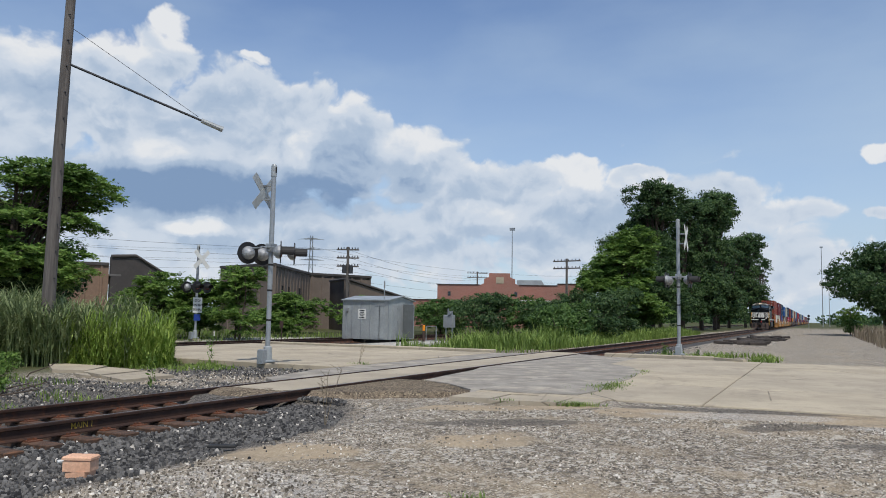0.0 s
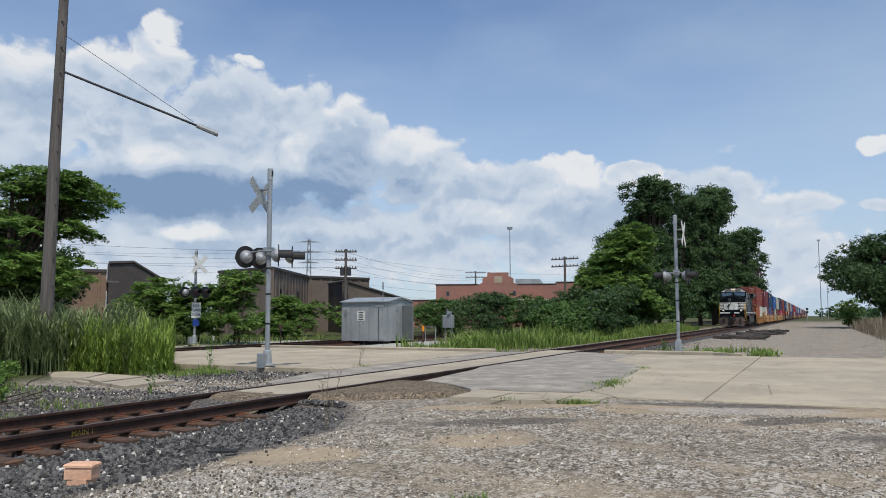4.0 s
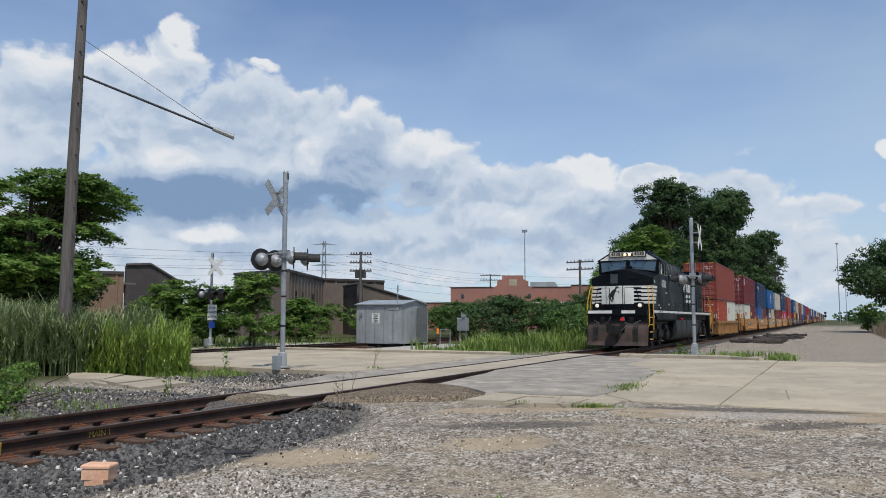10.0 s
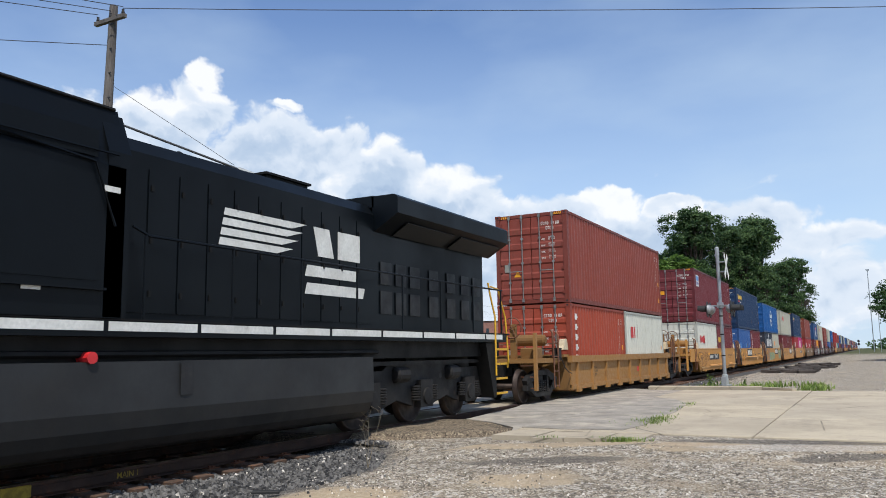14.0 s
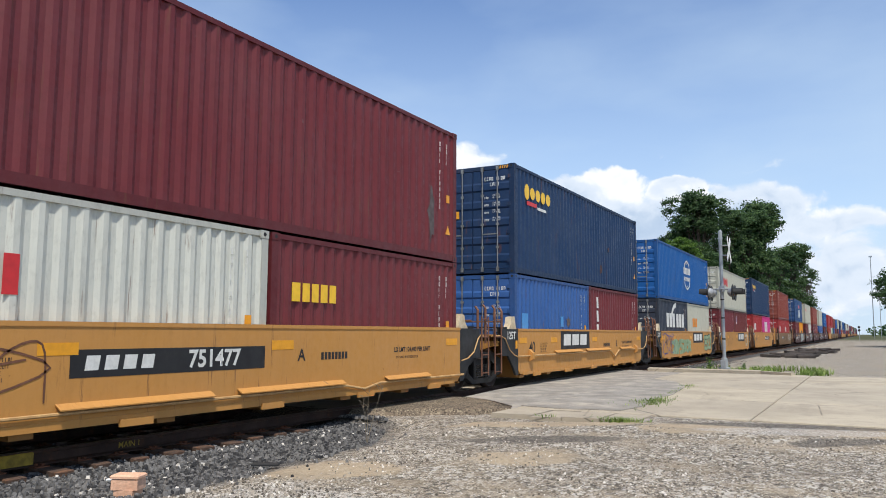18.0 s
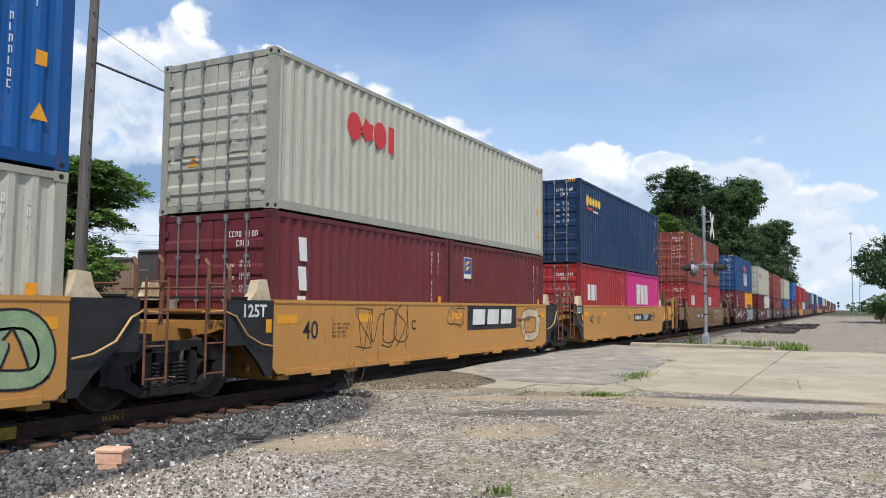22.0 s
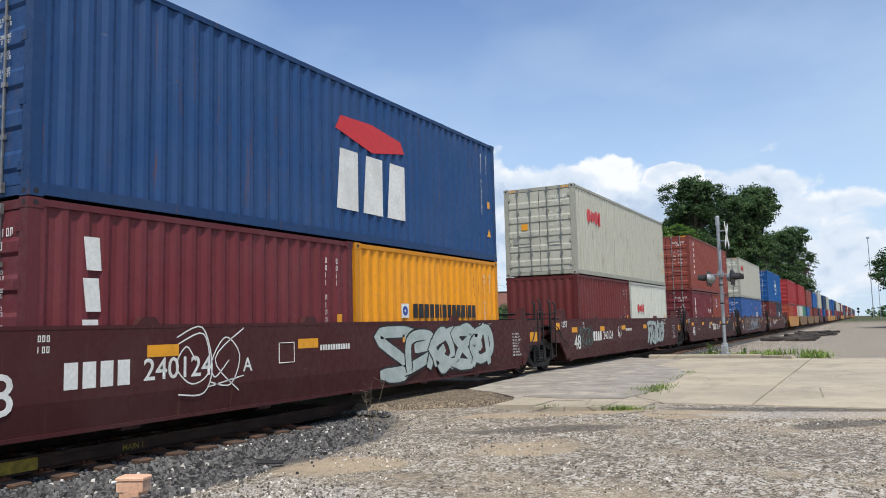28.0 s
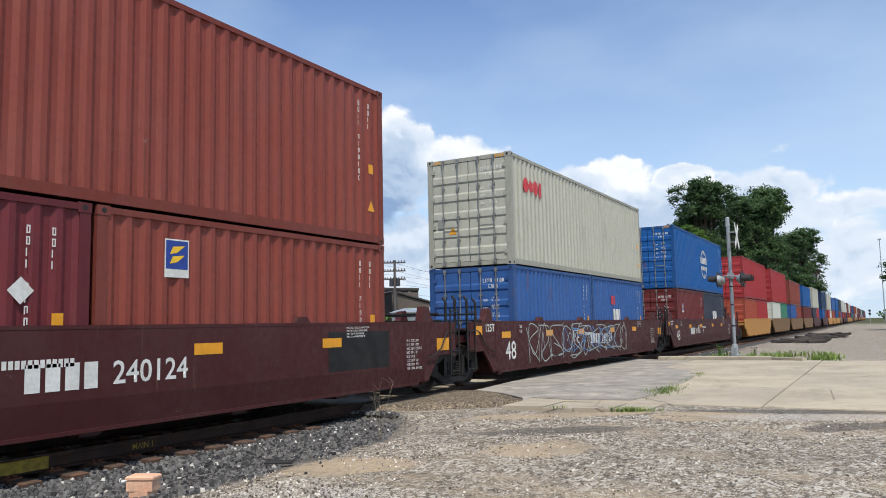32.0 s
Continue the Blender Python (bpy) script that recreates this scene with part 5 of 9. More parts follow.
def well_car(y, style, colour, well, words, group, front_truck=None, rear_truck=None, coupler_front=False, coupler_rear=False, near=True, black_ends=False, reach=(1.0, 1.0), end=1.62, pipe=0.75):
    """A well car unit; its origin lies at the front end of the container it carries, well = (y0, y1) of the well."""
    y0, y1 = well
    c = thing("well_car", words, "railway car", (0, y, 0), group=group)
    MOVERS.append((c, 0, y, 0))
    for s in (-1, 1):
        part("side_sill", shared(("side_sill", s, style, y0, y1), lambda: well_side(s, y0, y1, style)), M["car"], c, colour=colour)
        for e, yy, rch in ((1, y0, reach[0]), (-1, y1, reach[1])):
            if style != "ribbed":
                dark = black_ends and rch < 1.3
                part("end_cheek", shared(("end_cheek", s, e, round(yy, 2), rch, dark), lambda: end_cheek(s, yy, e, rch, 0.78)), M["black"] if dark else M["car"], c, "black end plate" if dark else "", colour=colour)

    # bulkheads and floor beams take the car colour at 0.6
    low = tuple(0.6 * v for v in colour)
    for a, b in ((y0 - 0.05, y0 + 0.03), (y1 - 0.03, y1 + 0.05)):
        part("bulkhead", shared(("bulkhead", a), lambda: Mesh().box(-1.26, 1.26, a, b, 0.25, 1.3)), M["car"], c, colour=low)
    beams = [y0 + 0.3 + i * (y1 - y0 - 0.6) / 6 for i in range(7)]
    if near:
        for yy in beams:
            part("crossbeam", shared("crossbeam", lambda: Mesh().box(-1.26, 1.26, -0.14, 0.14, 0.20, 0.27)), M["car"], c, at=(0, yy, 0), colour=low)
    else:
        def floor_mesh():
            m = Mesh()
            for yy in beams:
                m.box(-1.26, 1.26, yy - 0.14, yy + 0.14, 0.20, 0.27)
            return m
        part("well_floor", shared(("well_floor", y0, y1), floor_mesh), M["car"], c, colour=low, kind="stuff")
    for e, yy in ((1, y0), (-1, y1)):
        def platform():
            m = Mesh()
            a = yy - e * end
            m.box(-0.42, 0.42, *sorted((yy, a)), 0.72, 1.12)
            m.box(-1.24, 1.24, *sorted((yy, yy - e * 0.40)), 1.22, 1.30)
            m.prism([(-1.24, 1.12), (1.24, 1.12), (0.6, 0.92), (-0.6, 0.92)], "y", *sorted((yy - e * 0.45, yy - e * 0.7)))
            m.box(-1.2, 1.2, *sorted((yy - e * 0.9, yy - e * 1.1)), 1.02, 1.14)
            return m
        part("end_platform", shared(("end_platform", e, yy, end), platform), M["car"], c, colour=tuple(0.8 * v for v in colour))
        if near:
            for s in (-1, 1):
                def guide():
                    m = Mesh()
                    m.prism([(yy - e * 0.02, 1.44), (yy - e * 0.48, 1.44), (yy - e * 0.36, 1.56), (yy - e * 0.30, 1.74), (yy - e * 0.12, 1.76)], "x", *sorted((s * 1.25, s * 1.08)))
                    return m
                part("container_guide", shared(("container_guide", s, e, yy), guide), M["cream"] if style != "brown" else M["car"], c, "cream corner guide" if style != "brown" else "", colour=colour)
            iron = M["pipe_rust"] if style != "brown" else M["truck"]
            part("ladder", shared(("ladder", e, yy), lambda: grab_ladder(1.31, yy - e * 1.25 - 0.18, 0.36, 1.72, 0.36, 4)), iron, c, "bent tube ladder")
            for q, top in ((1.36, 2.0), (0.95, 1.95)):
                part("grab_iron", shared(("grab_iron", e, yy, q), lambda: Mesh().tube([(1.265, yy - e * q, 1.1), (1.265, yy - e * q, top - 0.08), (1.2, yy - e * q, top)], 0.03, 6)), iron, c)
            part("cross_rail", shared(("cross_rail", e, yy), lambda: Mesh().tube([(-1.2, yy - e * 0.75, 1.62), (1.2, yy - e * 0.75, 1.62)], 0.02, 6)), iron, c)
            part("crossover_walk", shared(("crossover_walk", e, yy), lambda: Mesh().box(-1.22, 1.22, *sorted((yy - e * 0.5, yy - e * 0.85)), 1.46, 1.49).box(-1.2, -1.1, *sorted((yy - e * 0.5, yy - e * 0.85)), 1.1, 1.46).box(1.1, 1.2, *sorted((yy - e * 0.5, yy - e * 0.85)), 1.1, 1.46)), M["truck"], c)
            part("air_hose", shared(("air_hose", e, yy, style), lambda: Mesh().tube([(1.33, yy - e * 0.03, 0.74), (1.34, yy - e * 0.3, 0.78), (1.34, yy - e * 0.62, 0.92), (1.32, yy - e * 0.85, 1.2), (1.28, yy - e * 1.05, 1.28), (1.2, yy - e * 1.4, 1.26)], 0.015, 7)), M["pipe_tan"] if style == "plate" and pipe else M["rubber"], c)
    if near and style == "plate" and pipe:
        part("brake_pipe", shared(("brake_pipe", y0, y1, pipe), lambda: Mesh().tube([(1.335, y0 - 0.1, pipe), (1.335, 8.0, pipe), (1.335, 8.5, max(pipe - 0.2, 0.36)), (1.335, 9.0, pipe), (1.335, y1 + 0.1, pipe)], 0.022, 7)), M["pipe_tan"], c)
        for a, b in ((2.6, 4.9), (5.4, 7.9), (9.2, 10.8)):
            part("pipe_shield", shared(("pipe_shield", a, b, pipe), lambda: Mesh().prism([(1.30, pipe + 0.11), (1.40, pipe + 0.05), (1.40, pipe + 0.035), (1.30, pipe + 0.095)], "y", a, b)), M["car"], c, colour=colour)
        for a in (0.7, 11.2) if pipe > 0.6 else ():
            part("bracket", shared(("bracket", a), lambda: Mesh().prism([(1.30, 0.92), (1.42, 0.82), (1.42, 0.66), (1.30, 0.60)], "y", a, a + 0.16)), M["car"], c, colour=colour)
    for tr in (front_truck, rear_truck):
        if tr is not None:
            freight_truck(c, tr, near)
    for on, e, yy, rch in ((coupler_front, 1, y0, reach[0]), (coupler_rear, -1, y1, reach[1])):
        if on:
            a = yy - e * (rch + 0.7)
            part("draft_sill", Mesh().box(-0.28, 0.28, *sorted((yy - e * 1.2, a)), 0.72, 1.05), M["truck"], c)
            part("coupler", Mesh().box(-0.16, 0.16, *sorted((a, a - e * 0.5)), 0.72, 0.98).prism([(-0.2, 0.68), (0.22, 0.68), (0.22, 1.0), (-0.2, 1.0)], "y", *sorted((a - e * 0.45, a - e * 0.75))), M["truck"], c, "rusty cast coupler")
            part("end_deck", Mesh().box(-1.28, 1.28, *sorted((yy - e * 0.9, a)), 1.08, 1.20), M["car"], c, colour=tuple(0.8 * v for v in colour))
            for s in (-1, 1):
                st_ = part("corner_post", Mesh().box(*sorted((s * 1.285, s * 1.2)), *sorted((a - e * 0.004, a + e * 0.1)), 0.35, 1.9), M["car"], c, colour=colour)
                for zz in (0.4, 0.7, 1.0):
                    part("rung", Mesh().box(*sorted((s * 0.8, s * 1.205)), *sorted((a + e * 0.02, a + e * 0.05)), zz, zz + 0.025), M["pipe_rust"], st_)
            if near:
                w = Mesh()
                w.tube([(0.55 + 0.28 * math.cos(t), a + e * 0.1, 2.05 + 0.28 * math.sin(t)) for t in (2 * math.pi * k / 18 for k in range(19))], 0.016, 6)
                for k in range(4):
                    t = k * math.pi / 2 + 0.4
                    w.tube([(0.55, a + e * 0.1, 2.05), (0.55 + 0.28 * math.cos(t), a + e * 0.1, 2.05 + 0.28 * math.sin(t))], 0.012, 5)
                part("brake_wheel", w, M["pipe_rust"], c, "round spoked brake wheel")
                # stand, valve box and tank take the car colour at 0.7 to 0.55
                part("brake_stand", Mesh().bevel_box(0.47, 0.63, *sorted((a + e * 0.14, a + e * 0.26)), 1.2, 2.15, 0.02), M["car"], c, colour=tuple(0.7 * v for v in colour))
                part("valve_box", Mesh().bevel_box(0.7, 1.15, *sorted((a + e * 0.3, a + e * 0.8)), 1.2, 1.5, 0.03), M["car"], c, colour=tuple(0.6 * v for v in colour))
                part("air_tank", Mesh().lathe((0.35, yy - e * 0.95, 1.72), "x", [(-0.55, 0.1), (-0.5, 0.17), (0.5, 0.17), (0.55, 0.1)], 14), M["car"], c, "cylindrical air tank in darkened car colour", colour=tuple(0.55 * v for v in colour))
    return c


STROKES = (
    (((0.1, 0.0), (0.15, 1.0), (0.85, 0.05), (0.9, 1.0)),),
    (((0.9, 0.85), (0.4, 1.0), (0.15, 0.7), (0.7, 0.4), (0.8, 0.1), (0.1, 0.05)),),
    (((0.1, 1.0), (0.2, 0.1), (0.9, 0.05)), ((0.25, 0.5), (0.8, 0.65))),
    (((0.9, 0.9), (0.3, 0.95), (0.1, 0.5), (0.3, 0.05), (0.95, 0.15)),),
    (((0.15, 0.0), (0.2, 1.0)), ((0.85, 1.0), (0.2, 0.5), (0.95, 0.0))),
    (((0.1, 0.0), (0.5, 1.0), (0.9, 0.0)), ((0.3, 0.4), (0.75, 0.4))),
    (((0.15, 0.0), (0.15, 1.0), (0.85, 0.85), (0.25, 0.5), (0.9, 0.0)),),
    (((0.5, 0.5), (0.75, 0.75), (0.5, 0.95), (0.15, 0.6), (0.4, 0.1), (0.9, 0.3), (0.8, 0.9)),))


def ribbon(m, x, pts, w):
    """A flat painted stroke along points of the yz plane, bent smoothly and rounded at its ends."""
    fine = []
    ext = [pts[0], *pts, pts[-1]]
    for p0, p1, p2, p3 in zip(ext, ext[1:], ext[2:], ext[3:]):
        for k in range(5):
            t = k / 5
            fine.append(tuple(0.5 * (2 * b + (c_ - a) * t + (2 * a - 5 * b + 4 * c_ - d) * t * t + (3 * b - a - 3 * c_ + d) * t ** 3) for a, b, c_, d in zip(p0, p1, p2, p3)))
    fine.append(pts[-1])
    k = len(fine)
    edge = []
    for i, (p, q) in enumerate(fine):
        (a, b), (c_, d) = fine[max(i - 1, 0)], fine[min(i + 1, k - 1)]
        ln = math.hypot(c_ - a, d - b) or 1.0
        h = w / 2 * (0.75 if i in (0, k - 1) else 1.0)
        edge.append(((x, p - (d - b) / ln * h, q + (c_ - a) / ln * h), (x, p + (d - b) / ln * h, q - (c_ - a) / ln * h)))
    for (a, b), (c_, d) in zip(edge, edge[1:]):
        m.quad(a, b, d, c_)


def graffiti(c, y0, y1, z0, z1, fill, line, seed, letters_n, words):
    """Spray-painted interlocking strokes; with a fill they are fat and outlined, without one they are thin lines."""
    r = random.Random(seed)
    step, H = (y1 - y0) / letters_n, z1 - z0
    f, o = Mesh(), Mesh()
    for k in range(letters_n):
        lean, drop = r.uniform(-0.1, 0.15), r.uniform(-0.04, 0.04) * H
        wide = (0.24 if fill else 0.035) * min(step, 0.8 * H)
        pad = wide * 0.6
        turn, flip = r.choice((0, 1, 2, 3)), r.random() < 0.5
        for n_, stroke in enumerate(STROKES[r.randrange(len(STROKES))] + STROKES[r.randrange(len(STROKES))][:1]):
            pts = []
            for u, v in stroke:
                u = 1 - u if flip else u
                for _ in range(turn + n_):
                    u, v = v, 1 - u
                v = min(max(v + r.uniform(-0.06, 0.06), 0.0), 1.0)
                pts.append((y0 + (k - 0.1 + 1.2 * (u + r.uniform(-0.06, 0.06)) + lean * (v - 0.5)) * step, z0 + pad + v * (H - 2 * pad) + drop * (0.2 < v < 0.8)))
            if fill:
                ribbon(o, SX + 0.0036 + 0.0008 * k + 0.0002 * n_, pts, wide * 1.36)
                ribbon(f, SX + 0.0040 + 0.0008 * k + 0.0002 * n_, pts, wide)
            else:
                ribbon(o, SX + 0.0042 + 0.0006 * k, pts, wide)
    if fill:
        part("graffiti", f, M[fill], c, words, kind="stuff")
    part("graffiti_outline", o, M[line], c, kind="stuff")


def side_mark(c, kind_, *v):
    """A mark on the near side sill: number, plate, bars, reflector or rows of small writing."""
    X = SX + 0.003
    if kind_ == "text":
        text, y, z, size, mat = v
        part("number", side_letters(text, size, "number", 0.004), M[mat], c, at=(X + 0.001, y, z))
    elif kind_ == "plate":
        y0, y1, z0, z1 = v
        part("plate", Mesh().box(X - 0.002, X, y0, y1, z0, z1), M["black"], c, "black panel with a white mark")
        h, w = (z1 - z0) * 0.6, (y1 - y0) * 0.23
        zb = z0 + (z1 - z0) * 0.2
        for k in range(3):
            a = y0 + (0.09 + 0.28 * k) * (y1 - y0)
            part("plate_mark", Mesh().prism([(a, zb), (a + w, zb), (a + w + 0.12 * h, zb + h), (a + 0.12 * h, zb + h)], "x", X - 0.001, X + 0.002), M["white"], c, "plain white slanted block")
    elif kind_ == "code":
        y0, y1, z0, z1, digits = v
        part("plate", Mesh().box(X - 0.002, X, y0, y1, z0, z1), M["black"], c, "black panel with a white car number")
        n_ = 11
        w = (y1 - y0) * 0.9 / n_
        part("car_number", side_letters(digits, 1.22 * w, "car_number", 0.008), M["white"], c, "white stencilled car number", at=(X + 0.002, y0 + (y1 - y0) * 0.69, (z0 + z1) / 2))
        za, zb = z0 + 0.25 * (z1 - z0), z0 + 0.78 * (z1 - z0)
        for k in range(4):
            a = y0 + (y1 - y0) * 0.05 + k * w
            part("code_bar", Mesh().quad((X + 0.002, a + 0.1 * w, za), (X + 0.002, a + 0.8 * w, za), (X + 0.002, a + 0.9 * w, zb), (X + 0.002, a + 0.2 * w, zb)), M["white"], c)
    elif kind_ == "bars":
        y, z, h, n_, mat = v
        if n_ < 7:
            for k in range(n_):
                part("code_bar", bars(Mesh(), X, y + 0.78 * h * k, z, h, (0.58,)), M[mat], c)
        else:
            part("small_print", bars(Mesh(), X, y, z, h, (0.58,) * n_, 0.2), M[mat], c, kind="stuff")
    elif kind_ == "refl":
        y, z, w, h = v
        part("reflector", Mesh().box(X - 0.002, X + 0.001, y, y + w, z, z + h), M["reflector"], c, "yellow reflective strip")
    elif kind_ == "rows":
        y0, y1, z0, z1, n_, mat = v
        m, r = Mesh(), random.Random(int(100 * y0))
        for k in range(n_):
            h = min(0.6 * (z1 - z0) / n_, 0.09)
            char_row(m, lambda a, b, d, e: m.quad((X, a, d), (X, b, d), (X, b, e), (X, a, e)), y0, z0 + (z1 - z0) * k / n_, h, max(int((y1 - y0) * r.uniform(0.6, 1.0) / (0.72 * h)), 1), int(100 * y0) + k, (4, 9))
        part("small_print", m, M[mat], c, kind="stuff")
    elif kind_ == "patch":
        y0, y1, z0, z1, mat = v
        part("patch", Mesh().box(X - 0.0025, X - 0.001, y0, y1, z0, z1), M[mat], c, "repainted patch")
    elif kind_ == "square":
        y0, y1, z0, z1, mat = v
        m = Mesh().tube([(X, y0, z0), (X, y1, z0), (X, y1, z1), (X, y0, z1), (X, y0, z0)], 0.008, 4)
        part("stencil_frame", m, M[mat], c)


G20, G40, G40H = (6.058, 2.591), (12.192, 2.591), (12.192, 2.896)
FLOOR = 0.28


# ---------------------------------------------------------------- the train: consist
RED1, RED2, ORG, MAR, NAV, BLU, BL2, GRY, CRM, WHT, PNK, GLD, CRD = (srgb(*c) for c in (
    (128, 60, 48), (98, 36, 35), (152, 66, 46), (102, 38, 43), (20, 48, 82), (7, 80, 144), (46, 86, 144), (46, 53, 66), (174, 173, 158), (196, 197, 186), (190, 44, 120), (222, 146, 22), (152, 42, 44)))
GREEN = srgb(60, 120, 96)
BL3 = srgb(28, 66, 112)
NAMES = {RED1: "brick-red", RED2: "dark red", ORG: "orange-red", MAR: "maroon", NAV: "navy blue", BLU: "bright blue", BL2: "faded blue", GRY: "dark slate", CRM: "cream-white", WHT: "pale grey-white", PNK: "bright pink", GLD: "golden yellow", CRD: "signal red", GREEN: "green", BL3: "mid blue"}


def stack(y, upper, lower, ukind=G40H, umarks=(), lmarks=((), ()), near=True, l0doors=True, udoors=True):
    """A forty-foot container on two twenty-foot ones."""
    on = "well car"
    made = []
    for k in (0, 1):
        yy = y + k * (G20[0] + 0.076)
        low = container(yy, FLOOR, *G20, lower[k], f"{NAMES[lower[k]]} twenty-foot corrugated steel container in a {on}", "containers on the train", near and k == 0 or near, l0doors if k == 0 else True, lmarks[k], True)
        made.append(low)
    size = "high-cube " if ukind[1] > 2.7 else ""
    top = container(y, FLOOR + 2.591 + 0.015, *ukind, upper, f"{NAMES[upper]} forty-foot {size}corrugated container stacked on two shorter ones", "containers on the train", near, udoors, umarks)
    stacked.extend([top] + made)


def car_words(colour, style):
    return {"YEL": "yellow articulated well car unit with graffiti and black end plates", "TAN": "weathered tan yellow well car with grimy sides", "BRN": "dark brown well car unit with spray-painted graffiti"}[colour]


stacked = []     # containers in order: upper, front lower, rear lower
# leading single car with open posts
u0 = well_car(-27.4, "ribbed", srgb(150, 110, 62), (-0.35, 12.55), "tan yellow well car with upright side posts", "well cars", -2.1, 14.3, True, True, reach=(2.0, 2.0))
side_mark(u0, "refl", 6.4, 1.1, 0.5, 0.1)
side_mark(u0, "rows", 1.6, 2.6, 0.6, 0.95, 3, "black")
side_mark(u0, "bars", 7.2, 0.6, 0.2, 5, "red")
stack(-27.4, RED1, (ORG, WHT), G40H, lmarks=((("column", 0.45, 0.5, 1.9),), (("red_sq", 0.8, 1.6, 0.42),)))
# five-unit yellow articulated car
YS = (-7.17, 8.26, 23.95, 39.7, 55.56)
five = ((MAR, (WHT, MAR), G40H, (("pale_label", 0.55, 1.95, 0.62),), ((("blossom", 0.75, 1.45, 0.46),), (("gold_word", 0.5, 1.55, 0.3),)), True),
        (NAV, (BL2, MAR), G40H, (("gold_rings", 0.55, 1.9, 0.55),), ((("patch", 0.5, 1.1, 0.4), ("patch", 3.4, 1.25, 0.25)), (("column3", 0.75, 1.0, 1.35),)), True),
        (BLU, (GRY, CRM), G40, (("globe", 5.6, 0.65, 1.5),), ((("arc", 1.5, 1.35, 0.85),), (("orange", 1.3, 1.4, 0.45),)), True),
        (CRM, (MAR, RED2), G40, (("blossom", 2.0, 1.5, 0.55),), ((("column3", 0.7, 0.85, 1.45),), (("tile", 0.75, 1.75, 0.5),)), True),
        (NAV, (CRD, PNK), G40H, (("gold_rings", 0.55, 1.9, 0.5),), ((("blocks", 0.8, 1.35, 0.55),), (("arches", 1.7, 1.25, 0.85),)), True))
units = []
for k, (yy, (u, l, kind_, um, lm, near_)) in enumerate(zip(YS, five)):
    units.append(well_car(yy, "plate", YEL, (0.02, 12.22), car_words("YEL", 0), "well cars", -2.1 if k == 0 else (YS[k - 1] + 12.19 - yy) / 2, 14.3 if k == 4 else None, k == 0, k == 4, True, True, (2.5 if k == 0 else 1.0, 2.5 if k == 4 else 1.0), end=1.5, pipe=(0.44, 0.75, None, None, None)[k]))
    stack(yy, u, l, kind_, um, lm)
for k, c in enumerate(units):
    letter, ly = (("A", 6.8), ("E", 8.85), ("D", 8.2), ("C", 4.37), ("B", 6.1))[k]
    side_mark(c, "text", "40", 0.95 if k else 0.45, 0.95, 0.42, "black")
    side_mark(c, "text", letter, ly, 0.98, 0.27, "black")
    for y in (0.1, 2.35, 6.1, 12.2 - 0.62):
        side_mark(c, "refl", y, 1.08, 0.5, 0.14)
    side_mark(c, "rows", 1.55, 2.1, 0.82, 1.1, 4, "black")
    side_mark(c, "text", "LD LMT 124,400 PER UNIT", 10.2, 1.02, 0.12, "black")
    side_mark(c, "rows", 9.6, 10.7, 0.86, 0.93, 1, "black")
    side_mark(c, "bars", 7.3, 0.9, 0.12, 8, "black")
    if k:
        part("end_number", side_letters("125T", 0.26, "end_number", 0.006), M["white"], c, "white stencilled end number", at=(SX, -0.42, 1.27))
        side_mark(c, "refl", -0.16, 0.95, 0.13, 0.2)
    if k in (0, 4):
        side_mark(c, "code", *((2.75, 5.95, 0.82, 1.14, "751477") if k == 0 else (7.0, 10.05, 0.82, 1.12, "751477")))
    else:
        side_mark(c, "plate", *((3.15, 5.8, 0.87, 1.42), (7.0, 9.6, 0.87, 1.42), (6.9, 9.9, 0.82, 1.43))[k - 1])
for c_, y_, z_, w_, h_, seed_, mat_ in ((0, 10.9, 0.35, 0.35, 1.3, 3, "scuff_dark"), (1, 2.6, 0.25, 0.5, 0.6, 4, "scuff_pale"), (3, 7.3, 0.45, 0.34, 0.34, 5, "scuff_rust"), (3, 8.3, 1.3, 0.16, 0.22, 6, "scuff_rust"), (6, 4.8, 1.0, 0.18, 0.3, 7, "scuff_rust"), (4, 3.9, 1.2, 0.4, 0.4, 8, "scuff_dark")):
    scuff(stacked[c_ + 3], y_, z_, w_, h_, seed_, mat_)
graffiti(units[0], -0.6, 2.4, 0.42, 1.38, "", "pipe_rust", 3, 3, "")
graffiti(units[2], 0.3, 2.6, 0.4, 1.38, "", "label_blue", 5, 3, "")
graffiti(units[2], 2.2, 6.2, 0.35, 1.1, "pale_green", "pale_green", 7, 3, "faded green spray-painted shapes")
graffiti(units[2], 10.0, 12.0, 0.4, 1.3, "pale_green", "black", 8, 2, "green spray-painted shapes")
graffiti(units[3], 2.3, 4.1, 0.55, 1.4, "", "black", 9, 4, "")
graffiti(units[3], 5.9, 6.7, 0.9, 1.4, "", "black", 10, 2, "")
graffiti(units[3], 10.45, 11.5, 0.4, 1.42, "cream", "pipe_rust", 11, 1, "pale spray-painted shape with outline")
side_mark(units[4], "refl", 14.1, 1.08, 0.55, 0.3)
side_mark(units[4], "square", 10.3, 10.8, 0.8, 1.15, "pipe_rust")
side_mark(units[4], "patch", 13.1, 13.5, 1.12, 1.38, "black")
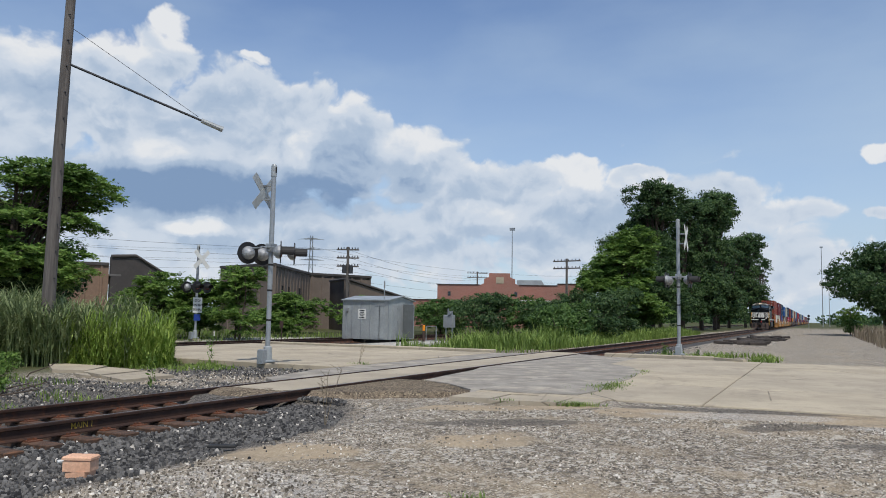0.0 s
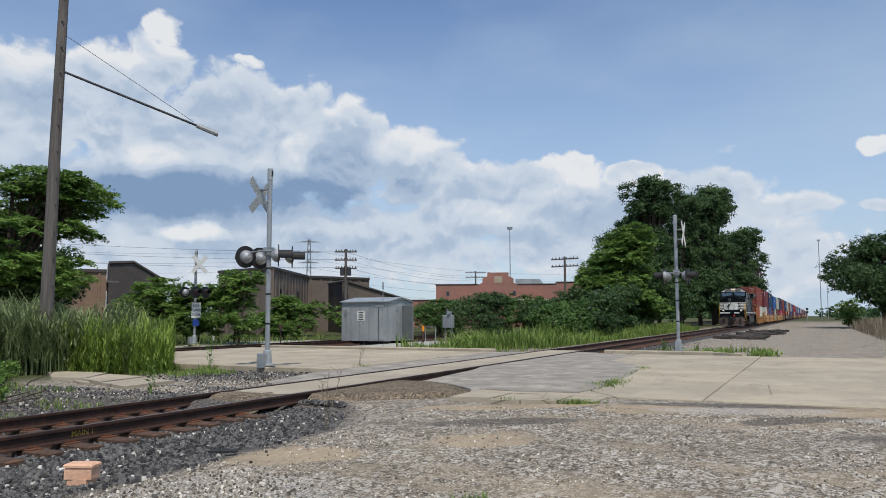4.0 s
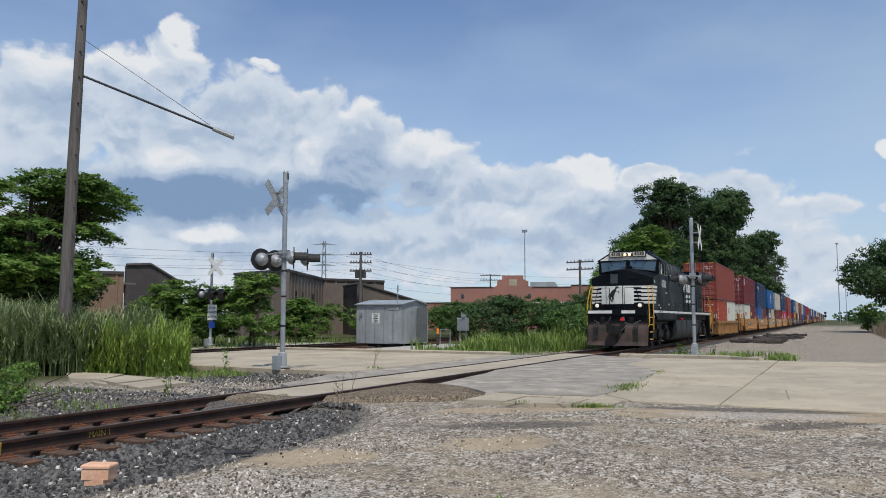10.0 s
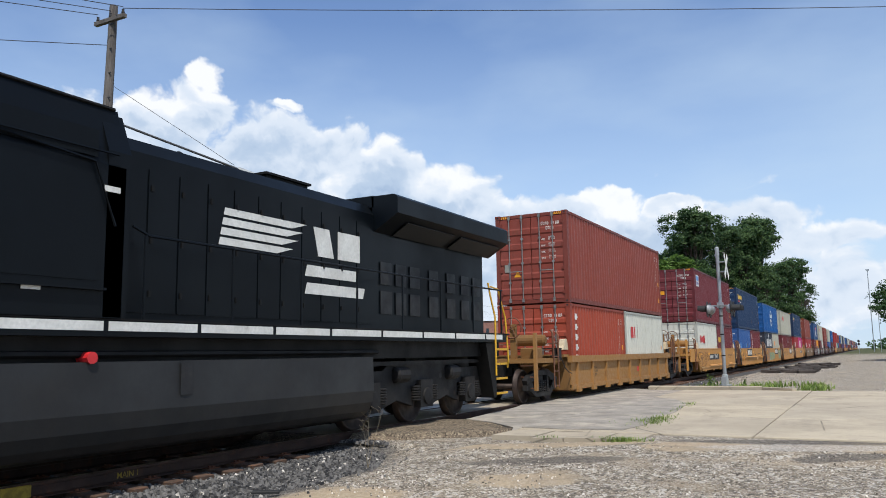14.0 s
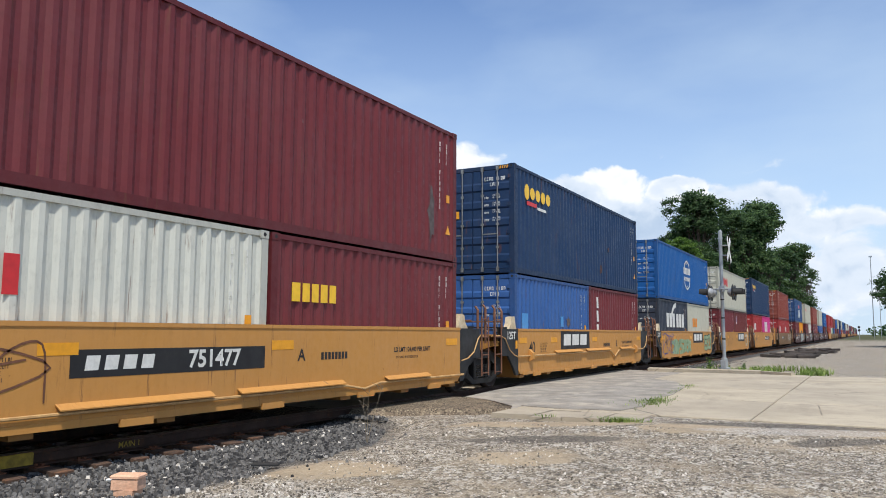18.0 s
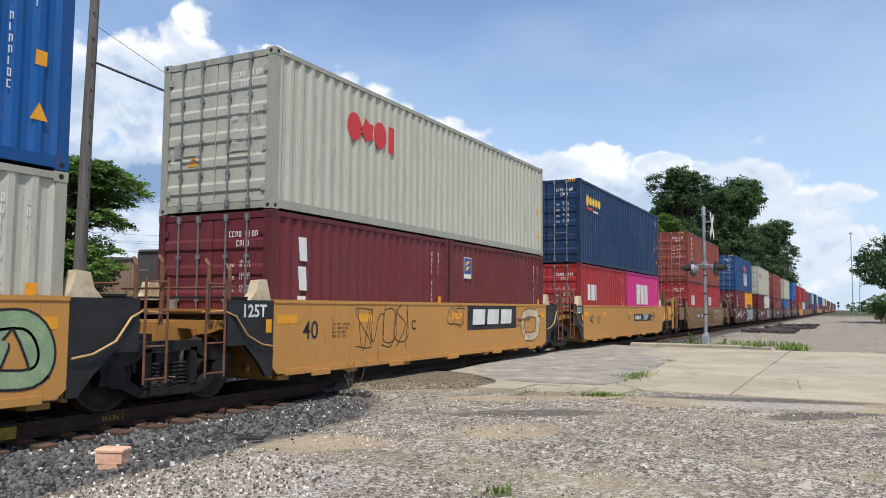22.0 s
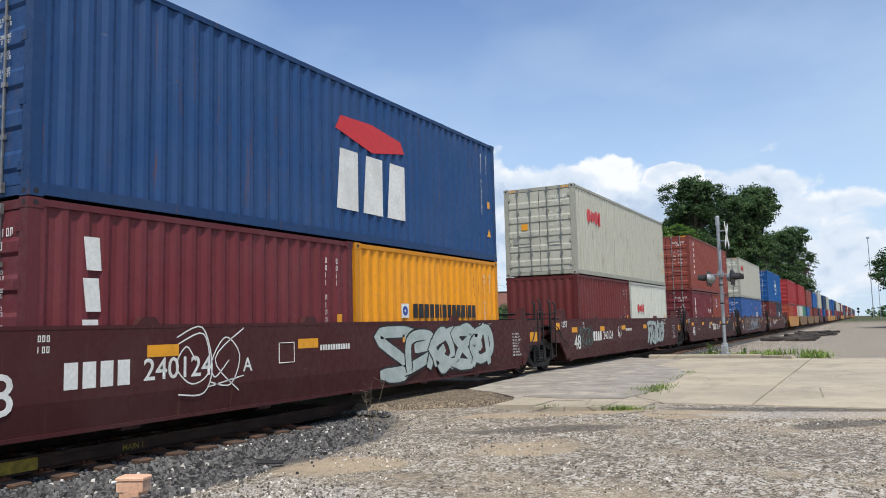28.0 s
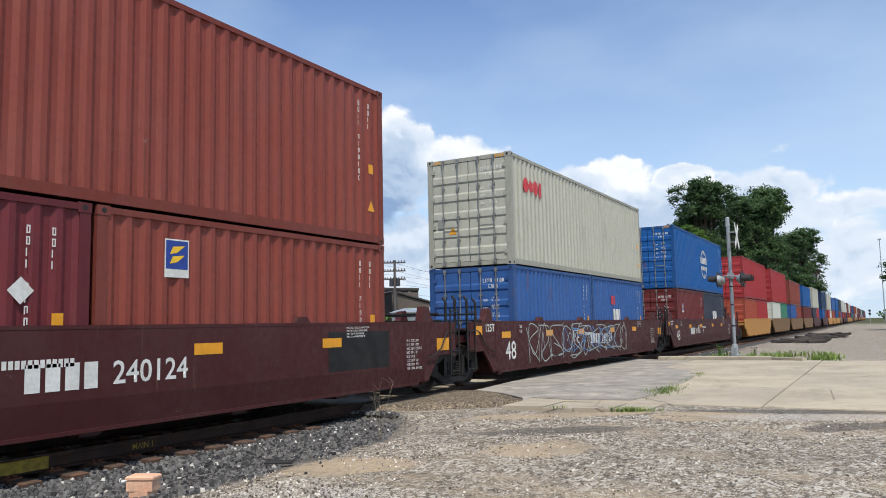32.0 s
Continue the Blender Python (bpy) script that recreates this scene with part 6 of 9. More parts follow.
# single weathered car
u6 = well_car(75.66, "brown", TAN, (-0.5, 12.7), car_words("TAN", 0), "well cars", -2.6, 14.8, True, True, reach=(2.6, 2.6))
side_mark(u6, "code", 2.14, 4.75, 0.82, 1.08, "457674")
side_mark(u6, "rows", 6.5, 8.5, 0.7, 1.2, 5, "truck")
graffiti(u6, 8.8, 12.4, 0.6, 1.3, "", "white", 19, 4, "")
graffiti(u6, 5.0, 8.0, 0.5, 1.2, "", "black", 20, 3, "")
stack(75.66, RED1, (CRD, CRD), G40H, (("column", 1.2, 1.0, 1.75),), ((("blocks", 0.9, 1.3, 0.55),), (("blocks", 1.0, 1.3, 0.55),)))
# five-unit brown articulated car
BY = (96.85, 115.07, 133.28, 151.3, 169.4)
brown = ((BL3, (MAR, GLD), G40H, (("wings", 5.6, 0.55, 1.35),), ((("column3", 0.7, 0.85, 1.45),), (("black_row", 2.0, 1.24, 0.28),)), True),
         (CRM, (RED2, WHT), G40H, (("blossom", 1.2, 1.75, 0.5),), ((), (("blossom", 1.0, 1.4, 0.34),)), False),
         (RED1, (MAR, RED1), G40H, (("column", 1.0, 0.9, 1.8),), ((("column3", 0.7, 0.85, 1.45),), (("tile", 1.0, 1.78, 0.5), ("diamonds", -1.6, 1.4, 1))), True),
         (CRM, (BL2, BL2), G40H, (("blossom", 0.8, 1.95, 0.42),), ((), (("red_sq", 2.0, 1.7, 0.3), ("blocks", 2.2, 1.15, 0.4))), True),
         (BLU, (RED2, GRY), G40H, (("globe", 6.0, 0.7, 1.5),), ((("tile", 1.0, 1.5, 0.4),), (("blocks", 2.4, 1.0, 0.6),)), True))
units = []
for k, (yy, (u, l, kind_, um, lm, dd)) in enumerate(zip(BY, brown)):
    units.append(well_car(yy, "brown", BRN, (-1.3, 13.45), car_words("BRN", 0), "well cars", -3.4 if k == 0 else (BY[k - 1] + 12.19 - yy) / 2, 15.6 if k == 4 else None, k == 0, k == 4, True, False, (2.6 if k == 0 else 1.3, 2.6 if k == 4 else 1.3), end=1.75))
    stack(yy, u, l, kind_, um, lm, l0doors=dd)
for k, c in enumerate(units):
    side_mark(c, "text", "48", -0.45, 0.72, 0.62, "white")
    for y in (-0.95, 1.55 if k == 0 else 1.87, 4.45, 7.56, 10.25):
        side_mark(c, "refl", y, 1.05, 0.5, 0.15)
    side_mark(c, "refl", 13.95, 0.87, 0.5, 0.25)
    side_mark(c, "refl", -2.3, 1.15, 0.3, 0.2)
    yb = (0.42, 1.12, 1.2, 5.55, 2.2)[k] if k != 2 else 5.25
    side_mark(c, "bars", yb, 0.74, 0.30, 4, "white")
    side_mark(c, "text", "240124", yb + 1.64, 0.885, 0.38, "white")
    side_mark(c, "text", "AEDCB"[k], (3.32, 4.15, 0.9, 4.4, 5.2)[k], 0.86, 0.27, "white")
    side_mark(c, "rows", 12.8, 13.4, 0.55, 1.15, 8, "white")
    side_mark(c, "rows", 10.9, 11.6, 1.2, 1.4, 4, "white")
    side_mark(c, "rows", 0.1, 0.34, 1.16, 1.4, 2, "white")
    side_mark(c, "square", 4.0, 4.35, 0.85, 1.15, "white")
    side_mark(c, "bars", 5.0, 1.0, 0.09, 12, "white")
    for y in (1.4, 4.6, 9.6):
        part("hold_down", Mesh().prism([(y, 1.45), (y + 0.36, 1.45), (y + 0.28, 1.55), (y + 0.08, 1.55)], "x", 1.18, 1.29), M["car"], c, colour=BRN)
    part("end_number", side_letters("125T", 0.24, "end_number", 0.004), M["white"], c, "white stencilled end number", at=(SX + 0.002, -1.6, 1.29))
graffiti(units[0], 6.85, 11.5, 0.31, 1.42, "spray_silver", "black", 31, 5, "large silver and green graffiti with black outline")
graffiti(units[0], 2.05, 3.2, 0.5, 1.42, "", "white", 32, 2, "")
graffiti(units[1], -0.3, 1.0, 0.55, 1.22, "", "spray_teal", 33, 4, "")
graffiti(units[1], 8.3, 11.0, 0.33, 1.4, "spray_silver", "black", 34, 4, "silver graffiti with black outline")
graffiti(units[3], 0.6, 9.5, 0.36, 1.41, "", "spray_silver", 35, 11, "")
graffiti(units[3], 3.2, 8.2, 0.5, 1.3, "", "sky_blue", 36, 6, "")
side_mark(units[2], "patch", 10.4, 12.2, 0.65, 1.3, "truck")
# the rest of the train, far off
rng = random.Random(21)
tail = [(CRD, (ORG, CRD)), (CRD, (WHT, GREEN)), (RED1, (BL2, RED1)), (BLU, (RED2, RED2)), (CRM, (GRY, CRD)), (NAV, (BLU, RED2)), (CRM, (CRD, WHT))]
pool = [RED1, RED2, NAV, BLU, CRM, WHT, ORG, MAR, CRD, BL2, GREEN, GRY]
yy = 190.0
for k in range(34):
    u, l = tail[k] if k < len(tail) else (rng.choice(pool), (rng.choice(pool), rng.choice(pool)))
    col, word = rng.choice(((YEL, "YEL"), (TAN, "TAN"), (BRN, "BRN")))
    well_car(yy, "brown" if word == "BRN" else "plate", col, (0.02, 12.22), car_words(word, 0), "well cars", -1.85 if k % 5 else -2.4, 14.4 if k % 5 == 4 else None, near=False)
    stack(yy, u, l, G40H if rng.random() < 0.7 else G40, near=False)
    yy += 15.9 if k % 5 != 4 else 20.2


# ---------------------------------------------------------------- the locomotive
LOCO_Y = -53.3


def nose_y(x):
    return 0.90 + 0.25 * (max(abs(x) - 0.28, 0) / 1.22)


def nose_top(x):
    return 3.74 - 0.37 * (max(abs(x) - 0.28, 0) / 1.22)


def nose_strip(z0, z1, x0, x1, slope=0.0, off=0.006):
    """A band on the nose front between two x, in front of the plates."""
    m = Mesh()
    xs_ = sorted({x0, x1, *[v for v in (-0.28, 0.28) if min(x0, x1) < v < max(x0, x1)]})
    for a, b in zip(xs_, xs_[1:]):
        s0 = slope if abs(a) < abs(b) and a == xs_[0] and a >= 0 else 0
        s1 = slope if abs(b) < abs(a) and b == xs_[-1] and b <= 0 else 0
        m.quad((a - s0, nose_y(a) - off, z0), (b + s1, nose_y(b) - off, z0), (b, nose_y(b) - off, z1), (a, nose_y(a) - off, z1))
    return m


def cab_roof_line(x):
    a = abs(x)
    return 4.76 if a < 0.75 else 4.76 - 0.46 * (a - 0.75) / 0.75


def locomotive():
    c = thing("locomotive", "black diesel freight locomotive with white nose stripes", "locomotive", (0, LOCO_Y, 0))
    MOVERS.append((c, 0, LOCO_Y, 0))
    blk, drt = M["loco"], M["loco_dirty"]
    # underframe and side sill
    part("underframe", Mesh().box(-1.3, 1.3, 0.75, 20.4, 1.30, 1.70).box(-0.5, 0.5, -0.1, 20.9, 0.85, 1.3), drt, c)
    for s in (-1, 1):
        part("side_sill", Mesh().prism([(1.0, 1.81), (20.42, 1.81), (20.42, 1.62), (7.2, 1.62), (6.8, 1.36), (1.9, 1.36), (1.55, 1.62), (1.0, 1.62)], "x", *sorted((s * 1.5, s * 1.28))), blk, c)
        y = 1.02
        for w in (2.05, 0.06, 1.15, 0.5, 0.9, 0.3, 1.2, 1.45, 1.35, 1.4, 1.3, 1.45, 1.4, 1.3, 1.4, 0.9, 0.7):
            if y + w > 20.4:
                break
            part("sill_stripe", Mesh().box(*sorted((s * 1.5, s * 1.505)), y, y + w, 1.685, 1.795), M["white"], c, "white reflective stripe")
            y += w + 0.07
    part("walkway", Mesh().box(-1.5, 1.5, 0.2, 20.6, 1.80, 1.83), drt, c)
    part("end_deck", Mesh().box(-1.42, 1.42, -0.02, 1.0, 1.55, 1.80), blk, c)
    for a, b in ((-1.38, -0.22), (0.22, 0.86)):
        part("deck_stripe", Mesh().box(a, b, -0.026, -0.02, 1.64, 1.78), M["white"], c, "white stripe on the deck edge")
    # nose
    xs_ = (-1.5, -0.28, 0.28, 1.5)
    m = Mesh()
    for a, b in zip(xs_, xs_[1:]):
        m.quad((a, nose_y(a), 1.82), (b, nose_y(b), 1.82), (b, nose_y(b), nose_top(b)), (a, nose_y(a), nose_top(a)))
        za, zb = 3.90 - 0.29 * max(abs(a) - 0.28, 0) / 1.22, 3.90 - 0.29 * max(abs(b) - 0.28, 0) / 1.22
        m.quad((a, nose_y(a), nose_top(a)), (b, nose_y(b), nose_top(b)), (b, 2.5, zb), (a, 2.5, za))
    for s in (-1.5, 1.5):
        m.quad((s, 1.15, 1.82), (s, 2.5, 1.82), (s, 2.5, 3.61), (s, 1.15, 3.37))
    part("nose", m.mesh("nose"), blk, c, "blunt black nose with a raised middle")
    nd = part("nose_door", nose_strip(1.95, 3.62, -0.74, 0.06, 0, 0.012), blk, c, "black nose door with a recessed window")
    part("door_recess", nose_strip(3.10, 3.56, -0.54, -0.14, 0, 0.016), M["glass"], nd, "dark recessed door window")
    part("door_frame", Mesh().tube([(-0.76, nose_y(-0.76) - 0.02, 1.95), (-0.76, nose_y(-0.76) - 0.02, 3.60), (-0.28, 0.875, 3.66), (0.08, 0.875, 3.66), (0.08, 0.875, 1.95)], 0.018, 5), blk, nd)
    part("window_rim", Mesh().tube([(-0.55, nose_y(-0.55) - 0.03, 3.08), (-0.55, nose_y(-0.55) - 0.03, 3.58), (-0.28, 0.865, 3.58), (-0.12, 0.865, 3.58), (-0.12, 0.865, 3.08)], 0.026, 5), blk, nd)
    part("nose_crease", Mesh().tube([(0.28, 0.895, 3.74), (1.5, 1.145, 3.37), (1.5, 2.5, 3.61)], 0.012, 5), drt, c)
    part("hatch_light", Mesh().box(0.05, 0.3, 1.9, 2.1, 3.88, 4.0).tube([(-0.2, 1.9, 3.94), (0.9, 1.95, 3.88)], 0.015, 5), blk, c, "small fitting on the nose top")
    for z in (3.36,):
        part("nose_grab", Mesh().tube([(0.42, nose_y(0.42) + 0.0, z), (0.42, nose_y(0.42) - 0.07, z), (0.85, nose_y(0.85) - 0.07, z - 0.02), (0.85, nose_y(0.85), z - 0.02)], 0.014, 5), blk, c)
    part("label", Mesh().box(1.5, 1.504, 1.35, 1.45, 3.13, 3.24), M["white"], c, "small white and red label")
    for k in range(5):
        z = 2.86 - 0.185 * k
        for s in (-1, 1):
            part("nose_stripe", nose_strip(z, z + 0.118, *sorted(((0.58 if s > 0 else -0.98), s * 1.503)), 0.05), M["white"], c, "white stripe")
            y1 = 2.02 - 0.1 * k
            part("nose_stripe", Mesh().quad((s * 1.505, 1.145, z), (s * 1.505, y1 - 0.06, z), (s * 1.505, y1, z + 0.115), (s * 1.505, 1.145, z + 0.115)), M["white"], c, "white stripe")
    part("emblem_panel", nose_strip(2.10, 2.98, -1.0, 0.60, 0, 0.02), M["white"], c, "white panel behind the emblem")
    e = Mesh()
    Y = 0.885
    for poly in (((-0.02, 2.42), (0.10, 2.46), (0.20, 2.70), (0.16, 2.84), (0.02, 2.72), (-0.06, 2.56)), ((0.14, 2.78), (0.20, 2.74), (0.27, 2.93), (0.20, 2.97)), ((0.18, 2.93), (0.27, 2.97), (0.35, 2.88), (0.32, 2.85), (0.24, 2.88)),
                 ((0.16, 2.72), (0.21, 2.68), (0.31, 2.74), (0.33, 2.64), (0.30, 2.62), (0.27, 2.70)), ((-0.06, 2.56), (0.02, 2.52), (0.0, 2.36), (0.07, 2.22), (0.02, 2.20), (-0.07, 2.36)), ((0.03, 2.46), (0.10, 2.46), (0.12, 2.34), (0.06, 2.26), (0.04, 2.36)), ((-0.08, 2.6), (-0.03, 2.62), (-0.12, 2.40), (-0.16, 2.26), (-0.14, 2.42))):
        e.quad(*[(x * 1.25 - 0.5, nose_y(x * 1.25 - 0.5) - 0.026, z) for x, z in poly])
    part("emblem", e, M["black"], c, "black rearing emblem")
    # cab
    m = Mesh()
    m.prism([(-1.5, 1.82), (1.5, 1.82), (1.5, 4.30), (0.75, 4.74), (-0.75, 4.74), (-1.5, 4.30)], "y", 2.5, 4.6)
    part("cab", m, blk, c)
    part("cab_roof", Mesh().prism([(-1.56, 4.29), (-0.76, 4.76), (0.76, 4.76), (1.56, 4.29), (1.56, 4.33), (0.77, 4.80), (-0.77, 4.80), (-1.56, 4.33)], "y", 2.425, 4.62), blk, c)
    part("brow", Mesh().prism([(-1.45, 4.33), (1.45, 4.33), (0.72, 4.745), (-0.72, 4.745)], "y", 2.44, 2.5), M["white"], c, "white band above the windshield")
    for s in (-1, 1):
        pane = [(s * 0.10, 2.40, 3.90), (s * 1.34, 2.44, 3.74), (s * 1.40, 2.49, 4.26), (s * 0.10, 2.47, 4.33)]
        ws = part("windshield", Mesh().quad(*pane).quad(*[(p, q + 0.02, r) for p, q, r in reversed(pane)]), M["windshield"], c, "windshield pane with a bluish sheen in its colour")
        part("gasket", Mesh().tube([(p, q - 0.005, r) for p, q, r in pane + pane[:1]], 0.03, 5), M["rubber"], ws)
        for k in (0.45, 0.95):
            part("wiper", Mesh().tube([(s * k, 2.43, 4.36), (s * (k - 0.2), 2.45, 4.0)], 0.012, 5).tube([(s * (k - 0.08), 2.45, 4.2), (s * (k - 0.26), 2.455, 3.95)], 0.016, 5), M["rubber"], c)
        nb = part("number_board", Mesh().box(*sorted((s * 0.26, s * 0.92)), 2.33, 2.44, 4.48, 4.77), M["black"], c, "framed number board")
        part("board_face", Mesh().box(*sorted((s * 0.29, s * 0.89)), 2.322, 2.33, 4.515, 4.735), M["board"], nb)
        t = letters("4338", 0.24, "number", 0.008)
        part("number", t, M["black"], nb, "black road number", at=(s * 0.59, 2.316, 4.63))
        hl = part("headlight", Mesh().lathe((s * 0.115, 2.30, 4.60), "y", [(0, 0.085), (0.02, 0.10), (0.14, 0.105)], 14), M["loco_dirty"], c)
        part("lens", Mesh().lathe((s * 0.115, 2.285, 4.60), "y", [(0, 0.05), (0.012, 0.078), (0.016, 0.078)], 14), M["lamp"], hl, "lit warm headlight lens")
        dl = part("ditch_light", Mesh().lathe((s * 1.02, 0.28, 2.02), "y", [(0, 0.12), (0.05, 0.13), (0.2, 0.08)], 14).box(s * 1.02 - 0.13, s * 1.02 + 0.13, 0.28, 0.55, 1.82, 2.17), M["loco"], c)
        part("lens", Mesh().lathe((s * 1.02, 0.262, 2.02), "y", [(0, 0.06), (0.015, 0.095), (0.02, 0.095)], 14), M["ditch"], dl, "ditch light lens")
        # side windows
        for k, (a, b) in enumerate(((2.66, 3.12), (3.16, 3.92), (3.98, 4.42))):
            w = part("side_window", Mesh().box(*sorted((s * 1.5, s * 1.506)), a, b, 3.60, 4.20), M["glass"], c, "dark cab side window")
            part("window_trim", Mesh().tube([(s * 1.51, a, 3.60), (s * 1.51, b, 3.60), (s * 1.51, b, 4.20), (s * 1.51, a, 4.20), (s * 1.51, a, 3.60)], 0.016, 5), M["rod"], w, "bright metal trim")
        part("sunshade", Mesh().prism([(s * 1.5, 4.28), (s * 1.64, 4.20), (s * 1.64, 4.22), (s * 1.5, 4.31)], "y", 2.6, 4.5), blk, c)
        part("armrest", Mesh().box(*sorted((s * 1.505, s * 1.53)), 3.02, 3.18, 3.62, 4.12), M["white"], c, "pale folded wind deflector")
        part("cab_number", side_letters("4338", 0.52, "cab_number", 0.012) if s > 0 else Mesh().box(-1.506, -1.503, 3.0, 4.25, 2.97, 3.33), M["white"], c, "white road number", at=(1.505, 3.63, 3.13) if s > 0 else (0, 0, 0))
        if s > 0:
            part("model_text", side_letters("AC44C6M", 0.13, "model_text", 0.001), M["white"], c, "small white model letters", at=(1.506, 4.25, 2.72))
            part("model_text", side_letters("AC44C6M", 0.12, "model_text", 0.002), M["black"], c, "black model letters on the stripe", at=(1.508, 2.55, 1.74))
            part("end_letter", side_letters("F", 0.17, "end_letter", 0.003), M["white"], c, "white letter at the front step", at=(1.49, 1.28, 1.5))
        part("louvre_door", Mesh().box(*sorted((s * 1.5, s * 1.508)), 3.30, 3.84, 1.95, 2.48), M["black"], c, "dark louvred vent")
        part("panel_line", Mesh().tube([(s * 1.502, 2.4, 1.84), (s * 1.502, 2.4, 2.62), (s * 1.502, 4.6, 2.62)], 0.008, 4), blk, c)
        # equipment box behind the cab
        b = Mesh()
        b.prism([(s * 1.5, 1.82), (s * 1.5, 3.62), (s * 1.30, 4.36), (s * 0.6, 4.60), (0, 4.60), (0, 1.82)], "y", 4.6, 9.35)
        part("equipment_hood", b, blk, c)
        for k in range(3):
            a = 4.75 + 0.92 * k
            g = part("grille", Mesh().prism([(s * 1.502, 3.66), (s * 1.335, 4.28), (s * 1.32, 4.28), (s * 1.487, 3.66)], "y", a, a + 0.78), M["black"], c, "dark resistor grille")
            for j in range(8):
                u = (j + 0.5) / 8
                part("slat", Mesh().box(*sorted((s * (1.522 - 0.17 * u), s * (1.492 - 0.17 * u))), a + 0.02, a + 0.76, 3.68 + 0.57 * u, 3.722 + 0.57 * u), M["slat"], g)
            for y_ in (a + 0.78, a - 0.06):
                part("grille_post", Mesh().prism([(s * 1.525, 3.60), (s * 1.35, 4.31), (s * 1.33, 4.31), (s * 1.505, 3.60)], "y", y_, y_ + 0.045), M["rod"], c, "bright upright strip")
            part("bracket", Mesh().box(*sorted((s * 1.5, s * 1.545)), a + 0.3, a + 0.36, 3.35, 3.72), blk, c)
        part("hood_rail", Mesh().tube([(s * 1.56, 4.62, 3.75), (s * 1.55, 9.2, 3.75)], 0.014, 5), blk, c)
        part("hood_ledge", Mesh().box(*sorted((s * 1.5, s * 1.56)), 5.4, 9.1, 2.14, 2.17), blk, c)
        part("hood_edge", Mesh().tube([(s * 1.31, 4.6, 4.37), (s * 1.31, 9.3, 4.37)], 0.022, 5), drt, c)
        part("roof_step", Mesh().prism([(s * 1.5, 1.84), (s * 1.5, 3.8), (s * 1.3, 4.30), (s * 1.0, 4.40), (s * 0.95, 1.84)], "y", 9.1, 9.42), blk, c)
        for y0, y1, z0, z1 in ((5.0, 9.0, 2.25, 3.35), (7.75, 8.95, 3.68, 4.0)):
            part("access_panel", Mesh().box(*sorted((s * 1.5, s * 1.509)), y0, y1, z0, z1), blk, c)
        for y0, z0 in ((2.2, 2.02), (6.1, 2.1), (4.8, 2.1), (8.1, 2.1), (2.6, 1.9), (5.3, 3.62), (6.3, 3.62), (9.05, 3.3)):
            part("label", Mesh().box(*sorted((s * 1.509, s * 1.513)), y0, y0 + 0.22, z0, z0 + 0.07), M["white"], c, "small white label")
        part("conduit", Mesh().tube([(s * 1.53, 4.7, 3.95), (s * 1.53, 6.5, 3.82), (s * 1.53, 8.9, 3.62), (s * 1.53, 9.2, 2.9)], 0.018, 5), blk, c)
    # engine hood with doors
    hood = Mesh().prism([(-0.95, 1.82), (0.95, 1.82), (0.95, 4.05), (0.80, 4.25), (-0.80, 4.25), (-0.95, 4.05)], "y", 9.35, 20.3)
    part("engine_hood", hood, blk, c)
    for s in (-1, 1):
        y = 9.6
        for k in range(11):
            d = part("hood_door", Mesh().box(*sorted((s * 0.95, s * 0.966)), y + 0.015, y + 0.515, 1.95, 3.85), blk, c)
            for z in (2.2, 2.9, 3.6):
                part("latch", Mesh().box(*sorted((s * 0.966, s * 0.985)), y + 0.05, y + 0.09, z - 0.04, z + 0.04), M["loco_dirty"], d)
            y += 0.53
        # mark on the hood: plain shapes
        for k in range(4):
            z = 3.56 - 0.15 * k
            part("mark", Mesh().quad((s * 0.972, 11.5 - 0.03 * k, z - 0.11), (s * 0.972, 13.05 - 0.12 * k, z - 0.11), (s * 0.972, 13.45 - 0.12 * k, z), (s * 0.972, 11.53 - 0.03 * k, z)), M["white"], c, "white slanted bar")
        X = s * 0.973
        for a, b, d in ((13.62, 14.2, 0.14), (14.32, 15.0, 0.0)):
            part("mark", Mesh().prism([(a + d, 3.06), (b, 3.06), (b - d, 3.56), (a, 3.56)], "x", *sorted((s * 0.966, X))), M["white"], c, "plain white block")
        for z, w_ in ((2.70, 1.5), (2.40, 1.7)):
            part("mark", Mesh().prism([(13.4, z), (13.4 + w_, z), (13.46 + w_, z + 0.19), (13.46, z + 0.19)], "x", *sorted((s * 0.966, X))), M["white"], c, "plain white bar")
        # radiator wings
        part("radiator_wing", Mesh().prism([(s * 0.9, 4.42), (s * 1.42, 4.42), (s * 1.5, 4.36), (s * 1.5, 4.05), (s * 1.42, 4.0), (s * 0.95, 3.72)], "y", 15.5, 20.66), blk, c)
        for a in (16.1, 18.4):
            part("screen", Mesh().prism([(s * 1.0, 3.73), (s * 1.36, 3.945), (s * 1.365, 3.93), (s * 1.0, 3.71)], "y", a, a + 2.0), M["rubber"], c, "dark radiator screen")
        for a in (15.7, 16.25, 16.8, 17.6, 18.4, 19.1, 19.7):
            for z in (2.15, 2.72):
                part("louvre", Mesh().box(*sorted((s * 0.967, s * 0.975)), a, a + 0.4, z, z + 0.44), M["black"], c)
        # handrail
        for k in range(8):
            y = 9.7 + 1.5 * k
            part("stanchion", Mesh().tube([(s * 1.47, y, 1.81), (s * 1.47, y, 2.86)], 0.02, 6), blk, c)
        part("handrail", Mesh().tube([(s * 1.47, 9.5, 2.95), (s * 1.47, 9.75, 2.86), (s * 1.47, 20.3, 2.86)], 0.02, 6), blk, c)
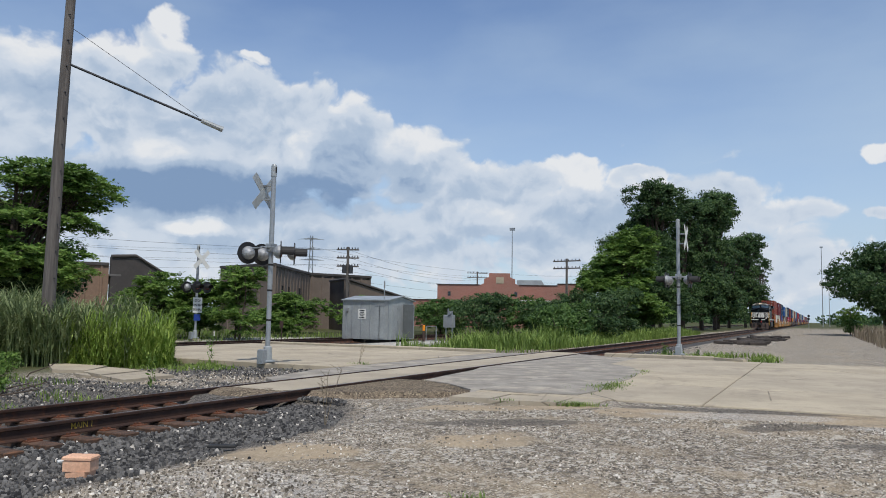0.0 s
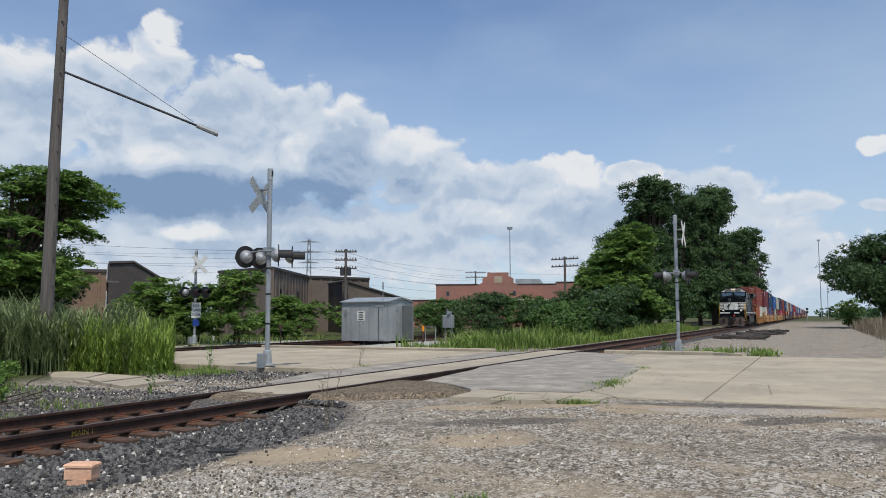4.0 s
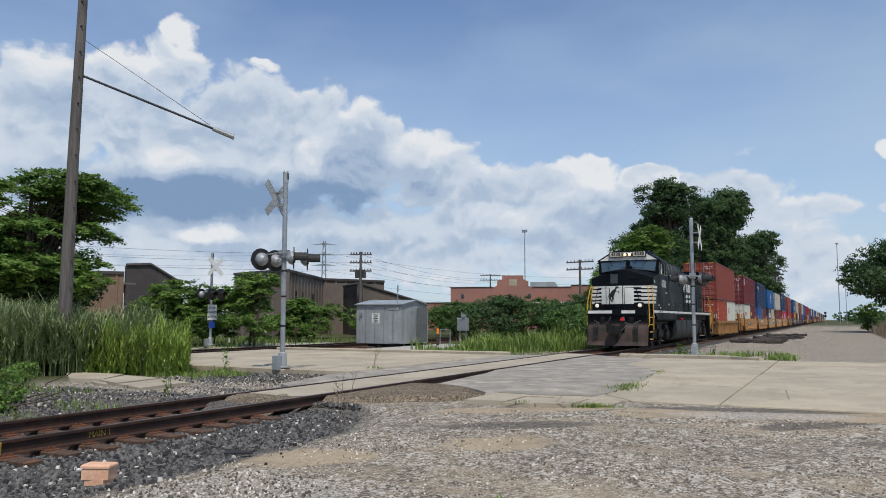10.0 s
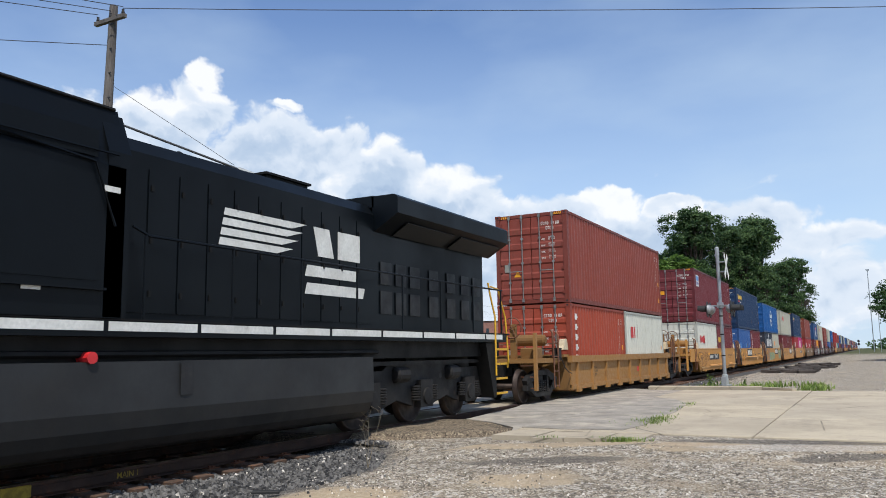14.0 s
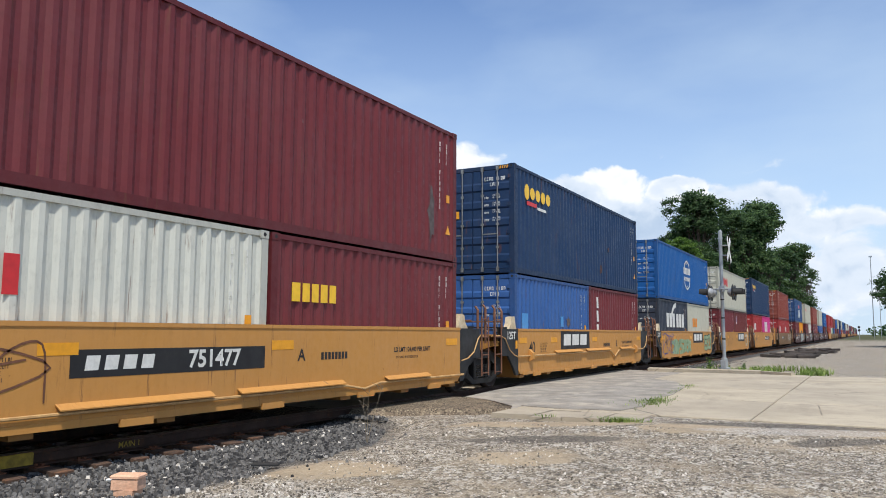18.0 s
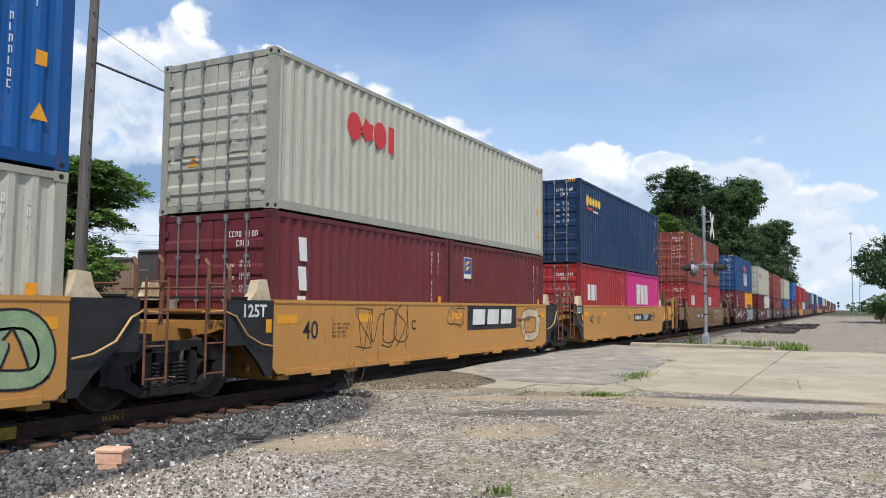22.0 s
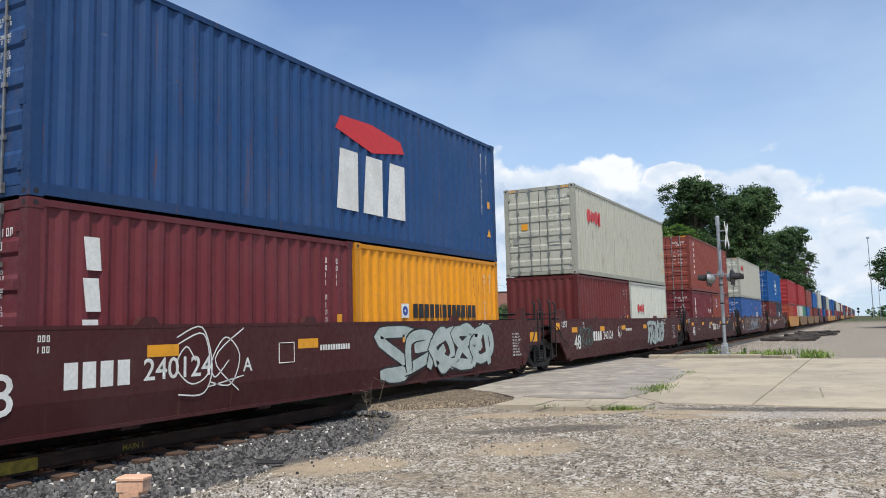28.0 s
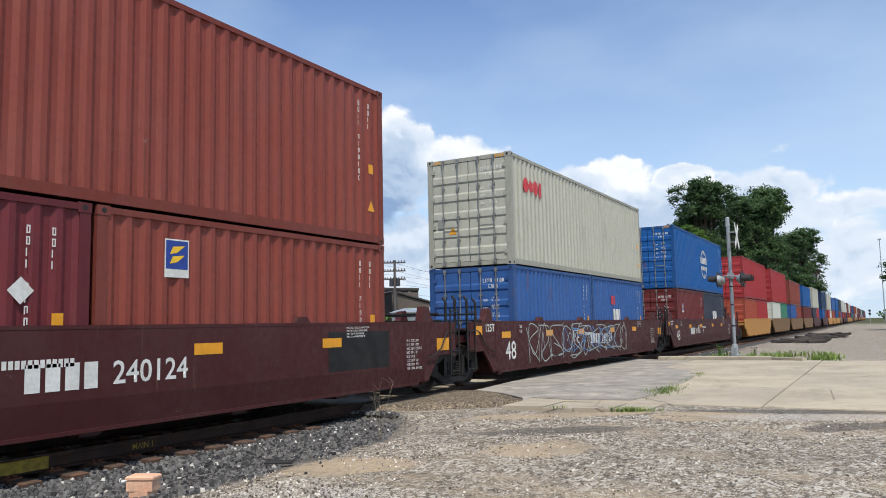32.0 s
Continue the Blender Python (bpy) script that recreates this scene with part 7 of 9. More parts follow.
        part("fuel_tank", Mesh().prism([(s * 0.1, 1.35), (s * 1.46, 1.33), (s * 1.48, 0.75), (s * 1.44, 0.55), (s * 1.36, 0.40), (s * 1.24, 0.30), (s * 1.05, 0.24), (s * 0.1, 0.22)], "y", 7.15, 14.7), M["tank"], c, "broad grimy fuel tank")
        part("tank_gauge", Mesh().box(*sorted((s * 1.482, s * 1.49)), 10.3, 10.5, 0.9, 1.3), M["black"], c, "dark fuel gauge")
        part("filler_cap", Mesh().lathe((s * 1.3, 9.0, 1.38), "x", [(0, 0.07), (s * 0.2, 0.07)], 10), M["red"], c, "red filler cap")
        part("tank_pipe", Mesh().tube([(s * 1.35, 6.9, 1.42), (s * 1.35, 15.0, 1.42)], 0.04, 6), drt, c)
        part("bell", Mesh().lathe((s * 1.3, 6.95, 0.95), "z", [(0, 0.12), (0.05, 0.1), (0.22, 0.06), (0.28, 0.03)], 12), drt, c)
        # steps
        for e, yy in ((1, 0.12), (-1, 20.55)):
            b = Mesh()
            b.box(*sorted((s * 0.92, s * 0.96)), *sorted((yy, yy + e * 0.8)), 0.4, 1.6)
            b.prism([(yy + e * 0.72, 0.35), (yy + e * 0.86, 0.35), (yy + e * 1.25, 1.6), (yy + e * 0.72, 1.6)], "x", *sorted((s * 1.48, s * 0.95)))
            part("step_well", b, drt, c)
            for k in range(4):
                st_ = part("step", Mesh().box(*sorted((s * 0.95, s * 1.48)), *sorted((yy + e * 0.1, yy + e * 0.72)), 0.42 + 0.34 * k, 0.45 + 0.34 * k), drt, c)
                part("step_edge", Mesh().box(*sorted((s * 1.48, s * 1.492)), *sorted((yy + e * 0.1, yy + e * 0.72)), 0.41 + 0.34 * k, 0.46 + 0.34 * k), M["yellow"], st_, "yellow step edge")
            part("grab_rail", Mesh().tube([(s * 1.3, yy + e * 0.55, 2.95), (s * 1.38, yy + e * 0.3, 2.9), (s * 1.46, yy + e * 0.08, 2.2), (s * 1.49, yy + e * 0.02, 1.2), (s * 1.44, yy - e * 0.02, 1.02)], 0.022, 6), M["yellow"], c, "bent yellow grab rail")
            part("grab_rail", Mesh().tube([(s * 1.44, yy + e * 0.98, 3.0), (s * 1.47, yy + e * 0.95, 2.75), (s * 1.52, yy + e * 0.8, 2.2), (s * 1.52, yy + e * 0.8, 0.85)], 0.022, 6), M["yellow"], c, "bent yellow grab rail")
        # trucks
        for yc in (3.75, 16.95):
            m = Mesh()
            pr = [(-2.8, 0.42), (-2.75, 0.9), (-2.45, 1.08), (-1.5, 1.06), (-1.2, 1.24), (1.2, 1.24), (1.5, 1.06), (2.45, 1.08), (2.75, 0.9), (2.8, 0.42), (2.35, 0.36), (2.25, 0.78), (1.65, 0.78), (1.55, 0.36), (1.0, 0.5), (0.4, 0.36), (0.3, 0.78), (-0.3, 0.78), (-0.4, 0.36), (-1.0, 0.5), (-1.55, 0.36), (-1.65, 0.78), (-2.25, 0.78), (-2.35, 0.36)]
            m.prism([(yc + p, q) for p, q in pr], "x", *sorted((s * 1.02, s * 1.16)))
            part("truck_frame", m, M["truck"], c, "cast three-axle truck frame")
            for k in (-1.95, 0, 1.95):
                j = part("axle_box", Mesh().box(*sorted((s * 1.1, s * 1.26)), yc + k - 0.24, yc + k + 0.24, 0.32, 0.86).lathe((s * 1.26, yc + k, 0.54), "x", [(0, 0.17), (s * 0.04, 0.16), (s * 0.05, 0.08)], 14), M["truck"], c)
                for q in (-0.36, 0.36):
                    sp = Mesh()
                    for i in range(6):
                        sp.lathe((s * 1.2, yc + k + q, 0.46 + 0.05 * i), "z", [(0, 0.085), (0.014, 0.1), (0.03, 0.1), (0.04, 0.085)], 10)
                    part("spring", sp, M["truck"], c, kind="stuff")
            for k in (-1.15, 0.95):
                part("brake_cylinder", Mesh().lathe((s * 1.2, yc + k, 0.98), "y", [(0, 0.1), (0.03, 0.15), (0.4, 0.15), (0.45, 0.1)], 12), M["truck"], c)
            for k in (-2.3, -0.95, 0.75, 2.1):
                part("frame_hole", Mesh().lathe((s * 1.161, yc + k, 0.92), "x", [(-0.001, 0.06), (0.001, 0.06)], 10), M["black"], c)
            part("equaliser_bar", Mesh().prism([(yc - 2.6, 1.16), (yc + 2.6, 1.16), (yc + 2.4, 1.24), (yc - 2.4, 1.24)], "x", *sorted((s * 1.1, s * 1.22))), M["truck"], c)
            part("sand_pipe", Mesh().tube([(s * 1.1, yc - 2.6, 1.3), (s * 1.12, yc - 2.75, 0.7), (s * 0.9, yc - 2.75, 0.2)], 0.025, 5), M["truck"], c)
    for yc in (3.75, 16.95):
        part("truck_bolster", Mesh().box(-1.0, 1.0, yc - 0.4, yc + 0.4, 0.55, 1.3), M["truck"], c)
        for k in (-1.95, 0, 1.95):
            w = part("wheelset", shared("loco_wheelset", lambda: wheelset(0.76, 0.533), True), M["wheel"], c, at=(0, yc + k, 0.533))
            WHEELS.append((w, (0, yc + k, 0.533), 0.533))
    # roof gear
    part("exhaust_stack", Mesh().box(-0.45, 0.45, 13.0, 14.1, 4.24, 4.42).box(-0.5, 0.5, 12.95, 14.15, 4.42, 4.46), drt, c)
    part("horn", Mesh().tube([(-0.3, 11.6, 4.25), (-0.3, 11.6, 4.42)], 0.03, 6).lathe((-0.3, 11.2, 4.44), "y", [(0, 0.09), (0.15, 0.04), (0.5, 0.03)], 10).lathe((-0.1, 11.3, 4.44), "y", [(0, 0.08), (0.15, 0.04), (0.5, 0.03)], 10).lathe((0.1, 11.4, 4.44), "y", [(0, 0.07), (0.15, 0.04), (0.5, 0.03)], 10), drt, c)
    part("radiator_roof", Mesh().box(-0.95, 0.95, 15.5, 20.6, 4.2, 4.43), blk, c)
    for y in (2.9, 3.6, 4.2):
        part("roof_unit", Mesh().box(0.2, 0.9, y, y + 0.45, 4.78, 4.84), blk, c)
    # front end gear
    for s in (-1, 1):
        plate = Mesh()
        prof = ((1.14, 0.10), (0.95, 0.02), (0.62, -0.06), (0.34, -0.10), (0.14, -0.20))
        for (z0, d0), (z1, d1) in zip(prof, prof[1:]):
            for dd in (0.0, 0.04):
                plate.quad((0, d0 - 0.30 + dd, z0), (s * 1.34, d0 - 0.16 + dd, z0), (s * 1.34, d1 - 0.16 + dd, z1), (0, d1 - 0.30 + dd, z1))
                plate.quad((s * 1.34, d0 - 0.16 + dd, z0), (s * 1.45, d0 + 0.02 + dd, z0), (s * 1.45, d1 + 0.02 + dd, z1), (s * 1.34, d1 - 0.16 + dd, z1))
        part("snow_plow", plate, M["loco_rust"], c, "brown rusty pilot plate")
        part("plow_rim", Mesh().tube([(0, -0.20, 1.15), (s * 1.34, -0.06, 1.15), (s * 1.45, 0.12, 1.15)], 0.022, 5), M["truck"], c)
        part("end_box", Mesh().bevel_box(*sorted((s * 0.56, s * 0.78)), -0.06, 0.1, 1.2, 1.46, 0.04), drt, c)
        part("coupler_carrier", Mesh().box(*sorted((s * 0.22, s * 0.42)), -0.3, 0.1, 0.68, 1.18), M["truck"], c)
    part("pilot_beam", Mesh().box(-1.42, 1.42, 0.1, 0.3, 1.05, 1.56), drt, c)
    part("coupler", Mesh().box(-0.2, 0.2, -0.55, 0.2, 0.78, 1.02).prism([(-0.24, -0.75), (0.1, -0.82), (0.26, -0.6), (0.2, -0.5), (-0.24, -0.5)], "z", 0.70, 1.08), M["truck"], c)
    for s in (-1, 1):
        for k in range(3):
            part("hose", Mesh().tube([(s * (0.85 + 0.09 * k), -0.1, 1.16), (s * (0.84 + 0.09 * k), -0.3, 1.0), (s * (0.85 + 0.09 * k), -0.33, 0.62), (s * (0.87 + 0.09 * k), -0.38, 0.46)], 0.028, 7), M["rubber"], c)
        part("cable", Mesh().tube([(s * 0.3, 0.05, 1.5), (s * 0.4, -0.08, 1.2), (s * 0.75, -0.1, 1.12), (s * 1.1, 0.05, 1.3)], 0.034, 7), M["cable"], c, "hanging jumper cable")
        part("cut_lever", Mesh().tube([(s * 0.2, -0.1, 1.12), (s * 0.7, -0.12, 1.1), (s * 1.2, 0.0, 1.2), (s * 1.45, 0.1, 1.12)], 0.014, 5), M["truck"], c)
        part("end_rail", Mesh().tube([(s * 0.35, 0.06, 1.82), (s * 0.35, 0.06, 2.85), (s * 0.9, 0.06, 2.85), (s * 1.05, 0.1, 2.2)], 0.02, 6), blk, c)
        part("nose_grab", Mesh().tube([(s * 0.5, nose_y(0.5) - 0.07, 3.42), (s * 1.0, nose_y(1.0) - 0.07, 3.42)], 0.014, 5), blk, c)
    part("hose", Mesh().tube([(0.45, -0.3, 1.0), (0.3, -0.5, 0.82), (0.16, -0.45, 0.6), (0.1, -0.42, 0.32)], 0.036, 7), M["rubber"], c)
    part("red_flag", Mesh().lathe((0.25, -0.04, 1.35), "y", [(0, 0.1), (0.03, 0.11)], 12), M["red"], c, "round red fitting")
    return c


locomotive()


# ---------------------------------------------------------------- crossing signals
M["housing"] = surface("silver_painted_housing", srgb(172, 174, 175), srgb(140, 142, 144), 5, 30, 0.4, 0.3, 0.03)
def hooded_lamp(parent, x, y, z, facing, yaw=0.0):
    """A flasher head: black disc, hood and lens; facing is +1 or -1 along the mast's local y."""
    turn = Matrix.Translation((x, y, z)) @ Matrix.Rotation(radians(yaw), 4, "Z") @ Matrix.Translation((-x, -y, -z))

    def yawed(m):
        m.v = [tuple(turn @ Vector(p)) for p in m.v]
        return m
    d = part("backing_disc", yawed(Mesh().lathe((x, y, z), "y", [(facing * 0.0, 0.30), (facing * 0.02, 0.305), (facing * 0.03, 0.28)], 24)), M["black"], parent, "round black backing disc")
    hood = Mesh()
    n_ = 12
    for k in range(n_):
        a, b = (radians(-20 + 220 * (k + j) / n_) for j in (0, 1))
        hood.quad(*[(x + 0.155 * math.cos(t), y + facing * w, z + 0.155 * math.sin(t)) for t, w in ((a, 0.03), (b, 0.03), (b, 0.36), (a, 0.36 - 0.0))])
    inner = Mesh()
    inner.v = [(x + 0.97 * (p[0] - x), p[1], z + 0.97 * (p[2] - z)) for p in hood.v]
    inner.f = [tuple(q) for q in hood.f]
    k = len(hood.v)
    hood.v += inner.v
    hood.f += [tuple(k + i for i in reversed(q)) for q in inner.f]
    part("hood", yawed(hood), M["rubber"], d)
    part("lens", yawed(Mesh().lathe((x, y + facing * 0.03, z), "y", [(0, 0.145), (facing * 0.02, 0.13), (facing * 0.035, 0.06)], 18)), M["lens_red"], d, "unlit dark red lamp lens")
    part("housing", yawed(Mesh().lathe((x, y, z), "y", [(0, 0.185), (-facing * 0.07, 0.175), (-facing * 0.14, 0.12), (-facing * 0.18, 0.05)], 18)), M["housing"], d, "domed silver lamp housing")
    return d


def crossing_signal(x, y, z, turn, height, words, lamps, buck, sign=False, reach=0.42, yaws=(0, 0)):
    c = thing("crossing_signal", words, "crossing signal", (x, y, z), turn, group="crossing signals")
    mast = part("mast", Mesh().tube([(0, 0, 0.3), (0, 0, height)], 0.068, 14), M["galv"], c, "galvanised steel mast")
    part("mast_cap", Mesh().lathe((0, 0, height - 0.32), "z", [(0, 0.078), (0.3, 0.078), (0.34, 0.05)], 14), M["alu"], mast)
    part("window", Mesh().box(-0.03, 0.03, -0.082, -0.078, height - 0.22, height - 0.06), M["black"], mast)
    part("base", Mesh().lathe((0, 0, 0), "z", [(0, 0.22), (0.04, 0.22), (0.06, 0.13), (0.4, 0.11), (0.42, 0.08)], 12), M["alu"], c, "cast aluminium base")
    part("junction_box", Mesh().bevel_box(-0.32, -0.13, -0.09, 0.09, -0.04, 0.34, 0.02), M["galv"], c, "grey junction box at the base")
    part("foundation", Mesh().bevel_box(-0.2, 0.2, -0.2, 0.2, -0.25, -0.02, 0.03), M["concrete"], c)
    for zz in (1.1, 1.9, 2.6):
        part("band", Mesh().lathe((0, 0, zz), "z", [(0, 0.073), (0.05, 0.073)], 12), M["black"], mast)
    lz = 0.55 * height
    arm = part("lamp_arm", Mesh().tube([(-0.42, 0, lz + 0.12), (0.42, 0, lz + 0.12)], 0.03, 8).box(-0.12, 0.12, -0.1, 0.1, lz + 0.02, lz + 0.24), M["galv"], c)
    for f in (-1, 1):
        part("lamp_bracket", Mesh().tube([(-0.3, 0, lz + 0.12), (-0.3, f * reach, lz + 0.1)], 0.02, 6).tube([(0.3, 0, lz + 0.12), (0.3, f * reach, lz + 0.1)], 0.02, 6), M["galv"], c)
    for dx, f in lamps:
        hooded_lamp(c, dx, f * reach, lz - 0.02, f, yaws[0] if f > 0 else yaws[1])
    bz = height - 0.75
    for f in buck:
        for a in (45, -45):
            m = Mesh().box(-0.61, 0.61, f * 0.30 - 0.004, f * 0.30 + 0.004, -0.115, 0.115)
            r = Matrix.Rotation(radians(a), 4, "Y")
            m.v = [tuple(r @ Vector((vx, 0, vz)) + Vector((0, vy + (0.012 * f if a > 0 else 0), bz))) for vx, vy, vz in m.v]
            bl = part("crossbuck_blade", m, M["alu"] if f > 0 else M["white"], c, "sheet metal crossbuck blade")
        part("buck_bracket", Mesh().box(-0.05, 0.05, *sorted((0, f * 0.3)), bz - 0.22, bz - 0.18).box(-0.05, 0.05, *sorted((0, f * 0.3)), bz + 0.16, bz + 0.2), M["galv"], c)
    if sign:
        part("sign_plate", Mesh().box(-0.28, 0.28, -0.11, -0.10, lz - 1.35, lz - 0.55), M["white"], c, "white sign plate")
        for k, text in enumerate(("STOP", "ON RED", "SIGNAL")):
            part("words", letters(text, 0.16, "words", 0.004), M["black"], c, at=(0, -0.113, lz - 0.72 - 0.23 * k))
        part("notice", Mesh().box(-0.2, 0.2, -0.11, -0.10, lz - 1.75, lz - 1.42), M["label_blue"], c, "small blue notice")
    return c


# lamps: (offset along the arm, facing)
crossing_signal(-4.25, 16.9, 0.05, 90, 5.38, "galvanised crossing signal with four black flashers and crossbuck", ((-0.3, 1), (0.3, 1), (-0.3, -1), (0.3, -1)), (1,), reach=0.54, yaws=(-24, 38))
crossing_signal(4.3, 31.2, 0.02, 90, 5.28, "galvanised crossing signal beside the track with two flashers", ((-0.3, 1), (0.3, 1), (-0.3, -1), (0.3, -1)), (-1,))
crossing_signal(-20.0, 30.8, 0.0, 80, 4.85, "galvanised crossing signal with white crossbuck and stop sign", ((-0.3, -1), (0.3, -1), (-0.3, 1), (0.3, 1)), (-1,), True)


# ---------------------------------------------------------------- signal house and its small neighbours
M["siding_open"] = surface("dull_galvanised_sheet", srgb(112, 116, 116), srgb(92, 96, 97), 1, 15, 0.6, 0.3, 0.03)


def signal_house():
    c = thing("signal_house", "grey aluminium trackside equipment house with an open side door", "equipment house", (-12.55, 38.0, -0.1), 0)
    w, d, h = 3.05, 2.9, 2.28
    part("wall", Mesh().box(-w, 0, 0, d, 0.08, h), M["alu"], c)
    for x in (-w, -2.44, -1.83, -1.22, -0.61, -0.02):
        part("seam", Mesh().box(x - 0.02, x + 0.02, -0.03, 0.0, 0.1, h), M["galv"], c)
    part("roof", Mesh().prism([(-0.12, h), (d / 2, h + 0.26), (d + 0.12, h), (d + 0.12, h + 0.05), (d / 2, h + 0.31), (-0.12, h + 0.05)], "x", -w - 0.1, 0.1), M["alu"], c, "low pitched metal roof")
    part("gable", Mesh().prism([(0, h), (d / 2, h + 0.25), (d, h)], "x", -0.04, 0.0), M["alu"], c)
    for a in (0.1, d - 0.3):
        part("skid", Mesh().box(-w, 0, a, a + 0.2, -0.1, 0.08), M["loco_dirty"], c)
    part("notice", Mesh().box(-2.03, -1.5, -0.022, -0.016, 1.22, 1.80), M["white"], c, "white notice with dark lines")
    for k in range(5):
        part("notice_line", Mesh().box(-1.93 + 0.05 * (k % 2), -1.6 - 0.05 * (k % 2), -0.026, -0.022, 1.28 + 0.1 * k, 1.33 + 0.1 * k), M["black"], c)
    dr = part("door", Mesh().box(-0.95, -0.15, -0.03, -0.016, 0.15, 1.95), M["alu"], c, "flush metal door")
    part("vent", Mesh().box(-0.9, -0.2, -0.05, -0.016, 1.98, 2.12), M["galv"], c)
    part("conduit", Mesh().tube([(-2.75, -0.06, 0.0), (-2.75, -0.06, 1.75), (-2.75, 0.0, 1.8)], 0.03, 6).box(-2.82, -2.68, -0.12, 0, 1.65, 1.85), M["galv"], c)
    sd = part("side_door", Mesh().box(0.0, 0.03, 0.35, 1.55, 0.15, 2.1), M["alu"], c)
    for z in (0.35, 1.1, 1.85):
        part("hinge", Mesh().box(0.03, 0.06, 0.9, 1.02, z - 0.05, z + 0.05), M["galv"], sd)
    part("open_leaf", Mesh().box(0.06, 0.75, 1.55, 1.6, 0.15, 2.1), M["siding_open"], c, "dark inside of an open door leaf")
    part("open_leaf_edge", Mesh().tube([(0.75, 1.575, 0.15), (0.75, 1.575, 2.1), (0.06, 1.575, 2.1)], 0.025, 5), M["galv"], c)
    part("antenna_mast", Mesh().tube([(-0.3, -0.05, 1.6), (-0.3, -0.05, 3.0)], 0.02, 6).tube([(-0.3, -0.05, 3.0), (-0.3, -0.05, 3.4)], 0.045, 8), M["galv"], c, "thin antenna mast")
    return c


signal_house()


def small_post(name, words, category, x, y, build, turn=0):
    c = thing(name, words, category, (x, y, -0.1), turn)
    build(c)
    return c


def relay_case(c):
    part("cabinet", Mesh().bevel_box(-0.32, 0.32, -0.2, 0.2, 0.75, 1.55, 0.03), M["alu"], c)
    part("door", Mesh().box(-0.27, 0.27, -0.212, -0.2, 0.8, 1.48), M["galv"], c)
    for x in (-0.22, 0.22):
        part("leg", Mesh().box(x - 0.04, x + 0.04, -0.05, 0.05, 0, 0.8), M["galv"], c)
    part("meter", Mesh().lathe((0.12, -0.2, 1.65), "y", [(0, 0.1), (-0.1, 0.09)], 12).box(0.0, 0.24, -0.2, 0, 1.5, 1.8), M["galv"], c)
    part("conduit", Mesh().tube([(-0.1, 0, 1.5), (-0.1, 0, 1.95)], 0.03, 6), M["galv"], c)


small_post("electric_cabinet", "grey utility cabinet on two steel legs", "cabinet", -11.9, 44.6, relay_case)
small_post("pipe_frame", "bent grey pipe guard frame", "pipe guard", -11.2, 40.6, lambda c: part("pipe", Mesh().tube([(-0.3, 0, 0), (-0.3, 0, 0.85), (0.35, 0, 0.85), (0.35, 0, 0)], 0.03, 6), M["galv"], c))
small_post("marker_post", "orange and white utility marker post", "marker post", -11.15, 39.6, lambda c: (part("post", Mesh().lathe((0, 0, 0), "z", [(0, 0.07), (0.6, 0.07), (0.62, 0.05)], 10), M["loco_rust"], c), part("cap", Mesh().lathe((0, 0, 0.62), "z", [(0, 0.075), (0.28, 0.075), (0.32, 0.03)], 10), M["orange"], c)))
small_post("marker_post", "thin stake with a rusty orange plate", "marker post", -16.6, 33.6, lambda c: (part("stake", Mesh().box(-0.02, 0.02, -0.02, 0.02, 0, 1.0), M["loco_rust"], c), part("plate", Mesh().box(-0.12, 0.12, -0.03, -0.02, 0.7, 1.05), M["loco_rust"], c)))
small_post("marker_post", "short white marker post", "marker post", -24.5, 37.2, lambda c: part("post", Mesh().tube([(0, 0, 0), (0, 0, 1.15)], 0.06, 8), M["white"], c))


def tan_block():
    c = thing("concrete_block", "pale salmon concrete block resting on stones", "block", (2.62, 5.42, -0.235), 24)
    part("block", Mesh().bevel_box(-0.135, 0.135, -0.09, 0.09, 0.03, 0.14, 0.012), M["salmon"], c)
    part("lid", Mesh().bevel_box(-0.145, 0.145, -0.098, 0.098, 0.14, 0.175, 0.014), M["salmon"], c)
    part("fragment", Mesh().prism([(-0.11, -0.08), (0.09, -0.10), (0.12, 0.07), (-0.07, 0.08)], "z", -0.03, 0.032), M["salmon"], c)
    return c


M["salmon"] = surface("salmon_concrete", srgb(230, 184, 152), srgb(212, 164, 134), 5, 40, 0.9, 0, 0.3)
tan_block()
c = thing("debris", "pale broken bottle-like plastic scrap beside the block", "debris", (2.25, 5.6, -0.21), 60)
part("scrap", Mesh().tube([(-0.12, 0, 0.03), (0.0, 0.02, 0.045), (0.1, 0.0, 0.03)], 0.018, 7, 0.012), M["white"], c)
c = thing("rubber_strip", "flat black rubber scrap lying on the stones", "debris", (2.95, 7.05, -0.19), 30)
part("strip", Mesh().bevel_box(-0.16, 0.16, -0.05, 0.05, 0.0, 0.03, 0.01), M["rubber"], c)
part("painted_joint_bar", Mesh().bevel_box(0.766, 0.80, 4.95, 5.62, -0.16, -0.015, 0.008), M["stencil"], main_track, "worn yellow painted joint bar on the rail")
# painted writing on the near rail web
tag = part("track_sign", side_letters("MAIN 1", 0.105, "track_sign", 0.001), M["stencil"], main_track, "yellow stencilled words on the rail web", at=(0.7665, 6.95, -0.088))


# ---------------------------------------------------------------- poles and wires
def wire(name, words, a, b, sag, r=0.012, n_=14):
    m = Mesh()
    pts = []
    for k in range(n_ + 1):
        t = k / n_
        p = Vector(a).lerp(Vector(b), t)
        p.z -= sag * 4 * t * (1 - t)
        pts.append(p)
    ob = new(name, fix(m.tube(pts, r, 5, caps=False).mesh(name)))
    ob.data.materials.append(M["cable"])
    return tagged(ob, words, "wire", group="wires")


PX, PY = -9.95, 14.5


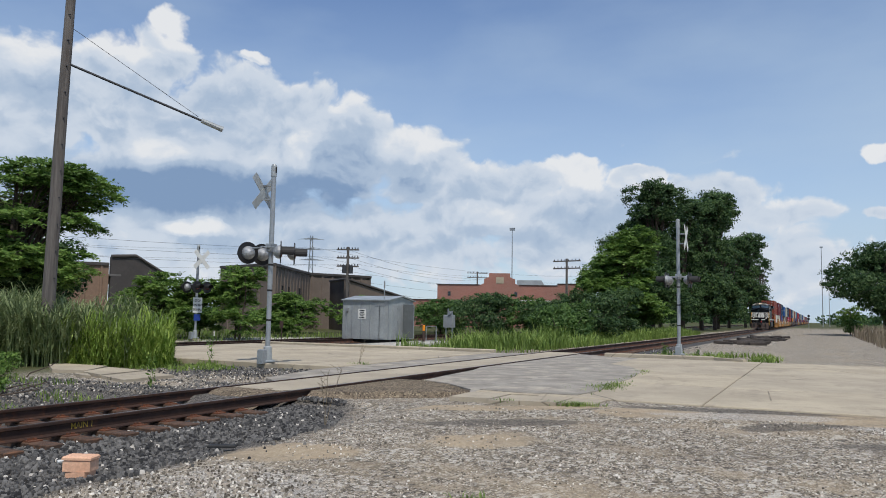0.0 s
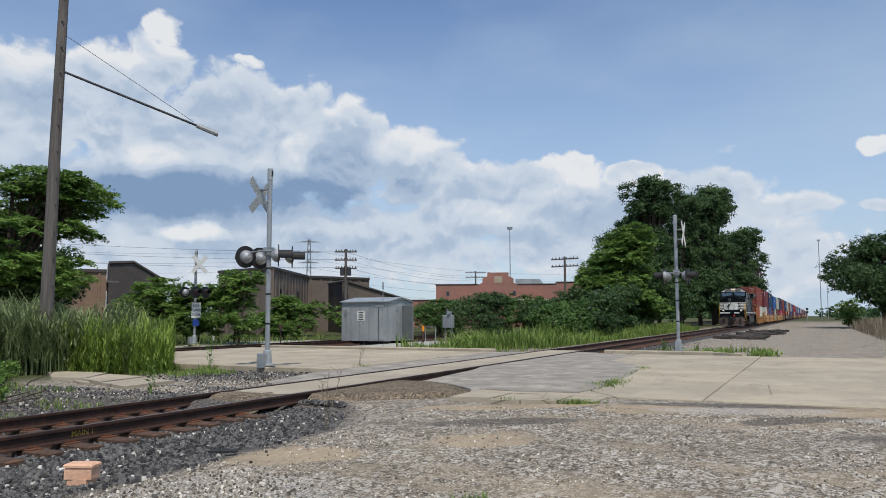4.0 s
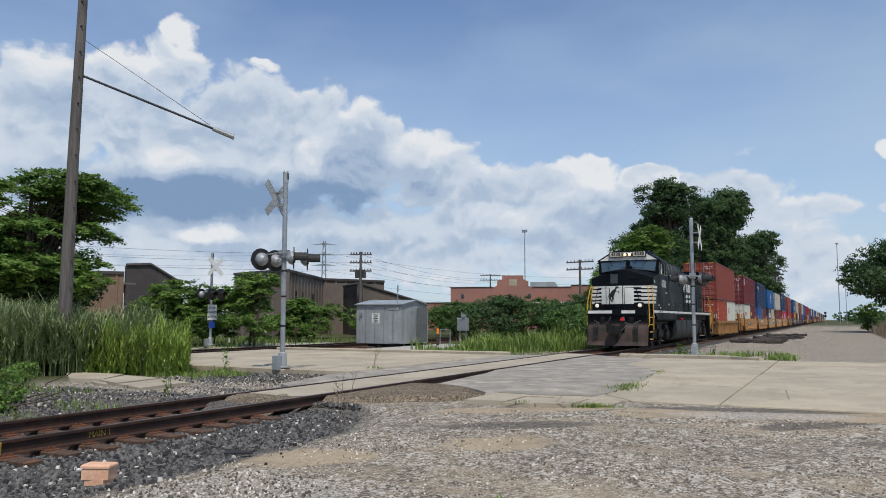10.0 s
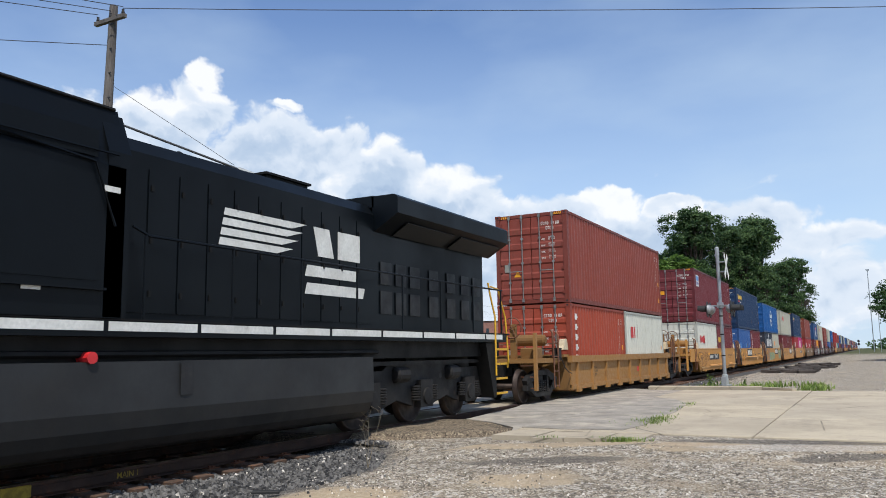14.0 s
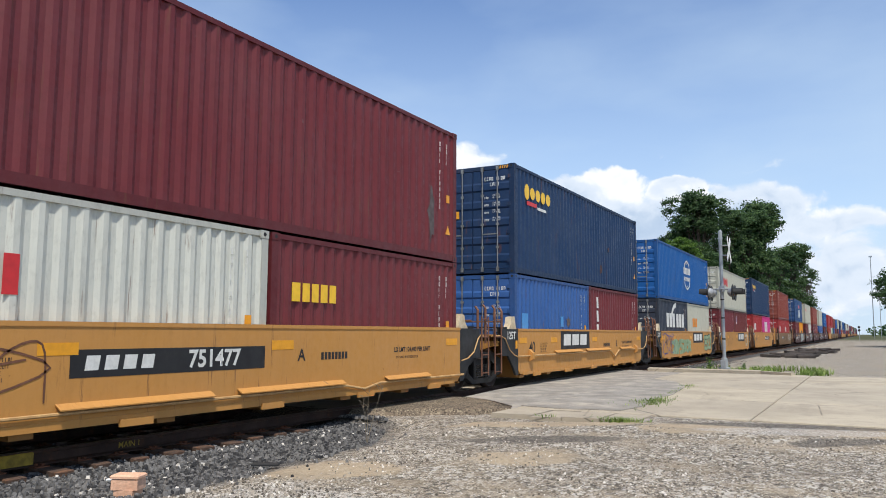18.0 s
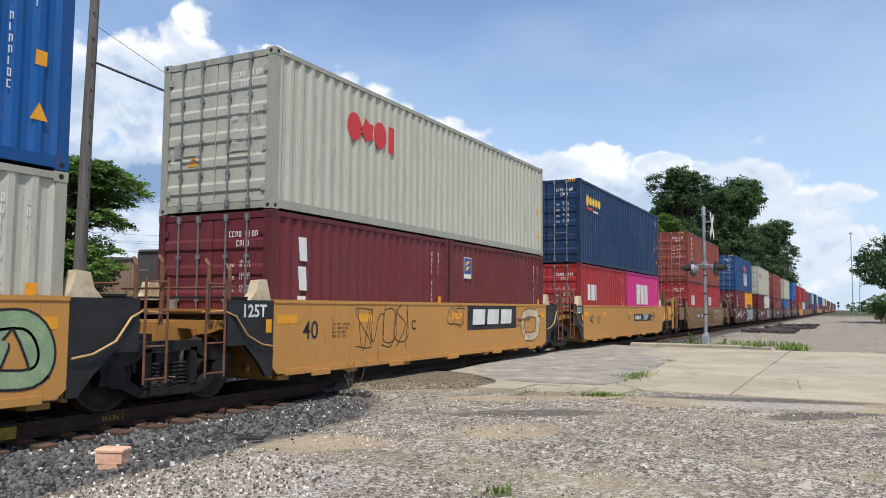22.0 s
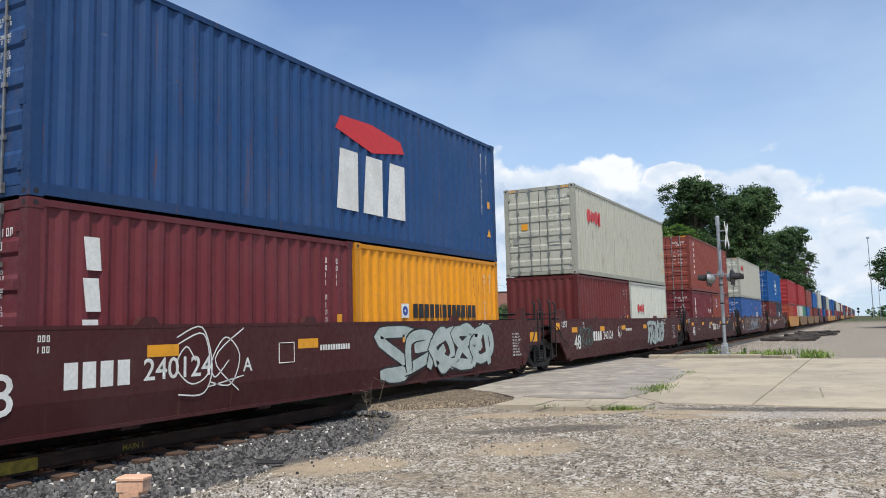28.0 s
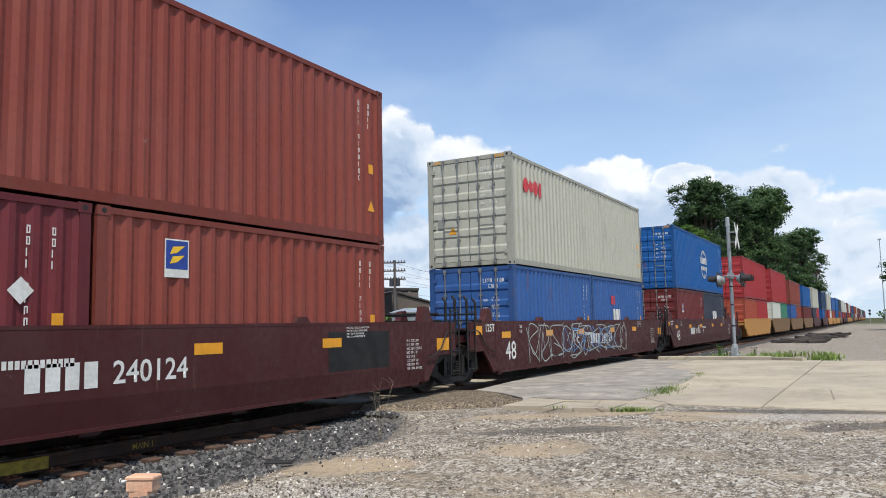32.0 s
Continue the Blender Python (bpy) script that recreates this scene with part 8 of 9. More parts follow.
def big_pole():
    c = thing("utility_pole", "tall weathered wooden utility pole with a long lamp arm", "utility pole", (PX, PY, -0.15))
    part("pole", Mesh().tube([(0, 0, 0), (0.03, 0.04, 6), (0.08, 0.12, 12.0)], 0.19, 14, 0.12), M["wood_pole"], c)
    part("crossarm", Mesh().box(-0.55, 0.75, -0.06, 0.06, 11.45, 11.57), M["wood_pole"], c)
    for x in (-0.45, 0.1, 0.65):
        part("insulator", Mesh().lathe((x, 0, 11.57), "z", [(0, 0.03), (0.05, 0.05), (0.12, 0.035), (0.15, 0.04)], 8), M["black"], c)
    a, b = Vector((0.05, 0.05, 8.5)), Vector((2.62, 2.85, 7.22))
    arm = part("lamp_arm", Mesh().tube([a, b], 0.035, 8), M["cable"], c, "long thin lamp arm")
    part("stay", Mesh().tube([(0.05, 0.06, 9.6), b + Vector((-0.1, -0.1, 0.12))], 0.008, 5), M["cable"], c)
    u = (b - a).normalized()
    m = Mesh()
    m.tube([b - 0.05 * u, b + 0.12 * u, b + 0.5 * u, b + 0.62 * u], 0.07, 10, 0.09)
    part("lamp_head", m, M["alu"], c, "grey cobra-head street lamp")
    for k in range(14):
        z = 1.6 + 0.75 * k
        part("climbing_peg", Mesh().box(0.12, 0.22, -0.015, 0.015, z, z + 0.03), M["cable"], c)
    return c


big_pole()
for k, (dx, z) in enumerate(((-0.45, 11.65), (0.1, 11.65), (0.65, 11.65))):
    wire("wire", "thin dark overhead wire", (PX + dx, PY, z), (-36 + 2 * k, -18, 13.2), 0.5)
wire("wire", "thin dark overhead wire", (PX + 0.65, PY, 11.6), (26, 36.3, 12.6), 0.3)
wire("wire", "thin dark overhead wire", (PX, PY, 10.6), (-34, -8, 11.0), 0.4)


def cross_pole(x, y, h, turn, words, arms=2, w=2.4, gear=False):
    c = thing("utility_pole", words, "utility pole", (x, y, -0.15), turn, group="far poles")
    part("pole", Mesh().tube([(0, 0, 0), (0, 0, h)], 0.15, 10, 0.11), M["wood_pole"], c)
    for k in range(arms):
        z = h - 0.25 - 0.75 * k
        part("crossarm", Mesh().box(-w / 2, w / 2, -0.06, 0.06, z - 0.06, z + 0.06), M["wood_pole"], c)
        for j in range(8):
            xx = -w / 2 + 0.12 + j * (w - 0.24) / 7
            part("insulator", Mesh().lathe((xx, 0, z + 0.06), "z", [(0, 0.03), (0.06, 0.05), (0.14, 0.04)], 6), M["black"], c)
    if gear:
        for xx in (-0.3, 0.3):
            part("transformer", Mesh().lathe((xx, -0.1, h - 2.4), "z", [(0, 0.2), (0.7, 0.2), (0.75, 0.1)], 10), M["cable"], c)
    return c


cross_pole(-13.8, 76.6, 7.6, -12, "wooden line pole with two crossarms of insulators", 2, 3.1)
cross_pole(-28.8, 58.8, 7.6, 25, "wooden power pole with transformers", 3, 2.0, True)
cross_pole(-41.5, 118.0, 9.0, 30, "far wooden pole with an open frame", 2, 3.4)
for k in range(5):
    wire("wire", "faint power line in the distance", (-230, 120, 24 - 3.2 * k), (-165, 244, 27 - 3.4 * k), 3.0, 0.03)
    wire("wire", "faint power line in the distance", (-165, 244, 27 - 3.4 * k), (-90, 400, 24 - 3.4 * k), 4.0, 0.035)
for k in range(3):
    wire("wire", "thin line between wooden poles", (-28.8, 58.8, 7.2 - 0.7 * k), (-41.5, 118, 8.2 - 0.7 * k), 0.8, 0.011)
    wire("wire", "thin line between wooden poles", (-28.8, 58.8, 7.2 - 0.7 * k), (-60, 20, 8.6 - 0.7 * k), 0.8, 0.011)


def lattice_tower(x, y, h):
    c = thing("transmission_tower", "grey steel lattice power tower far away", "tower", (x, y, -0.1), 30)
    for sx in (-1, 1):
        for sy in (-1, 1):
            part("leg", Mesh().tube([(sx * 1.6, sy * 1.6, 0), (sx * 0.7, sy * 0.7, h * 0.6), (sx * 0.4, sy * 0.4, h)], 0.14, 4), M["galv"], c)
    for k in range(9):
        z0, z1 = h * k / 9, h * (k + 1) / 9
        r0, r1 = 1.6 - 1.2 * k / 9, 1.6 - 1.2 * (k + 1) / 9
        part("brace", Mesh().tube([(-r0, -r0, z0), (r1, -r1, z1)], 0.08, 4).tube([(r0, -r0, z0), (-r1, -r1, z1)], 0.08, 4), M["galv"], c)
    for z in (h - 1.5, h - 5.5, h - 9.5):
        part("tower_arm", Mesh().prism([(-5, z), (5, z), (0.6, z + 0.7), (-0.6, z + 0.7)], "y", -0.2, 0.2), M["galv"], c)
    return c


lattice_tower(-165, 244, 31.5)


def slim_mast(x, y, h, r, words):
    c = thing("radio_mast", words, "mast", (x, y, -0.2))
    part("mast", Mesh().tube([(0, 0, 0), (0, 0, h)], r, 8, r * 0.7), M["galv"], c)
    part("head", Mesh().box(-0.5, 0.5, -0.2, 0.2, h, h + 0.5), M["galv"], c)
    return c


slim_mast(11.1, 300, 27.6, 0.16, "tall slim grey mast by the far road")
slim_mast(13.2, 300, 14.0, 0.12, "shorter slim grey mast")
slim_mast(-43.8, 140.3, 18.4, 0.12, "thin antenna mast behind the brick building")


def block_signal():
    c = thing("block_signal", "black railway block signal on a mast beside the track", "railway signal", (7.2, 230, -0.2))
    part("mast", Mesh().tube([(0, 0, 0), (0, 0, 3.6)], 0.08, 8), M["galv"], c)
    for z in (2.5, 3.3):
        part("signal_head", Mesh().lathe((0, -0.1, z), "y", [(0, 0.32), (0.06, 0.32)], 16), M["black"], c)
    return c


block_signal()


# ---------------------------------------------------------------- buildings
M["siding_brown"] = surface("brown_metal_siding", srgb(122, 108, 96), srgb(104, 92, 82), 0.3, 6, 0.7, 0, 0.05)
M["siding_dark"] = surface("dark_brown_siding", srgb(78, 72, 68), srgb(66, 61, 58), 0.3, 6, 0.7, 0, 0.05)
M["siding_tan"] = surface("tan_metal_siding", srgb(132, 106, 86), srgb(114, 92, 76), 0.3, 6, 0.7, 0, 0.05)
M["flat_roof"] = surface("grey_flat_roof", srgb(110, 106, 102), srgb(92, 90, 88), 0.4, 9, 0.9, 0, 0.1)
n = Nodes("painted_red_brick")
br = n.t.nodes.new("ShaderNodeTexBrick")
for k, v in (("Scale", 1.0), ("Mortar Size", 0.012), ("Brick Width", 0.22), ("Row Height", 0.075)):
    br.inputs[k].default_value = v
br.inputs["Color1"].default_value, br.inputs["Color2"].default_value, br.inputs["Mortar"].default_value = (*srgb(148, 98, 86), 1), (*srgb(132, 86, 76), 1), (*srgb(154, 124, 112), 1)
rot = n.t.nodes.new("ShaderNodeMapping")
rot.inputs["Rotation"].default_value = (radians(90), 0, 0)
n.link(n.coord(), rot.inputs[0])
n.link(rot.outputs[0], br.inputs["Vector"])
col = n.mix(n.ramp(n.noise(0.25, 5, 0.6), 0.4, 0.7, 0.0, 0.5), br.outputs[0], srgb(170, 112, 98))
M["brick"] = n.done(col, 0.9)


def ribbed_wall(parent, a, b, z0, z1, mat, step=1.2):
    """A wall from a to b with upright ribs, 0.3 m thick."""
    a, b = Vector((*a, 0)), Vector((*b, 0))
    d = (b - a).normalized()
    nrm = Vector((d.y, -d.x, 0))
    m = Mesh()
    p = [a, b, b - 0.3 * nrm, a - 0.3 * nrm]
    m.prism([(v.x, v.y) for v in p], "z", z0, z1)
    w = part("wall", m, mat, parent)
    r = Mesh()
    L, k = (b - a).length, 0.3
    while k < L:
        q = a + k * d
        r.prism([((q + s * 0.12 * d + t * nrm).x, (q + s * 0.12 * d + t * nrm).y) for s, t in ((-1, 0.0), (-0.6, 0.06), (0.6, 0.06), (1, 0.0))], "z", z0, z1)
        k += step
    part("wall_ribs", r, mat, w, "pressed upright ribs of the siding", kind="stuff")
    cap = Mesh().prism([((v + o).x, (v + o).y) for v, o in ((a, 0.12 * nrm), (b, 0.12 * nrm), (b, -0.35 * nrm), (a, -0.35 * nrm))], "z", z1, z1 + 0.22)
    part("parapet_cap", cap, M["siding_dark"], parent)
    return w


def shed(words, walls, height, mat, roof=True, windows=()):
    c = thing("industrial_building", words, "building")
    pts = [w[0] for w in walls] + [walls[-1][1]]
    for a, b in walls:
        ribbed_wall(c, a, b, -0.2, height, mat)
    if roof:
        part("roof", Mesh().prism([(p[0], p[1]) for p in pts], "z", height - 0.25, height - 0.1), M["flat_roof"], c)
    for (x, y, z, w, h, d) in windows:
        dv, nv = Vector((*d, 0)).normalized(), Vector((d[1], -d[0], 0)).normalized()
        p = Vector((x, y, 0))
        wn_ = part("window", Mesh().prism([((p + s * w / 2 * dv + t * nv).x, (p + s * w / 2 * dv + t * nv).y) for s, t in ((-1, 0.07), (1, 0.07), (1, -0.05), (-1, -0.05))], "z", z, z + h), M["glass"], c, "tall dark window")
        part("window_frame", Mesh().prism([((p + s * (w / 2 + 0.08) * dv + t * nv).x, (p + s * (w / 2 + 0.08) * dv + t * nv).y) for s, t in ((-1, 0.09), (1, 0.09), (1, 0.0), (-1, 0.0))], "z", z - 0.12, z), M["siding_dark"], wn_)
    return c


# left hall with a tan side and a dark pitched end
def slope_wall(parent, a, b, tops, mat):
    """A wall from a to b whose top follows (share, height) pairs."""
    a, b = Vector((*a, 0)), Vector((*b, 0))
    nrm = Vector(((b - a).y, -(b - a).x, 0)).normalized() * 0.3
    m = Mesh()
    ring0 = [a.lerp(b, 0) + Vector((0, 0, -0.2)), a.lerp(b, 1) + Vector((0, 0, -0.2))] + [a.lerp(b, t) + Vector((0, 0, z)) for t, z in reversed(tops)]
    k = len(ring0)
    m.v = [tuple(p) for p in ring0] + [tuple(p - nrm) for p in ring0]
    m.f = [tuple(range(k)), tuple(range(2 * k - 1, k - 1, -1))] + [(i, (i + 1) % k, k + (i + 1) % k, k + i) for i in range(k)]
    part("wall", m, mat, parent)
    for (t, z), (u, w) in zip(tops, tops[1:]):
        p, q = a.lerp(b, t), a.lerp(b, u)
        part("roof_edge", Mesh().tube([p + Vector((0, 0, z + 0.05)), q + Vector((0, 0, w + 0.05))], 0.14, 6), M["siding_dark"], parent)


c = thing("industrial_building", "tan and dark brown metal hall with a sloping end wall", "building")
ribbed_wall(c, (-52.0, 28.0), (-40.9, 43.2), -0.2, 4.9, M["siding_tan"])
slope_wall(c, (-40.9, 43.4), (-39.4, 47.8), ((0.0, 5.6), (0.42, 5.75), (1.0, 4.3)), M["siding_dark"])
part("roof", Mesh().prism([(-52.0, 28.0), (-40.9, 43.3), (-39.6, 47.6), (-62.0, 60.0), (-70.0, 40.0)], "z", 4.1, 4.25), M["flat_roof"], c)
c = shed("grey-brown metal factory hall with upright ribs", (((-39.6, 54.4), (-31.7, 51.9)), ((-31.7, 51.9), (-37.4, 65.1)), ((-37.4, 65.1), (-34.3, 71.9)), ((-34.3, 71.9), (-46.0, 90.0))), 5.35, M["siding_brown"],
     windows=((-33.0, 54.9, 2.2, 0.5, 1.6, (-5.7, 13.2)), (-33.9, 57.0, 2.2, 0.5, 1.6, (-5.7, 13.2)), (-35.6, 61.0, 2.2, 0.5, 1.6, (-5.7, 13.2))))
c = thing("industrial_building", "low grey-brown annex with a sloping roof", "building")
slope_wall(c, (-30.0, 60.5), (-28.1, 70.0), ((0.0, 4.6), (1.0, 2.9)), M["siding_brown"])
slope_wall(c, (-34.5, 64.5), (-30.0, 60.5), ((0.0, 4.6), (1.0, 4.6)), M["siding_dark"])


def brick_building():
    c = thing("brick_building", "long painted red brick factory with a stepped gable", "building", (-29.5, 102.3, -0.2), 20.5)
    # local x runs along the front
    part("wall", Mesh().prism([(-10.5, 0), (10.6, 0), (10.6, 6.3), (6.4, 6.3), (6.4, 6.05), (1.0, 6.05), (0.5, 6.3), (0.5, 6.9), (-0.2, 7.2), (-0.2, 7.75), (-3.2, 7.75), (-3.2, 7.2), (-3.9, 6.9), (-3.9, 6.3), (-4.5, 6.05), (-10.5, 6.05)], "y", 0, 0.4), M["brick"], c)
    part("side_wall", Mesh().box(-10.5, -10.1, 0.4, 30, 0, 6.0), M["brick"], c)
    part("side_wall", Mesh().box(10.2, 10.6, 0.4, 30, 0, 6.2), M["brick"], c)
    part("roof", Mesh().box(-10.1, 10.2, 0.4, 30, 5.6, 5.8), M["flat_roof"], c)
    for a, b, z in ((-10.6, -4.5, 6.05), (1.0, 6.4, 6.05), (6.4, 10.7, 6.3)):
        part("coping", Mesh().box(a, b, -0.08, 0.48, z, z + 0.1), M["loco_rust"], c)
    part("tablet", Mesh().box(-2.2, -1.1, -0.05, 0, 6.3, 7.2), M["concrete"], c, "pale stone tablet")
    part("annex_wall", Mesh().box(-16.5, -10.5, 1.5, 12, 0, 3.9), M["brick"], c)
    part("annex_coping", Mesh().box(-16.6, -10.5, 1.4, 12.1, 3.9, 4.0), M["loco_rust"], c)
    for x in (-8.8, 0.6):
        part("window", Mesh().box(x - 0.2, x + 0.2, -0.03, 0.05, 4.5, 5.1), M["glass"], c)
    part("sign_band", Mesh().box(-0.5, 6.4, -0.06, 0.0, 3.7, 4.0), M["white"], c, "pale broken sign band")
    part("roof_shed", Mesh().prism([(0.8, 5.8), (5.2, 5.8), (4.4, 7.1), (0.8, 7.1)], "y", 6, 12), M["alu"], c, "pale metal roof shed")
    return c


brick_building()


# ---------------------------------------------------------------- plants
def leaf_mesh(name, centres, sizes, rs, aspect=1.7, droop=0.3, facing=None):
    """Many small folded leaves, each an island of its own, at the given centres, turned towards their facing."""
    k = len(centres)
    d = rs.normal(size=(k, 3))
    d[:, 2] = d[:, 2] * 0.6 - droop
    face = rs.normal(size=(k, 3))
    if facing is not None:
        face = facing + 0.55 * face + np.array([0, 0, 0.35])
        face /= np.linalg.norm(face, axis=1)[:, None]
        d -= face * (d * face).sum(1)[:, None]
    d /= np.linalg.norm(d, axis=1)[:, None] + 1e-9
    u = np.cross(d, face)
    u /= np.linalg.norm(u, axis=1)[:, None] + 1e-9
    L, Wd = sizes[:, None] * d, (sizes / aspect)[:, None] * u
    nrm = np.cross(d, u) * (sizes * 0.12)[:, None]
    return quads_mesh(name, np.stack([centres - L / 2, centres + Wd / 2 + nrm, centres + L / 2, centres - Wd / 2 + nrm], 1))


def crown_points(blobs, clumps, per, rs, spread):
    """Leaf centres in rounded clumps that sit in the outer shell of ellipsoid lobes, with gaps between; each leaf faces out of its clump and up."""
    vol = np.array([b[3] * b[4] * b[5] for b in blobs]) ** 0.67
    pick = rs.choice(len(blobs), clumps, p=vol / vol.sum())
    B = np.array(blobs)[pick]
    d = rs.normal(size=(clumps, 3))
    d[:, 2] = np.where(d[:, 2] < -0.6, -0.5 * d[:, 2], d[:, 2])
    d /= np.linalg.norm(d, axis=1)[:, None]
    r = 0.55 + 0.55 * rs.random(clumps) ** 0.6
    c = B[:, :3] + d * B[:, 3:6] * r[:, None]
    keep = np.array([noise.noise(Vector(p) * (0.5 / spread)) for p in c]) > -0.3
    c, d = c[keep], d[keep]
    size = spread * (0.45 + 1.0 * rs.random(len(c)))
    e = rs.normal(size=(len(c), per, 3))
    e /= np.linalg.norm(e, axis=2)[:, :, None]
    q = e * (size[:, None] * (0.35 + 0.75 * rs.random((len(c), per))))[:, :, None] * np.array([1.15, 1.15, 0.62])
    q[:, :, 2] -= 0.18 * (q[:, :, 0] ** 2 + q[:, :, 1] ** 2) / spread
    face = (0.8 * e + 0.35 * d[:, None, :]).reshape(-1, 3)
    return (c[:, None, :] + q).reshape(-1, 3), face / (np.linalg.norm(face, axis=1)[:, None] + 1e-9)


def quads_mesh(name, v):
    """A mesh of loose quads from an array of shape (k, 4, 3)."""
    k = len(v)
    me = bpy.data.meshes.new(name)
    me.vertices.add(4 * k)
    me.vertices.foreach_set("co", v.reshape(-1, 3).ravel())
    me.loops.add(4 * k)
    me.loops.foreach_set("vertex_index", np.arange(4 * k))
    me.polygons.add(k)
    me.polygons.foreach_set("loop_start", np.arange(0, 4 * k, 4))
    me.update(calc_edges=True)
    return me


def feather_leaves(name, tips, outs, rs, leaves, pairs, length, leaflet):
    """Rosettes of long compound leaves at twig tips: each leaf arches out and droops, with paired narrow leaflets."""
    k = len(tips)
    ang = rs.uniform(0, 2 * np.pi, (k, leaves))
    a = np.stack([np.cos(ang), np.sin(ang), rs.uniform(0.05, 0.75, (k, leaves))], 2) + 0.75 * outs[:, None, :] * np.array([1, 1, 0.6])
    a /= np.linalg.norm(a, axis=2)[:, :, None]
    side = np.cross(a, np.array([0, 0, 1.0]))
    side /= np.linalg.norm(side, axis=2)[:, :, None] + 1e-9
    ln = length * rs.uniform(0.65, 1.25, (k, leaves))
    t = np.repeat((np.arange(pairs) + 0.8) / pairs, 2)
    sg = np.tile([1.0, -1.0], pairs)
    n_ = 2 * pairs
    base = tips[:, None, None, :] + a[:, :, None, :] * (ln[:, :, None] * t)[..., None]
    base[..., 2] -= 0.45 * ln[:, :, None] * t ** 2
    d = side[:, :, None, :] * sg[:, None] * 0.85 + a[:, :, None, :] * 0.55 + 0.25 * rs.normal(size=(k, leaves, n_, 3))
    d[..., 2] -= 0.28
    d /= np.linalg.norm(d, axis=3)[..., None]
    up = np.array([0, 0, 0.8]) + 0.5 * outs[:, None, None, :] + 0.55 * rs.normal(size=(k, leaves, n_, 3))
    w = np.cross(d, up)
    w /= np.linalg.norm(w, axis=3)[..., None] + 1e-9
    s_ = leaflet * (0.7 + 0.6 * rs.random((k, leaves, n_, 1))) * (0.65 + 0.35 * np.sin(np.pi * t))[:, None]
    mid = base + d * s_ * 0.45
    v = np.stack([base, mid + w * s_ * 0.19, base + d * s_, mid - w * s_ * 0.19], 3)
    return quads_mesh(name, v.reshape(-1, 4, 3))


def feather_tree(x, y, blobs, words, sprays, mat, seed, trunk_r=0.2, leaves=8, pairs=6, length=0.55, leaflet=0.2, name="tree", category="tree", group="", stems=1):
    """A tree with open branches that carry rosettes of feathery leaves on the upper side of each layer."""
    rs, rr = np.random.RandomState(seed), random.Random(seed)
    c = thing(name, words, category, (x, y, -0.15), group=group)
    top = max(b[2] for b in blobs)
    for s in range(stems):
        ox, oy = (rr.uniform(-0.5, 0.5), rr.uniform(-0.5, 0.5)) if stems > 1 else (0, 0)
        part("trunk", Mesh().tube([(ox, oy, 0), (ox + rr.uniform(-0.2, 0.2), oy + rr.uniform(-0.2, 0.2), top * 0.3), (ox * 2 + rr.uniform(-0.3, 0.3), oy * 2 + rr.uniform(-0.3, 0.3), top * 0.65), (ox * 2.5, oy * 2.5, top)], trunk_r, 9, trunk_r * 0.25), M["bark"], c)
    vol = np.array([b[3] * b[4] for b in blobs])
    pick = rs.choice(len(blobs), sprays, p=vol / vol.sum())
    B = np.array(blobs)[pick]
    d = rs.normal(size=(sprays, 3))
    d[:, 2] = np.abs(d[:, 2]) * 0.8 - 0.25
    d /= np.linalg.norm(d, axis=1)[:, None]
    tips = B[:, :3] + d * B[:, 3:6] * (0.6 + 0.5 * rs.random((sprays, 1)))
    for i, b in enumerate(blobs):
        z0 = min(top * rr.uniform(0.15, 0.6), b[2] - 0.1)
        mid = Vector((b[0] * 0.5 + rr.uniform(-0.2, 0.2), b[1] * 0.5 + rr.uniform(-0.2, 0.2), (z0 + b[2]) / 2 + 0.25))
        end = Vector((b[0], b[1], b[2] - 0.3 * b[5]))
        m = Mesh().tube([(0, 0, z0), mid, end], trunk_r * 0.36, 6, trunk_r * 0.1)
        for p in tips[pick == i][:9]:
            m.tube([mid.lerp(end, rr.uniform(0.4, 1.0)), p], trunk_r * 0.09, 4, trunk_r * 0.04)
        part("limb", m, M["bark"], c)
    part("crown", feather_leaves("crown", tips, d, rs, leaves, pairs, length, leaflet), mat, c, "open crown of feathery compound leaves")
    return c


